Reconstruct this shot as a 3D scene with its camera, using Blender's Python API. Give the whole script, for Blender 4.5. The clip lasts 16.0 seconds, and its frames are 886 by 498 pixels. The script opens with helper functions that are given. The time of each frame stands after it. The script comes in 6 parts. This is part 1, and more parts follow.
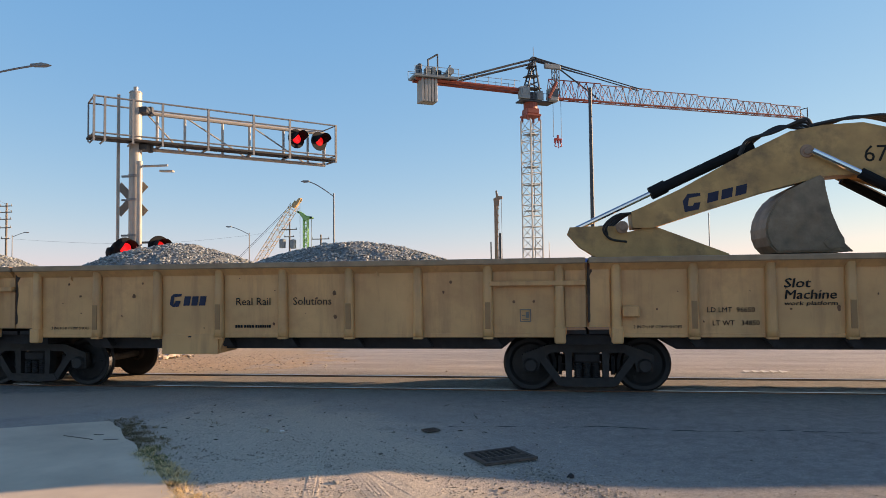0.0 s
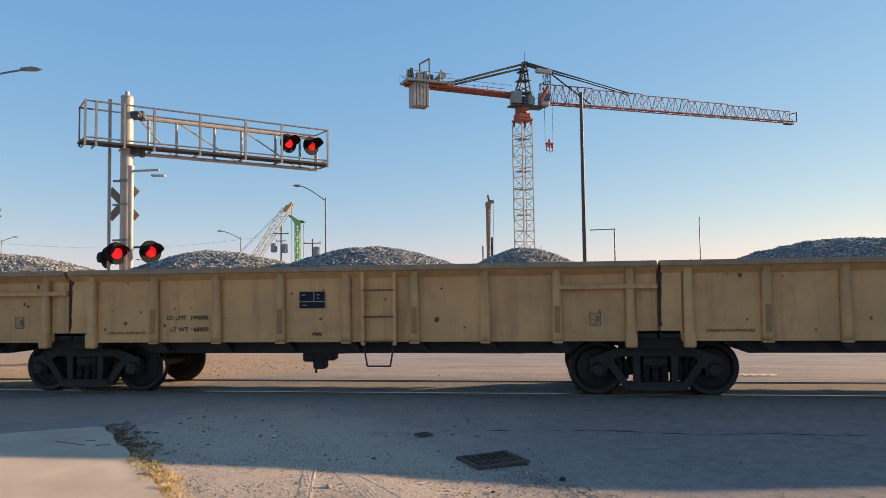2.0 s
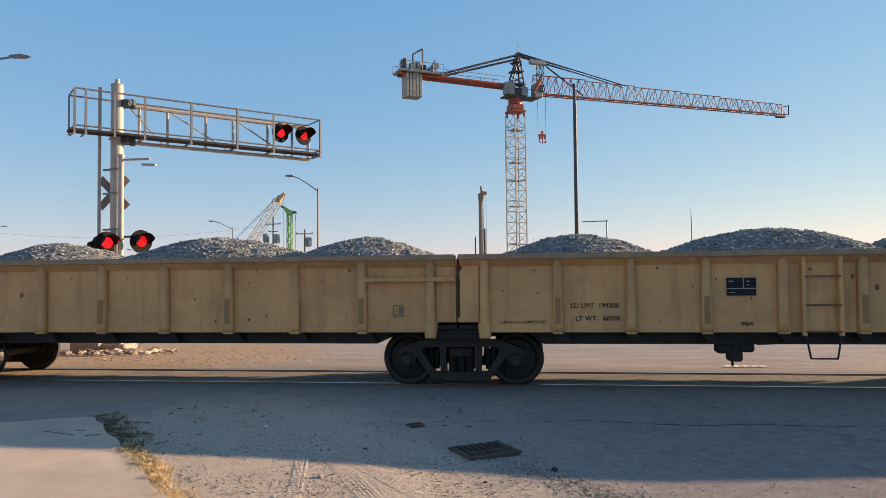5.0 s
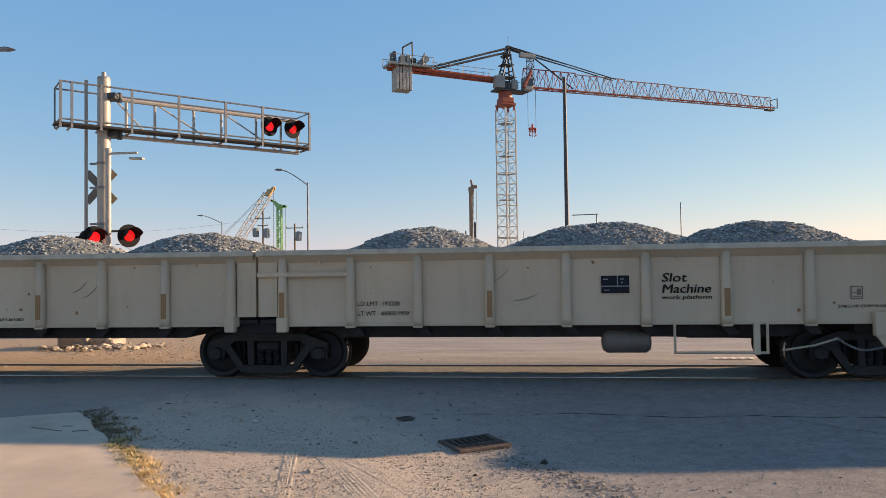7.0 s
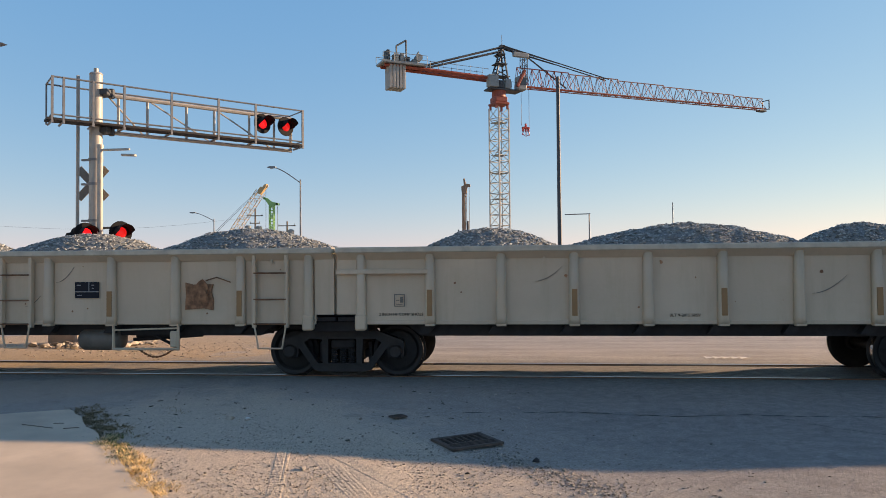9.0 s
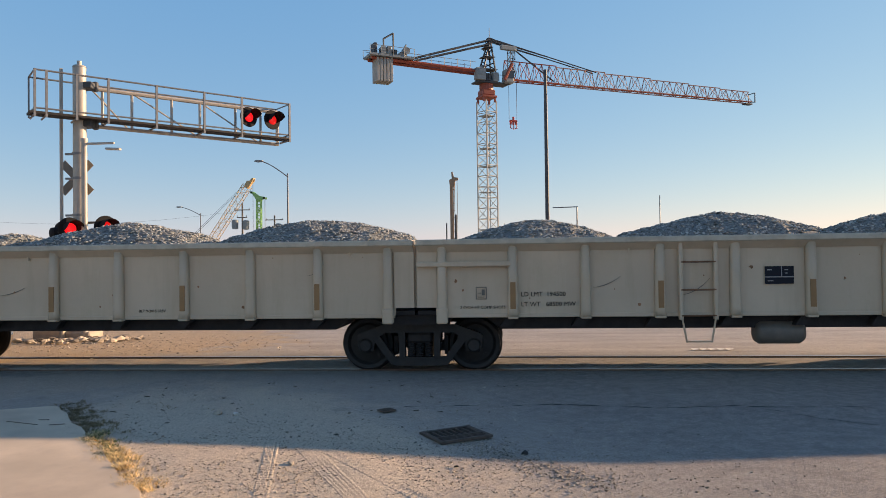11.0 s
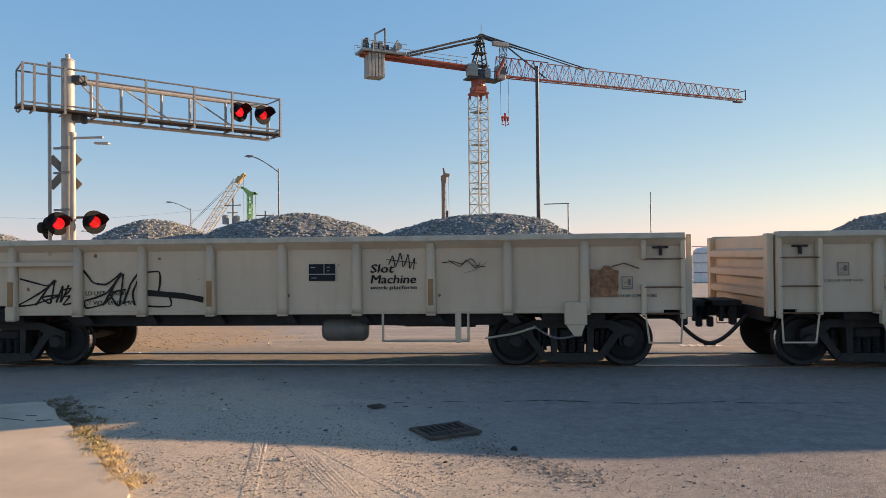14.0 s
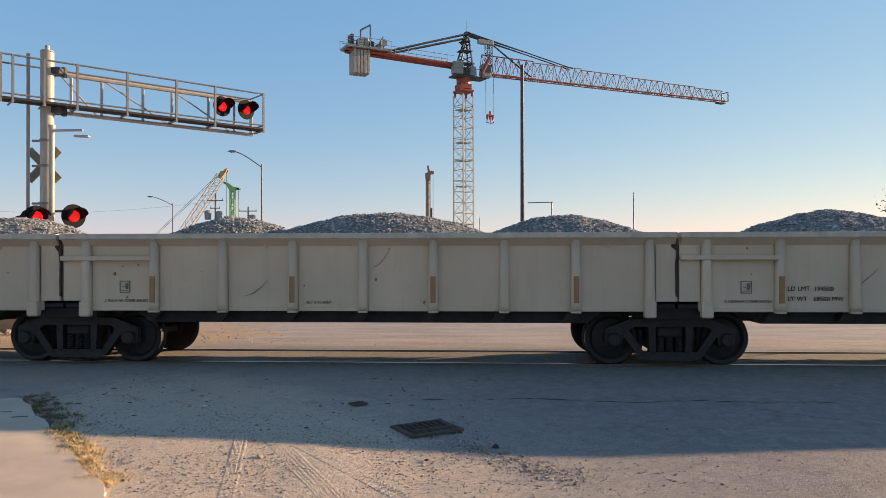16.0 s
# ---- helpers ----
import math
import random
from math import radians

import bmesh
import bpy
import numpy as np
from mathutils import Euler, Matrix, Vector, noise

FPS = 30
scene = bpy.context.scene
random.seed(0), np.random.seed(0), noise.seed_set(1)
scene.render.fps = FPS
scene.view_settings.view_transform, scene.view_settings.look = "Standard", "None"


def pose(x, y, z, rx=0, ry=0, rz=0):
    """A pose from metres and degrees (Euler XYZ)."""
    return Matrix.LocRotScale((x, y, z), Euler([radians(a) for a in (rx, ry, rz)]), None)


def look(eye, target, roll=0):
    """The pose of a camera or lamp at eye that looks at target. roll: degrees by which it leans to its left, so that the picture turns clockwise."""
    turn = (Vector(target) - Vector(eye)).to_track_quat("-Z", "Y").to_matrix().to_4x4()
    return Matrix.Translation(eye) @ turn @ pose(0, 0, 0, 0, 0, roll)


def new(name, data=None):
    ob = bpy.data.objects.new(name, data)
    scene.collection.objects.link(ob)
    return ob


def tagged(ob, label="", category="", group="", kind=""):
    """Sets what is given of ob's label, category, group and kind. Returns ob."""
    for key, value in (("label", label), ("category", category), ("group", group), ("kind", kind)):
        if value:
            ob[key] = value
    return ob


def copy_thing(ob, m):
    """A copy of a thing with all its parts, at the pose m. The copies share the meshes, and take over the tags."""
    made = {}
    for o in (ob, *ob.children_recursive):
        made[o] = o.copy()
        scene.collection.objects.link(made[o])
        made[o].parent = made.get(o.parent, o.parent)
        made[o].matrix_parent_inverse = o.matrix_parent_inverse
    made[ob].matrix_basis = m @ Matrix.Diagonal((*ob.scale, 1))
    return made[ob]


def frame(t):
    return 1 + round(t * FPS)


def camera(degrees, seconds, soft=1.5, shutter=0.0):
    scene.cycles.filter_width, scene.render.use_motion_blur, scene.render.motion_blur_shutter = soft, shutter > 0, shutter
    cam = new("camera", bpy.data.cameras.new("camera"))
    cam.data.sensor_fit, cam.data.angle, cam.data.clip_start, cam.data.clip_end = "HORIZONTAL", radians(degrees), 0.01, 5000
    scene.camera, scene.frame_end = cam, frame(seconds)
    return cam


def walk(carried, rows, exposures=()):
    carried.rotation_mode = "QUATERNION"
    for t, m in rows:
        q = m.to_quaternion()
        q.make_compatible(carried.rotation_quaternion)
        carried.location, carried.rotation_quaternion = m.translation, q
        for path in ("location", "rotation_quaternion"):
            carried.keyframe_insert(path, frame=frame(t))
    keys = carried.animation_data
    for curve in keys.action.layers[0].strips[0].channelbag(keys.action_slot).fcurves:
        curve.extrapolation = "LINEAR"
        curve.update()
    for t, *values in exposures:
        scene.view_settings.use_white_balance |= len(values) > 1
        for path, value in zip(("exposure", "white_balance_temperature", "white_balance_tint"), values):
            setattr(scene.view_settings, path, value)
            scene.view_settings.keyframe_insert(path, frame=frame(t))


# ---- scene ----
cam = camera(64.3, 16.0, 0.75)
PATH = [
    (0, (0.028, -11.434, 1.764), (-0.266, -9.457, 1.852), -0.7),
    (0.5, (0.021, -11.442, 1.763), (-0.262, -9.464, 1.856), -0.6),
    (1, (0.031, -11.461, 1.768), (-0.246, -9.482, 1.865), -0.6),
    (1.5, (0.033, -11.477, 1.77), (-0.24, -9.499, 1.871), -0.7),
    (2, (0.032, -11.481, 1.772), (-0.239, -9.502, 1.871), -0.8),
    (2.5, (0.034, -11.477, 1.767), (-0.234, -9.497, 1.863), -0.8),
    (3, (0.034, -11.471, 1.766), (-0.232, -9.491, 1.86), -0.8),
    (3.5, (0.02, -11.469, 1.769), (-0.243, -9.488, 1.859), -0.6),
    (4, (0.021, -11.452, 1.763), (-0.241, -9.471, 1.847), -0.6),
    (6.5, (0.024, -11.441, 1.761), (-0.203, -9.455, 1.821), -0.7),
    (7, (0.032, -11.422, 1.757), (-0.192, -9.435, 1.813), -0.8),
    (7.5, (0.034, -11.422, 1.754), (-0.185, -9.435, 1.811), -0.8),
    (8, (0.03, -11.432, 1.76), (-0.183, -9.444, 1.818), -0.6),
    (8.5, (0.023, -11.434, 1.757), (-0.185, -9.446, 1.813), -0.5),
    (9, (0.024, -11.436, 1.756), (-0.179, -9.447, 1.808), -0.5),
    (11.5, (0.024, -11.416, 1.753), (-0.136, -9.422, 1.785), -0.8),
    (12, (0.026, -11.419, 1.755), (-0.123, -9.425, 1.788), -0.8),
    (12.5, (0.028, -11.428, 1.755), (-0.112, -9.433, 1.79), -0.8),
    (13, (0.037, -11.414, 1.75), (-0.104, -9.419, 1.783), -0.8),
    (13.5, (0.039, -11.43, 1.753), (-0.107, -9.435, 1.781), -0.7),
    (14, (0.04, -11.416, 1.753), (-0.106, -9.421, 1.775), -0.6),
    (14.5, (0.057, -11.41, 1.752), (-0.081, -9.415, 1.77), -0.5),
    (15, (0.058, -11.408, 1.754), (-0.067, -9.412, 1.769), -0.3),
    (15.5, (0.053, -11.396, 1.751), (-0.059, -9.399, 1.766), -0.2),
    (16, (0.043, -11.394, 1.751), (-0.057, -9.397, 1.766), -0.1),
]
walk(cam, [(t, look(eye, target, roll)) for t, eye, target, roll in PATH], [(0, 0.88, 7850, 22), (0.5, 0.83, 7780, 21), (1, 0.80, 7750, 21), (16, 0.80, 8050, 22)])

# ---- light ----
SUN_WAY = Vector((13.0, 6.05, 3.3)).normalized()
world = bpy.data.worlds.new("sky")
scene.world = world
world.use_nodes = True
_n = world.node_tree.nodes
sky = _n.new("ShaderNodeTexSky")
sky.sky_type, sky.sun_disc = "NISHITA", False
sky.sun_elevation, sky.sun_rotation = math.asin(SUN_WAY.z), math.atan2(SUN_WAY.x, SUN_WAY.y)
sky.altitude, sky.air_density, sky.dust_density, sky.ozone_density = 0, 1.05, 0.05, 4.2
# a layer of blue haze low in the sky, thinning out upwards
_l = world.node_tree.links.new
thin = _n.new("ShaderNodeMix")
thin.data_type, thin.blend_type = "RGBA", "MULTIPLY"
thin.inputs[0].default_value, thin.inputs[7].default_value = 1.0, (0.83, 0.53, 0.23, 1)
haze = _n.new("ShaderNodeMix")
haze.data_type, haze.blend_type = "RGBA", "ADD"
haze.inputs[0].default_value, haze.inputs[7].default_value = 1.0, (0.08, 1.13, 3.02, 1)
_co, _xyz, _up = _n.new("ShaderNodeTexCoord"), _n.new("ShaderNodeSeparateXYZ"), _n.new("ShaderNodeMapRange")
_up.interpolation_type = "SMOOTHSTEP"
for _i, _v in enumerate((0.30, 0.75, 1.0, 0.0)):
    _up.inputs[1 + _i].default_value = _v
layer = _n.new("ShaderNodeMix")
layer.data_type = "RGBA"
_l(sky.outputs[0], thin.inputs[6])
_l(thin.outputs[2], haze.inputs[6])
_l(_co.outputs["Generated"], _xyz.inputs[0])
_l(_xyz.outputs[2], _up.inputs[0])
_l(_up.outputs[0], layer.inputs[0])
_l(sky.outputs[0], layer.inputs[6])
_l(haze.outputs[2], layer.inputs[7])
_l(layer.outputs[2], _n["Background"].inputs[0])
_n["Background"].inputs[1].default_value = 0.12
lamp = bpy.data.lights.new("sun", "SUN")
lamp.energy, lamp.angle, lamp.color = 5.0, radians(0.6), (1.0, 0.77, 0.53)
new("sun", lamp).matrix_world = look(SUN_WAY * 60, (0, 0, 0))


# ---- materials ----
def mat(name, base, rough=0.7, metal=0.0, var=0.12, scale=6.0, bump=0.0, bscale=40.0, dirt=None, dscale=1.5, damount=0.5, island=0.0, spec=0.5, emit=None, runs=None):
    """Paint, steel, stone: two scales of variation, stains and fine relief."""
    m = bpy.data.materials.new(name)
    m.use_nodes = True
    nt = m.node_tree
    N, Lk = nt.nodes, nt.links.new
    b = N["Principled BSDF"]
    b.inputs["Roughness"].default_value, b.inputs["Metallic"].default_value = rough, metal
    b.inputs["Specular IOR Level"].default_value = spec
    co = N.new("ShaderNodeTexCoord")
    n1 = N.new("ShaderNodeTexNoise")
    n1.inputs["Scale"].default_value, n1.inputs["Detail"].default_value = scale, 8
    Lk(co.outputs["Object"], n1.inputs["Vector"])
    r1 = N.new("ShaderNodeMapRange")
    r1.inputs[1].default_value, r1.inputs[2].default_value = 0.3, 0.7
    r1.inputs[3].default_value, r1.inputs[4].default_value = 1 - var, 1 + var
    Lk(n1.outputs[0], r1.inputs[0])
    mul = N.new("ShaderNodeMix")
    mul.data_type, mul.blend_type = "RGBA", "MULTIPLY"
    mul.inputs[0].default_value = 1
    mul.inputs[6].default_value = (*base, 1)
    Lk(r1.outputs[0], mul.inputs[7])
    out = mul.outputs[2]
    if island:
        g = N.new("ShaderNodeNewGeometry")
        r2 = N.new("ShaderNodeMapRange")
        r2.inputs[3].default_value, r2.inputs[4].default_value = 1 - island, 1 + island
        Lk(g.outputs["Random Per Island"], r2.inputs[0])
        m2 = N.new("ShaderNodeMix")
        m2.data_type, m2.blend_type = "RGBA", "MULTIPLY"
        m2.inputs[0].default_value = 1
        Lk(out, m2.inputs[6])
        Lk(r2.outputs[0], m2.inputs[7])
        out = m2.outputs[2]
    if dirt:
        n2 = N.new("ShaderNodeTexNoise")
        n2.inputs["Scale"].default_value, n2.inputs["Detail"].default_value, n2.inputs["Roughness"].default_value = dscale, 10, 0.65
        Lk(co.outputs["Object"], n2.inputs["Vector"])
        r3 = N.new("ShaderNodeMapRange")
        r3.inputs[1].default_value, r3.inputs[2].default_value = 0.5, 0.72
        r3.inputs[3].default_value, r3.inputs[4].default_value = 0, damount
        Lk(n2.outputs[0], r3.inputs[0])
        m3 = N.new("ShaderNodeMix")
        m3.data_type = "RGBA"
        Lk(r3.outputs[0], m3.inputs[0])
        Lk(out, m3.inputs[6])
        m3.inputs[7].default_value = (*dirt, 1)
        out = m3.outputs[2]
    if runs:
        # vertical run-down stains
        mp = N.new("ShaderNodeMapping")
        mp.inputs["Scale"].default_value = (5.0, 5.0, 0.55)
        Lk(co.outputs["Object"], mp.inputs[0])
        n5 = N.new("ShaderNodeTexNoise")
        n5.inputs["Scale"].default_value, n5.inputs["Detail"].default_value, n5.inputs["Roughness"].default_value = 1.0, 9, 0.62
        Lk(mp.outputs[0], n5.inputs["Vector"])
        r5 = N.new("ShaderNodeMapRange")
        r5.inputs[1].default_value, r5.inputs[2].default_value = 0.48, 0.75
        r5.inputs[3].default_value, r5.inputs[4].default_value = 0, runs[1]
        Lk(n5.outputs[0], r5.inputs[0])
        m5 = N.new("ShaderNodeMix")
        m5.data_type = "RGBA"
        Lk(r5.outputs[0], m5.inputs[0])
        Lk(out, m5.inputs[6])
        m5.inputs[7].default_value = (*runs[0], 1)
        out = m5.outputs[2]
    Lk(out, b.inputs["Base Color"])
    if bump:
        n4 = N.new("ShaderNodeTexNoise")
        n4.inputs["Scale"].default_value, n4.inputs["Detail"].default_value = bscale, 6
        Lk(co.outputs["Object"], n4.inputs["Vector"])
        bp = N.new("ShaderNodeBump")
        bp.inputs["Strength"].default_value, bp.inputs["Distance"].default_value = bump, 0.02
        Lk(n4.outputs[0], bp.inputs["Height"])
        Lk(bp.outputs[0], b.inputs["Normal"])
    if emit:
        b.inputs["Emission Color"].default_value, b.inputs["Emission Strength"].default_value = (*emit[0], 1), emit[1]
    return m


YELLOW = mat("ochre_car_paint", (0.66, 0.36, 0.15), 0.5, 0, 0.18, 0.9, 0.15, 9, (0.47, 0.225, 0.095), 1.6, 0.6, runs=((0.37, 0.175, 0.08), 0.65))
CREAM = mat("cream_car_paint", (0.60, 0.475, 0.345), 0.45, 0, 0.12, 0.9, 0.15, 9, (0.48, 0.375, 0.25), 1.8, 0.45, runs=((0.46, 0.36, 0.24), 0.5))
YELLOW_TOP = mat("worn_brown_chord", (0.34, 0.23, 0.14), 0.65, 0, 0.2, 5, 0.2, 30, (0.2, 0.14, 0.09), 3, 0.5)
CREAM_TOP = mat("dusty_grey_chord", (0.54, 0.48, 0.38), 0.65, 0, 0.15, 5, 0.2, 30, (0.25, 0.2, 0.15), 3, 0.5)
REFLECT_Y = mat("tan_marker_strip", (0.34, 0.18, 0.075), 0.45, 0, 0.08)
UNDER = mat("sooty_underframe", (0.023, 0.02, 0.02), 0.8, 0, 0.3, 8, 0.3, 30)
STEEL_D = mat("dark_cast_steel", (0.023, 0.022, 0.022), 0.65, 0.1, 0.3, 10, 0.3, 40, (0.05, 0.035, 0.025), 4, 0.4)
WHEEL = mat("oily_wheel_steel", (0.017, 0.016, 0.016), 0.6, 0.1, 0.25, 12, 0.2, 30)
TREAD = mat("polished_tread", (0.5, 0.49, 0.48), 0.25, 1.0, 0.05)
RAILTOP = mat("polished_railhead", (0.42, 0.40, 0.38), 0.3, 1.0, 0.06)
RUST = mat("rusted_steel", (0.20, 0.10, 0.055), 0.85, 0.1, 0.35, 6, 0.4, 40)
RUSTPATCH = mat("flaking_rust_patch", (0.33, 0.165, 0.09), 0.9, 0, 0.45, 12, 0.6, 30, (0.12, 0.05, 0.03), 8, 0.7)
BLACKINK = mat("black_lettering", (0.03, 0.026, 0.023), 0.8, 0, 0.15, spec=0.15)
BLUEINK = mat("navy_logo_paint", (0.035, 0.042, 0.075), 0.7, 0, 0.1, spec=0.15)
PRINT = mat("faded_placard_print", (0.30, 0.31, 0.32), 0.6, 0, 0.2)
GREYINK = mat("faded_grey_lettering", (0.16, 0.15, 0.13), 0.6, 0, 0.2)
PLACARD = mat("navy_data_placard", (0.018, 0.02, 0.028), 0.6, 0, 0.1, spec=0.15)
WHITE = mat("white_paint", (0.75, 0.75, 0.73), 0.5, 0, 0.06, 5)
BALLAST = mat("crushed_granite", (0.31, 0.33, 0.32), 0.85, 0, 0.25, 9, 0.3, 60, island=0.5)
# bed under the loose stones: shade between them put into a darker colour
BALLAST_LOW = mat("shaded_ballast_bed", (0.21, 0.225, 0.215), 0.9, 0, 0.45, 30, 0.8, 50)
GALV = mat("galvanised_steel", (0.20, 0.21, 0.22), 0.5, 0.4, 0.12, 9, 0.1, 60)
ALU = mat("weathered_aluminium", (0.40, 0.38, 0.345), 0.5, 0.1, 0.10, 5, 0.1, 30)
SIGN_BACK = mat("dull_sign_back", (0.17, 0.165, 0.15), 0.6, 0.3, 0.15)
BLACK = mat("black_signal_housing", (0.011, 0.012, 0.014), 0.8, 0, 0.2, spec=0.2)
RED_LIT = mat("lit_red_lens", (0.5, 0.01, 0.01), 0.3, 0, 0.05, emit=((1.0, 0.015, 0.02), 0.75))
RED_DIM = mat("dim_red_lens", (0.3, 0.012, 0.012), 0.25, 0, 0.1, emit=((1.0, 0.02, 0.02), 0.40))
CR_RED = mat("red_oxide_crane_paint", (0.33, 0.075, 0.045), 0.55, 0, 0.2, 3, 0, 30)
CR_GREY = mat("grey_crane_paint", (0.25, 0.28, 0.28), 0.55, 0, 0.12, 3)
CR_WHITE = mat("pale_mast_paint", (0.50, 0.48, 0.44), 0.55, 0, 0.1, 3)
CR_DARK = mat("dark_crane_steel", (0.06, 0.07, 0.08), 0.6, 0.2, 0.2, 3)
CONC_BLOCK = mat("counterweight_concrete", (0.36, 0.355, 0.33), 0.85, 0, 0.12, 2, 0.2, 20)
HOOK_RED = mat("red_hook_block", (0.45, 0.04, 0.03), 0.5, 0, 0.1)
LATTICE_Y = mat("yellow_boom_paint", (0.50, 0.36, 0.19), 0.6, 0, 0.1)
LATTICE_G = mat("lime_leader_paint", (0.24, 0.50, 0.17), 0.5, 0, 0.1)
RIG_BROWN = mat("brown_rig_steel", (0.34, 0.22, 0.15), 0.7, 0.1, 0.25)
WOOD = mat("weathered_pole_wood", (0.22, 0.18, 0.14), 0.9, 0, 0.25, 6, 0.3, 30)
EXC_Y = mat("dull_excavator_yellow", (0.52, 0.31, 0.12), 0.6, 0, 0.2, 3, 0.2, 20, (0.16, 0.10, 0.055), 2.2, 0.75)
RUBBER = mat("black_rubber_hose", (0.02, 0.02, 0.02), 0.6, 0, 0.2)
CHROME = mat("chrome_rod", (0.75, 0.76, 0.78), 0.12, 1.0, 0.03)
BUCKET = mat("worn_bucket_steel", (0.25, 0.19, 0.13), 0.6, 0.3, 0.3, 5, 0.3, 20, (0.28, 0.18, 0.1), 3, 0.5)
GLASS = mat("dark_cab_glass", (0.05, 0.06, 0.07), 0.08, 0, 0.02)
BLUE_BOX = mat("blue_container_paint", (0.03, 0.13, 0.42), 0.45, 0, 0.15, 2)
PURPLE = mat("violet_blue_panel", (0.17, 0.20, 0.42), 0.5, 0, 0.2, 1.5)
ORANGE = mat("orange_barrel_plastic", (0.75, 0.13, 0.05), 0.45, 0, 0.08)
GRATE_M = mat("dusty_iron_grate", (0.12, 0.095, 0.08), 0.7, 0.4, 0.3, 12, 0.3, 50)
ROPE = mat("tan_rope", (0.42, 0.36, 0.27), 0.9, 0, 0.2, 30)
GALV_TANK = mat("dull_grey_tank", (0.17, 0.145, 0.12), 0.55, 0.1, 0.2, 5, 0.1, 20)
# near-black stands for the shade down in the drain and flangeways
PIT_SHADE = mat("pit_and_groove_shade", (0.01, 0.01, 0.01), 0.95, 0, 0.1)
CRACK = mat("tar_filled_crack", (0.03, 0.03, 0.032), 0.8, 0, 0.2)
SLAB = mat("old_concrete_slab", (0.64, 0.53, 0.40), 0.9, 0, 0.14, 1.3, 0.10, 90, (0.46, 0.37, 0.28), 0.9, 0.6)
FOUND = mat("concrete_foundation", (0.36, 0.32, 0.27), 0.9, 0, 0.15, 4, 0.3, 30)
PEBBLE = mat("loose_pebbles", (0.36, 0.32, 0.265), 0.9, 0, 0.2, 9, 0.2, 40, island=0.6)
DRYGRASS = mat("dry_grass", (0.74, 0.55, 0.27), 0.8, 0, 0.2, 9, island=0.35)
GREENGRASS = mat("green_grass", (0.13, 0.16, 0.05), 0.8, 0, 0.2, 9, island=0.35)
LEAF = mat("far_tree_foliage", (0.06, 0.075, 0.035), 0.9, 0, 0.3, 3, island=0.4)
BARK = mat("tree_bark", (0.10, 0.075, 0.05), 0.9, 0, 0.3)


def ground_material():
    """Asphalt with pale dust and dirt that has spread over it, sand beside the track, and pale worn concrete across the line."""
    m = bpy.data.materials.new("road_and_dirt")
    m.use_nodes = True
    nt = m.node_tree
    N, Lk = nt.nodes, nt.links.new
    b = N["Principled BSDF"]
    b.inputs["Roughness"].default_value = 0.85
    b.inputs["Specular IOR Level"].default_value = 0.35
    co = N.new("ShaderNodeTexCoord")

    def noise_at(s, detail=8, rough=0.6, stretch=None):
        n = N.new("ShaderNodeTexNoise")
        n.inputs["Scale"].default_value, n.inputs["Detail"].default_value, n.inputs["Roughness"].default_value = s, detail, rough
        if stretch:
            mp = N.new("ShaderNodeMapping")
            mp.inputs["Rotation"].default_value = (0, 0, radians(stretch[0]))
            mp.inputs["Scale"].default_value = stretch[1]
            Lk(co.outputs["Object"], mp.inputs[0])
            Lk(mp.outputs[0], n.inputs["Vector"])
        else:
            Lk(co.outputs["Object"], n.inputs["Vector"])
        return n.outputs[0]

    def ramp(v, a, c, lo=0.0, hi=1.0):
        r = N.new("ShaderNodeMapRange")
        r.interpolation_type = "SMOOTHSTEP"
        for i, x in enumerate((a, c, lo, hi)):
            r.inputs[1 + i].default_value = x
        Lk(v, r.inputs[0])
        return r.outputs[0]

    def calc(op, a, c):
        q = N.new("ShaderNodeMath")
        q.operation = op
        for i, x in enumerate((a, c)):
            if isinstance(x, (int, float)):
                q.inputs[i].default_value = x
            else:
                Lk(x, q.inputs[i])
        return q.outputs[0]

    def mixc(f, a, c, mode="MIX"):
        q = N.new("ShaderNodeMix")
        q.data_type, q.blend_type = "RGBA", mode
        if isinstance(f, (int, float)):
            q.inputs[0].default_value = f
        else:
            Lk(f, q.inputs[0])
        for i, x in ((6, a), (7, c)):
            if isinstance(x, tuple):
                q.inputs[i].default_value = (*x, 1)
            else:
                Lk(x, q.inputs[i])
        return q.outputs[2]

    def patch(cx, cy, turn, rx, ry):
        mp = N.new("ShaderNodeMapping")
        mp.vector_type = "TEXTURE"
        mp.inputs["Location"].default_value = (cx, cy, 0)
        mp.inputs["Rotation"].default_value = (0, 0, radians(turn))
        mp.inputs["Scale"].default_value = (rx, ry, 1000)
        Lk(co.outputs["Object"], mp.inputs[0])
        ln = N.new("ShaderNodeVectorMath")
        ln.operation = "LENGTH"
        Lk(mp.outputs[0], ln.inputs[0])
        return ln.outputs["Value"]

    fine, mid, big = noise_at(90, 6), noise_at(7), noise_at(0.9)
    streak = noise_at(1.0, 6, 0.6, (0, (0.35, 2.2, 1)))
    asphalt = mixc(ramp(mid, 0.3, 0.7), (0.225, 0.213, 0.196), (0.31, 0.293, 0.268))
    asphalt = mixc(ramp(streak, 0.45, 0.7, 0, 0.5), asphalt, (0.29, 0.27, 0.24))
    grit = mixc(ramp(fine, 0.35, 0.65), (0.34, 0.275, 0.21), (0.72, 0.62, 0.49))
    sand = mixc(ramp(mid, 0.3, 0.7), (0.56, 0.48, 0.37), grit)
    wob = calc("MULTIPLY", calc("SUBTRACT", noise_at(1.4, 10, 0.68), 0.5), 1.3)
    d1 = calc("ADD", patch(-2.6, -5.4, -62, 4.3, 2.3), wob)
    dirt = ramp(d1, 0.7, 1.2, 0.88, 0.0)
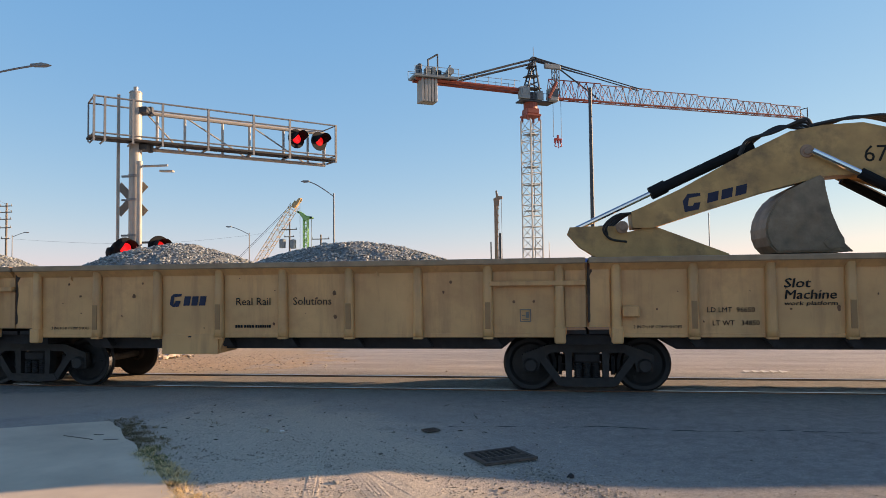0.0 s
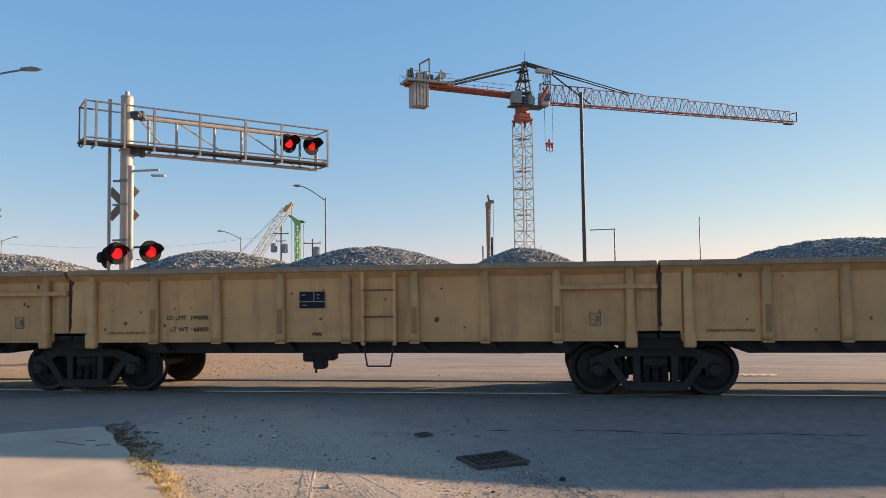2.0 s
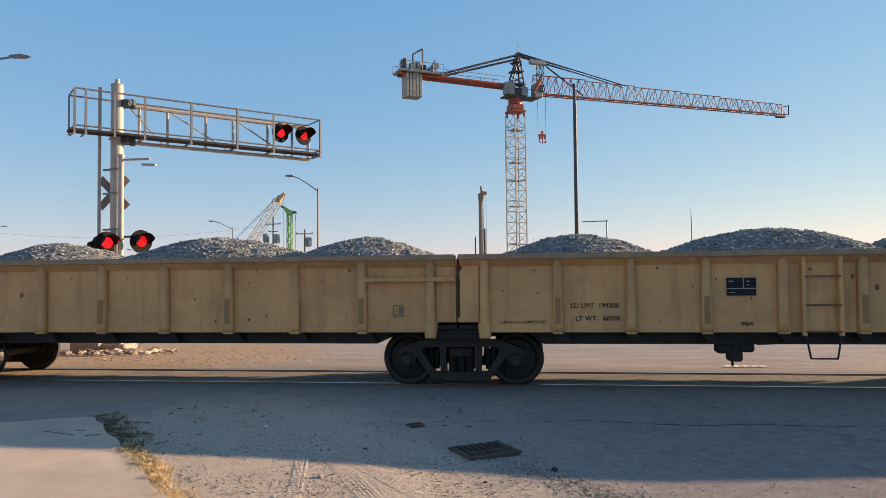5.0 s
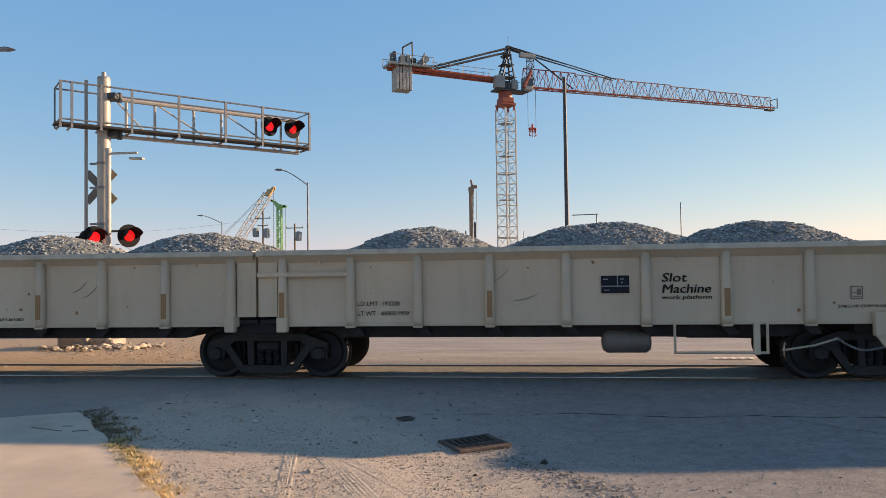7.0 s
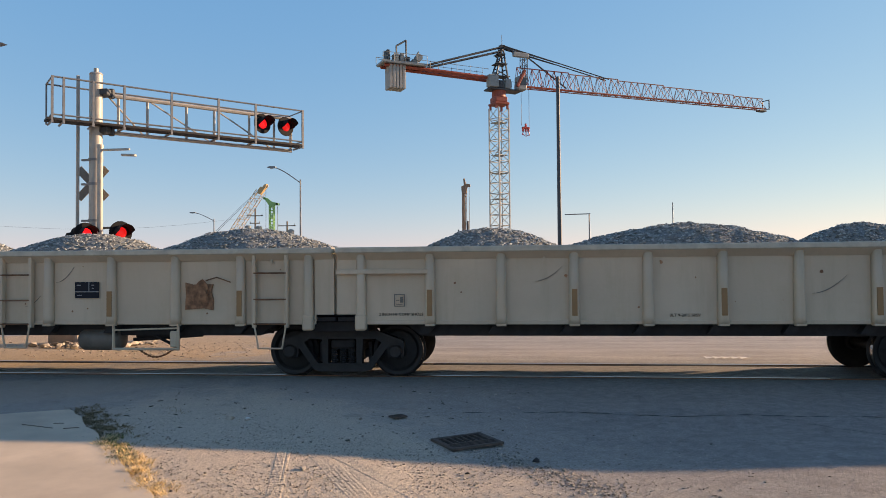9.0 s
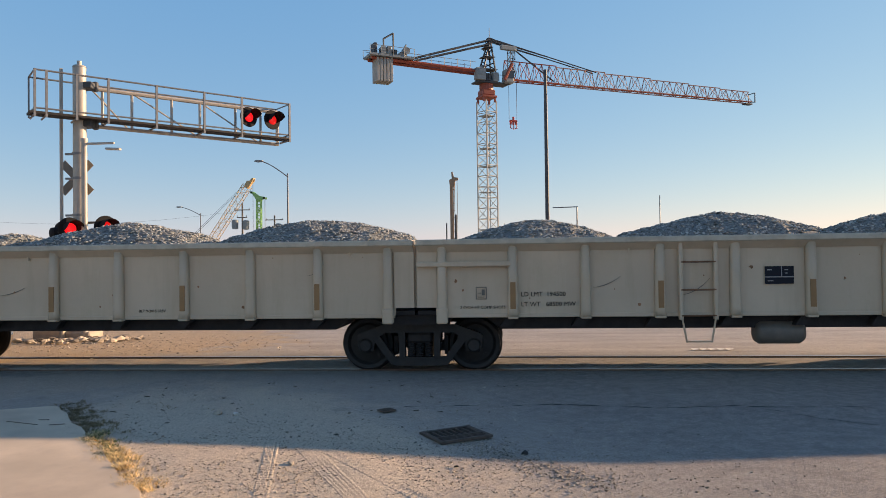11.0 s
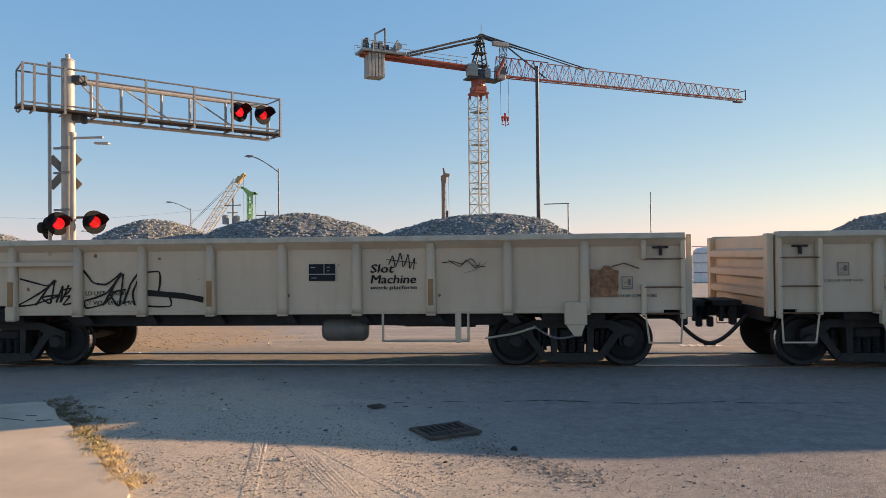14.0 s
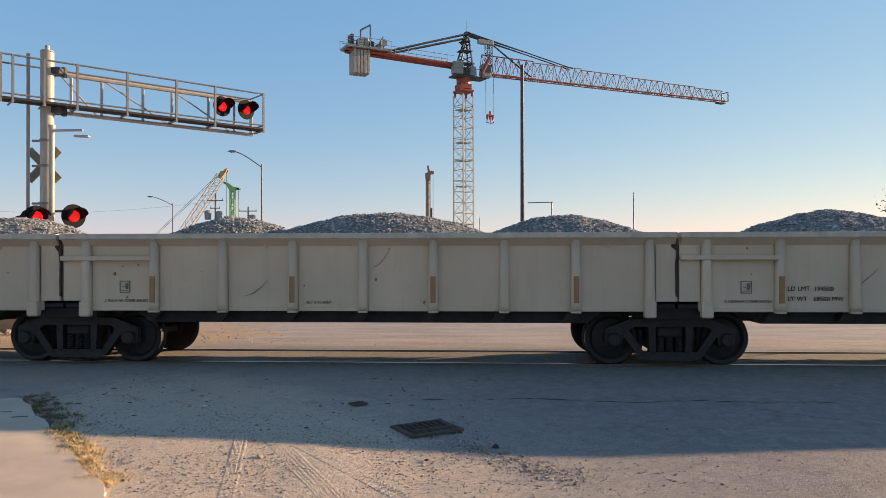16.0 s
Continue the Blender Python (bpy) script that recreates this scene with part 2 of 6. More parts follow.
    d2 = calc("ADD", patch(-10.5, 4.2, 0, 5.6, 3.6), wob)
    sandy = ramp(d2, 0.8, 1.15, 1.0, 0.0)
    sep = N.new("ShaderNodeSeparateXYZ")
    Lk(co.outputs["Object"], sep.inputs[0])
    beyond = ramp(calc("ADD", sep.outputs[1], wob), 1.2, 2.4)
    pale = mixc(ramp(streak, 0.3, 0.7), (0.31, 0.295, 0.27), (0.43, 0.405, 0.365))
    far = ramp(sep.outputs[1], 45, 80)
    pale = mixc(far, pale, (0.30, 0.27, 0.20))
    dust = ramp(calc("ADD", d1, 0), 0.9, 2.2, 0.65, 0.0)
    col = mixc(dust, asphalt, (0.43, 0.39, 0.335))
    apron = ramp(calc("ADD", patch(-9.0, -2.4, 25, 4.2, 1.3), calc("MULTIPLY", wob, 0.4)), 0.85, 1.05, 0.75, 0.0)
    col = mixc(apron, col, (0.40, 0.35, 0.29))
    col = mixc(dirt, col, sand)
    col = mixc(beyond, col, pale)
    col = mixc(sandy, col, mixc(ramp(fine, 0.35, 0.65), (0.36, 0.27, 0.17), (0.52, 0.42, 0.30)))
    stain = ramp(noise_at(2.3, 10, 0.7), 0.55, 0.75, 0, 0.35)
    col = mixc(stain, col, (0.07, 0.06, 0.055))
    speck = ramp(noise_at(170, 4, 0.75), 0.28, 0.72, 0.55, 1.5)
    speck2 = ramp(noise_at(38, 8, 0.75), 0.3, 0.7, 0.78, 1.25)
    col = mixc(1.0, col, speck, "MULTIPLY")
    col = mixc(1.0, col, speck2, "MULTIPLY")
    Lk(col, b.inputs["Base Color"])
    bp = N.new("ShaderNodeBump")
    bp.inputs["Strength"].default_value, bp.inputs["Distance"].default_value = 0.75, 0.016
    h = calc("ADD", calc("MULTIPLY", noise_at(55, 8), 0.7), calc("MULTIPLY", noise_at(9), calc("ADD", calc("MULTIPLY", dirt, 0.7), 0.3)))
    Lk(h, bp.inputs["Height"])
    Lk(bp.outputs[0], b.inputs["Normal"])
    return m


GROUND = ground_material()


# ---- building blocks ----
def box(bm, cx, cy, cz, sx, sy, sz, m=None, bev=0.0):
    """A box by its centre and size; m turns and places it."""
    g = bmesh.ops.create_cube(bm, size=1)["verts"]
    bmesh.ops.scale(bm, vec=(sx, sy, sz), verts=g)
    if bev:
        es = list({e for v in g for e in v.link_edges})
        g = list({v for f in bmesh.ops.bevel(bm, geom=es, offset=bev, segments=1, affect="EDGES")["faces"] for v in f.verts} | {v for v in g if v.is_valid})
    bmesh.ops.translate(bm, vec=(cx, cy, cz), verts=g)
    if m is not None:
        bmesh.ops.transform(bm, matrix=m, verts=g)
    return g


def rod(bm, a, b, r, n=6, r2=None):
    """A round bar from a to b."""
    a, b = Vector(a), Vector(b)
    d = b - a
    m = Matrix.Translation((a + b) / 2) @ d.to_track_quat("Z", "Y").to_matrix().to_4x4()
    return bmesh.ops.create_cone(bm, cap_ends=True, segments=n, radius1=r, radius2=r if r2 is None else r2, depth=d.length, matrix=m)["verts"]


def pipe(bm, pts, r, n=6):
    """A bent round bar: one skin swept along the points."""
    p = [Vector(q) for q in pts]
    rings, up = [], None
    for i, c in enumerate(p):
        d0 = (c - p[i - 1]).normalized() if i else (p[1] - c).normalized()
        d1 = (p[i + 1] - c).normalized() if i < len(p) - 1 else d0
        d = (d0 + d1).normalized() if (d0 + d1).length > 1e-4 else d1
        if up is None:
            up = d.orthogonal().normalized()
        up = (up - d * up.dot(d)).normalized()
        side = d.cross(up)
        k = 1 / max(0.6, d.dot(d1))
        rings.append([bm.verts.new(c + (up * math.cos(6.28318 * j / n) + side * math.sin(6.28318 * j / n)) * r * k) for j in range(n)])
    for a, b in zip(rings, rings[1:]):
        for j in range(n):
            bm.faces.new((a[j], a[(j + 1) % n], b[(j + 1) % n], b[j]))
    bm.faces.new(rings[0][::-1])
    bm.faces.new(rings[-1])


def prism(bm, pts, y0, y1):
    """An outline in x, z made solid from y0 to y1."""
    v0 = [bm.verts.new((x, y0, z)) for x, z in pts]
    v1 = [bm.verts.new((x, y1, z)) for x, z in pts]
    bm.faces.new(v0)
    bm.faces.new(v1[::-1])
    k = len(pts)
    for i in range(k):
        bm.faces.new((v0[i], v1[i], v1[(i + 1) % k], v0[(i + 1) % k]))
    return v0 + v1


def lathe(bm, prof, axis="y", n=28, at=(0, 0, 0)):
    """A turned body from (radius, along) pairs."""
    rings = []
    for r, h in prof:
        ring = []
        for i in range(n):
            a = 2 * math.pi * i / n
            p = (r * math.cos(a), h, r * math.sin(a)) if axis == "y" else ((h, r * math.cos(a), r * math.sin(a)) if axis == "x" else (r * math.cos(a), r * math.sin(a), h))
            ring.append(bm.verts.new(Vector(p) + Vector(at)))
        rings.append(ring)
    for p, q in zip(rings, rings[1:]):
        for i in range(n):
            bm.faces.new((p[i], p[(i + 1) % n], q[(i + 1) % n], q[i]))
    bm.faces.new(rings[0])
    bm.faces.new(rings[-1])


def finish(name, bm, material, smooth=False):
    me = bpy.data.meshes.new(name)
    bmesh.ops.recalc_face_normals(bm, faces=bm.faces)
    if smooth:
        for f in bm.faces:
            f.smooth = True
    bm.to_mesh(me)
    bm.free()
    for k in material if isinstance(material, (list, tuple)) else (material,):
        me.materials.append(k)
    return me


def part(name, bm, material, parent, label="", smooth=False):
    """One mesh object under a thing or under a part."""
    ob = new(name, bm if isinstance(bm, bpy.types.Mesh) else finish(name, bm, material, smooth))
    ob.parent = parent
    return tagged(ob, label)


def thing(name, label, category, group="", kind="", at=None):
    ob = new(name)
    ob.empty_display_size = 0.3
    if at is not None:
        ob.matrix_basis = at
    return tagged(ob, label, category, group, kind)


def single(name, bm, material, label, category, group="", kind="", at=None, smooth=False):
    ob = new(name, finish(name, bm, material, smooth))
    if at is not None:
        ob.matrix_basis = at
    return tagged(ob, label, category, group, kind)


def letters(text, height, material, name="lettering", slant=0.0, bold=0.0, width=0.0):
    """Flat mesh lettering with its baseline on the x axis, standing in the x, z plane."""
    cu = bpy.data.curves.new(name, "FONT")
    cu.body, cu.size, cu.shear = text, height * 1.38, slant
    cu.extrude = 0.0015
    cu.resolution_u = 2
    ob = bpy.data.objects.new("tmp_text", cu)
    me = bpy.data.meshes.new_from_object(ob)
    bpy.data.objects.remove(ob)
    bpy.data.curves.remove(cu)
    me.transform(Matrix.Rotation(radians(90), 4, "X"))
    if width:
        k = width / max(v.co.x for v in me.vertices)
        me.transform(Matrix.Diagonal((k, 1, 1, 1)))
    if bold:
        # thicker strokes: the same letters again, shifted by half a stroke and laid one over the other
        bm = bmesh.new()
        for k, (dx, dz) in enumerate(((0, 0), (bold, bold * 0.5), (-bold, -bold * 0.5))):
            n0 = len(bm.verts)
            bm.from_mesh(me)
            bm.verts.ensure_lookup_table()
            bmesh.ops.translate(bm, vec=(dx, -0.0006 * k, dz), verts=bm.verts[n0:])
        bm.to_mesh(me)
        bm.free()
    me.materials.clear()
    me.materials.append(material)
    me.name = name
    return me


def block_row(widths, height, material, gap=0.02, slant=0.15):
    """Plain slanted bars, one for each sign of writing that is not lettered."""
    bm, x = bmesh.new(), 0.0
    for w in widths:
        if w > 0:
            prism(bm, [(x, 0), (x + w, 0), (x + w + slant * height, height), (x + slant * height, height)], -0.002, 0.002)
        x += abs(w) + gap
    return finish("lettering_bars", bm, material)


# ---- ground, slab, rails ----
def gz(x, y):
    """The road falls a little towards the storm drain and rises again past it."""
    a, b = min(1, max(0, (x + 4) / 5.5)), min(1, max(0, (-1.0 - y) / 2.5))
    c = min(1, max(0, (x - 0.2) / 4.0))
    return -0.02 - (0.11 * a * a * (3 - 2 * a) - 0.085 * c * c * (3 - 2 * c)) * b * b * (3 - 2 * b)


def relief(x, y):
    """Low unevenness of the trodden dirt."""
    if abs(x) > 14 or not -13 < y < -1.2:
        return 0.0
    k = math.exp(-(((x + 2.6) / 2.6) ** 2 + ((y + 5.2) / 2.8) ** 2))
    k *= min(1, max(0, math.hypot(x + 0.5, y + 4.0) - 0.4) / 0.5)
    return k * (0.02 * noise.noise((x * 1.3, y * 1.3, 0)) + 0.003 * noise.noise((x * 5, y * 5, 3)) + 0.002 * noise.noise((x * 14, y * 14, 7)))


def tyre_track(middle, y0, y1, half, bars, label):
    """Tread print pressed into the dust along a slanted line; bars(r, y) is its height."""
    n, m = int(2 * half / 0.011), int((y1 - y0) / 0.011)
    verts, faces = [], []
    for j in range(m + 1):
        y = y0 + (y1 - y0) * j / m
        for i in range(n + 1):
            r = -half + 2 * half * i / n
            x = middle(y) + r
            edge = min(1, (half - abs(r)) / 0.03, j / 12, (m - j) / 12)
            worn = 0.55 + 0.6 * noise.noise((x * 2.1, y * 2.1, 4))
            verts.append((x, y, gz(x, y) + relief(x, y) - 0.006 + edge * (0.0075 + bars(r, y) * max(0.1, worn))))
    for j in range(m):
        for i in range(n):
            k = j * (n + 1) + i
            faces.append((k, k + 1, k + n + 2, k + n + 1))
    me = bpy.data.meshes.new("tyre_track")
    me.from_pydata(verts, [], faces)
    me.materials.append(GROUND)
    tagged(new("tyre_track", me), label, "tyre track", "tyre tracks", "structure")


def make_ground():
    def sheet(name, xs, ys, material, label, category, z=-0.02, rough=0.0):
        verts, faces = [], []
        for j, y in enumerate(ys):
            for i, x in enumerate(xs):
                dz = 0.0
                if rough:
                    dz = relief(x, y)
                verts.append((x, y, gz(x, y) + dz))
        w = len(xs)
        for j in range(len(ys) - 1):
            for i in range(w - 1):
                faces.append((j * w + i, j * w + i + 1, (j + 1) * w + i + 1, (j + 1) * w + i))
        me = bpy.data.meshes.new(name)
        me.from_pydata(verts, [], faces)
        me.materials.append(material)
        for p in me.polygons:
            p.use_smooth = True
        return tagged(new(name, me), label, category, "", "structure")

    fx = [-3000, -900, -300, -120, -60, -30, -14] + [-7 + 0.035 * i for i in range(260)] + [2.2 + 0.2 * i for i in range(15)] + [6, 9, 14, 30, 60, 120, 300, 900, 3000]
    fy = [-3000, -400, -60, -20, -12, -9] + [-7.4 + 0.0175 * i for i in range(350)] + [-1.2, -0.6, -0.075, 0.075, 1.43, 1.57, 3, 6, 10, 20, 40, 80, 200, 700, 4000]
    sheet("ground", fx, fy, GROUND, "dusty asphalt road with sandy dirt spread over it", "ground", rough=1.0)

    def ladder(r, y):
        u = (y - 0.25 * r) / 0.046 % 1
        return 0.007 if u < 0.5 and (-0.065 < r < 0.03 or 0.04 < r < 0.07) else 0.0

    def lines(r, y):
        return 0.0025 if math.sin(r * 150) > 0 and math.sin(y * 60 + r * 40) > -0.8 else 0.0

    tyre_track(lambda y: -1.90 - 0.27 * (y + 6.0), -6.9, -3.0, 0.09, ladder, "ladder-like tyre tread print in pale dust")
    tyre_track(lambda y: -1.75 - 0.58 * (y + 4.95), -6.7, -4.1, 0.14, lines, "faint grooved tyre print in pale dust")

    def chevrons(r, y):
        return 0.0045 if ((y + 0.6 * abs(r)) / 0.05 % 1) < 0.5 and abs(r) < 0.1 else 0.0

    tyre_track(lambda y: -1.72 - 0.87 * (y + 4.7), -6.6, -4.2, 0.12, chevrons, "worn chevron tyre print crossing the pale dust")

    bm = bmesh.new()
    pts = [(-5.6, -3.0), (-5.0, -3.6), (-4.3, -4.46), (-3.75, -5.05), (-3.4, -5.5), (-2.95, -6.0), (-2.2, -7.1), (-1.0, -9.0), (0.5, -13), (-16, -13), (-16, -8.3), (-9.5, -5.0)]
    fine = []
    for (ax, ay), (bx, by) in zip(pts, pts[1:] + pts[:1]):
        n = max(1, min(40, int(math.hypot(bx - ax, by - ay) / 0.12))) if max(ay, by) > -9.5 and ax > -10 else 1
        fine += [(ax + (bx - ax) * i / n, ay + (by - ay) * i / n) for i in range(n)]
    pts = fine
    lo, hi = [], []
    for k, (x, y) in enumerate(pts):
        j = 0.06 * noise.noise((x * 1.7, y * 1.7, 2)) + 0.05 * noise.noise((x * 6, y * 6, 5))
        lo.append(bm.verts.new((x + j, y + j, -0.10)))
        hi.append(bm.verts.new((x + j, y + j, 0.004)))
    top = bm.faces.new(hi)
    for k in range(len(pts)):
        bm.faces.new((lo[k], lo[(k + 1) % len(pts)], hi[(k + 1) % len(pts)], hi[k]))
    bmesh.ops.bevel(bm, geom=list(top.edges), offset=0.012, segments=2, affect="EDGES")
    single("pavement", bm, SLAB, "sunlit tan concrete pavement slab with worn edge", "pavement", kind="structure")

    # open joints and cracks
    rnd = random.Random(4)

    def crack(name, line, wide, label):
        bm = bmesh.new()
        pts = []
        for (ax, ay), (bx, by) in zip(line, line[1:]):
            n = max(2, int(math.hypot(bx - ax, by - ay) / 0.09))
            for i in range(n):
                pts.append((ax + (bx - ax) * i / n + rnd.uniform(-0.02, 0.02), ay + (by - ay) * i / n + rnd.uniform(-0.02, 0.02)))
        old = None
        for k, (x, y) in enumerate(pts):
            w = wide * max(0.04, rnd.uniform(-0.35, 0.8))
            cur = (bm.verts.new((x, y - w, gz(x, y - w) + 0.004)), bm.verts.new((x, y + w, gz(x, y + w) + 0.004)))
            if old:
                bm.faces.new((old[0], cur[0], cur[1], old[1]))
            old = cur
        single(name, bm, CRACK, label, "crack", kind="structure")

    crack("road_crack", [(-1.22, -2.66), (-0.1, -2.5), (0.78, -2.40), (2.0, -2.63), (2.7, -2.58), (3.45, -2.67), (4.4, -2.7)], 0.022, "dark tar-filled crack across the asphalt")
    crack("road_crack", [(3.0, -2.66), (3.55, -3.3), (4.2, -3.75)], 0.016, "dark tar-filled crack across the asphalt")
    crack("road_crack", [(-9.6, -4.95), (-7.5, -3.9), (-5.6, -2.97)], 0.035, "dark open joint beside the concrete slab")
    bm = bmesh.new()
    for (x, y, s, a) in [(-5.35, -3.96, 0.5, -18), (-4.9, -4.02, 0.16, 20), (-5.2, -3.8, 0.12, 5)]:
        box(bm, x, y, 0.009, s, 0.009, 0.007, Matrix.Translation((x, y, 0)) @ Matrix.Rotation(radians(a), 4, "Z") @ Matrix.Translation((-x, -y, 0)))
    single("twig", bm, WOOD, "thin dark dry twigs lying on the slab", "twig", kind="stuff")

    # rails, top at zero
    prof = [(-0.036, -0.004), (-0.028, 0.0), (0.028, 0.0), (0.036, -0.004), (0.036, -0.035), (0.009, -0.05), (0.009, -0.13), (0.07, -0.16), (-0.07, -0.16), (-0.009, -0.13), (-0.009, -0.05), (-0.036, -0.035)]
    for y, nm in ((0.0, "shiny steel rail set in the road beside the kerbside"), (1.5, "shiny steel rail set in the road, farther track side")):
        bm = bmesh.new()
        va = [bm.verts.new((-260, y + a, b)) for a, b in prof]
        vb = [bm.verts.new((260, y + a, b)) for a, b in prof]
        bm.faces.new(va), bm.faces.new(vb[::-1])
        for i in range(len(prof)):
            f = bm.faces.new((va[i], va[(i + 1) % len(prof)], vb[(i + 1) % len(prof)], vb[i]))
            f.material_index = 0 if i in (0, 1, 2) else 1
        single("rail", bm, [RAILTOP, RUST], nm, "rail", "rails of the track", "structure")
    # flat black strips on the road beside the rails; the flangeway shade is painted
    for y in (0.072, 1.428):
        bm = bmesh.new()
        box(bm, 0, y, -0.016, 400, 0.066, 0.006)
        single("flangeway", bm, PIT_SHADE, "flat black strip standing for the shaded flangeway groove beside the rail", "groove", kind="structure")


make_ground()


def stones(name, places, material, seed, label, category, flat=0.6, at=None):
    """Many small broken stones in one mesh."""
    rng = np.random.RandomState(seed)
    t = (1 + 5 ** 0.5) / 2
    base = np.array([(-1, t, 0), (1, t, 0), (-1, -t, 0), (1, -t, 0), (0, -1, t), (0, 1, t), (0, -1, -t), (0, 1, -t), (t, 0, -1), (t, 0, 1), (-t, 0, -1), (-t, 0, 1)], float) / 1.9
    tri = np.array([(0, 11, 5), (0, 5, 1), (0, 1, 7), (0, 7, 10), (0, 10, 11), (1, 5, 9), (5, 11, 4), (11, 10, 2), (10, 7, 6), (7, 1, 8), (3, 9, 4), (3, 4, 2), (3, 2, 6), (3, 6, 8), (3, 8, 9), (4, 9, 5), (2, 4, 11), (6, 2, 10), (8, 6, 7), (9, 8, 1)])
    P = np.asarray(places, float)
    n = len(P)
    V = base[None] * rng.uniform(0.6, 1.25, (n, 12, 1))
    V = V * rng.uniform(0.55, 1.2, (n, 1, 3)) * P[:, None, 3:4]
    q = rng.normal(size=(n, 4))
    q /= np.linalg.norm(q, axis=1)[:, None]
    w, x, y, z = q.T
    R = np.stack([1 - 2 * (y * y + z * z), 2 * (x * y - z * w), 2 * (x * z + y * w), 2 * (x * y + z * w), 1 - 2 * (x * x + z * z), 2 * (y * z - x * w), 2 * (x * z - y * w), 2 * (y * z + x * w), 1 - 2 * (x * x + y * y)], 1).reshape(n, 3, 3)
    V = np.einsum("nij,nkj->nki", R, V)
    V[:, :, 2] *= flat
    V = (V + P[:, None, :3]).reshape(-1, 3)
    F = (tri[None] + 12 * np.arange(n)[:, None, None]).reshape(-1, 3)
    me = bpy.data.meshes.new(name)
    me.from_pydata(V.tolist(), [], F.tolist())
    me.materials.append(material)
    return me


# ---- train ----
L = 9.452          # joint to joint
END = 1.43         # an end car reaches this far past a whole length
AXIS = 0.75        # centre line of the track
JOINT = {1: 0.597, 2: -98.237, 3: -206.448}
POSTS = [0.41, 1.48, 2.56, 3.65, 4.73, 5.80, 6.87, 7.94, 9.03]
END_POSTS = [0.05, 1.2, 2.36, 3.5, 4.66, 5.8, 6.9, 7.95, 9.03]
TAIL_POSTS = [0.03, 0.76, 1.50, 2.58, 3.39, 4.50, 5.62, 6.77, 7.91, 9.05]
OCHRE_POSTS = [0.1, 1.28, 2.44, 3.57, 4.72, 5.86, 6.95, 7.98, 9.03]
RIDERS = []        # (object, place along the train at the start, height)
WHEELSETS = []


def at_train(x, z=0.0, y=AXIS):
    return pose(x, y, z)


def make_truck():
    """A two-axle freight truck with cast side frames; x along the track, z zero at the railhead."""
    tr = thing("railway_truck", "dark cast-steel freight truck with coil springs under the cars", "railway truck", "trucks of the train")
    for s in (-1, 1):
        y = s * 0.98
        bm = bmesh.new()
        prism(bm, [(-0.98, 0.52), (-0.98, 0.60), (-0.60, 0.74), (0.60, 0.74), (0.98, 0.60), (0.98, 0.52), (0.72, 0.50), (0.55, 0.62), (-0.55, 0.62), (-0.72, 0.50)], y - 0.07, y + 0.07)
        prism(bm, [(-0.47, 0.13), (-0.36, 0.10), (0.36, 0.10), (0.47, 0.13), (0.40, 0.23), (-0.40, 0.23)], y - 0.08, y + 0.08)
        for e in (-1, 1):
            prism(bm, [(e * 0.78, 0.56), (e * 0.66, 0.60), (e * 0.36, 0.16), (e * 0.46, 0.12)], y - 0.065, y + 0.065)
            prism(bm, [(e * 0.32, 0.2), (e * 0.23, 0.2), (e * 0.23, 0.66), (e * 0.34, 0.66)], y - 0.08, y + 0.08)
            prism(bm, [(e * 0.74, 0.33), (e * 0.70, 0.56), (e * 1.00, 0.58), (e * 0.99, 0.33), (e * 0.95, 0.33), (e * 0.95, 0.5), (e * 0.78, 0.5), (e * 0.78, 0.33)], y - 0.06, y + 0.06)
        part("side_frame", bm, STEEL_D, tr)
        for k in (-0.14, 0.0, 0.14):
            bm = bmesh.new()
            lathe(bm, [(0.05 + 0.014 * (a % 2), 0.23 + 0.016 * a) for a in range(15)], "z", 10, (k, y, 0))
            part("coil_spring", bm, STEEL_D, tr)
        for e in (-1, 1):
            bm = bmesh.new()
            lathe(bm, [(0.02, s * 1.10), (0.085, s * 1.10), (0.10, s * 1.08), (0.115, s * 1.04), (0.115, s * 0.88)], "y", 16, (e * 0.865, 0, 0.42))
            part("axle_box", bm, STEEL_D, tr, "round roller-bearing end cap")
    bm = bmesh.new()
    box(bm, 0, 0, 0.53, 0.40, 2.06, 0.15, bev=0.03)
    box(bm, 0, 0, 0.68, 0.55, 0.9, 0.16, bev=0.02)
    box(bm, 0, 0, 0.32, 0.30, 1.78, 0.30)
    box(bm, 0, 0, 0.84, 0.95, 2.6, 0.15)
    part("bolster", bm, UNDER, tr)
    bm = bmesh.new()
    for e in (-1, 1):
        box(bm, e * 0.36, 0, 0.36, 0.1, 1.5, 0.12)
        for s in (-1, 1):
            box(bm, e * 0.41, s * 0.76, 0.40, 0.06, 0.12, 0.3)
    part("brake_beam", bm, UNDER, tr)
    for e in (-1, 1):
        bm = bmesh.new()
        rod(bm, (0, -0.95, 0), (0, 0.95, 0), 0.075, 12)
        ax = part("axle", bm, WHEEL, tr)
        ax.location = (e * 0.865, 0, 0.42)
        for s in (-1, 1):
            bm = bmesh.new()
            lathe(bm, [(0.07, s * 0.83), (0.12, s * 0.83), (0.15, s * 0.79), (0.30, s * 0.755), (0.345, s * 0.80), (0.40, s * 0.81), (0.412, s * 0.80), (0.42, s * 0.715), (0.445, s * 0.70), (0.447, s * 0.68), (0.40, s * 0.665), (0.33, s * 0.67), (0.15, s * 0.71), (0.12, s * 0.66), (0.07, s * 0.66)], "y", 36)
            # hub plate with raised ring and cast marks
            for k in range(3):
                a = k * 2.094
                box(bm, 0.24 * math.cos(a), s * 0.775, 0.24 * math.sin(a), 0.05, 0.012, 0.05)
            for f in bm.faces:
                r = [math.hypot(v.co.x, v.co.z) for v in f.verts]
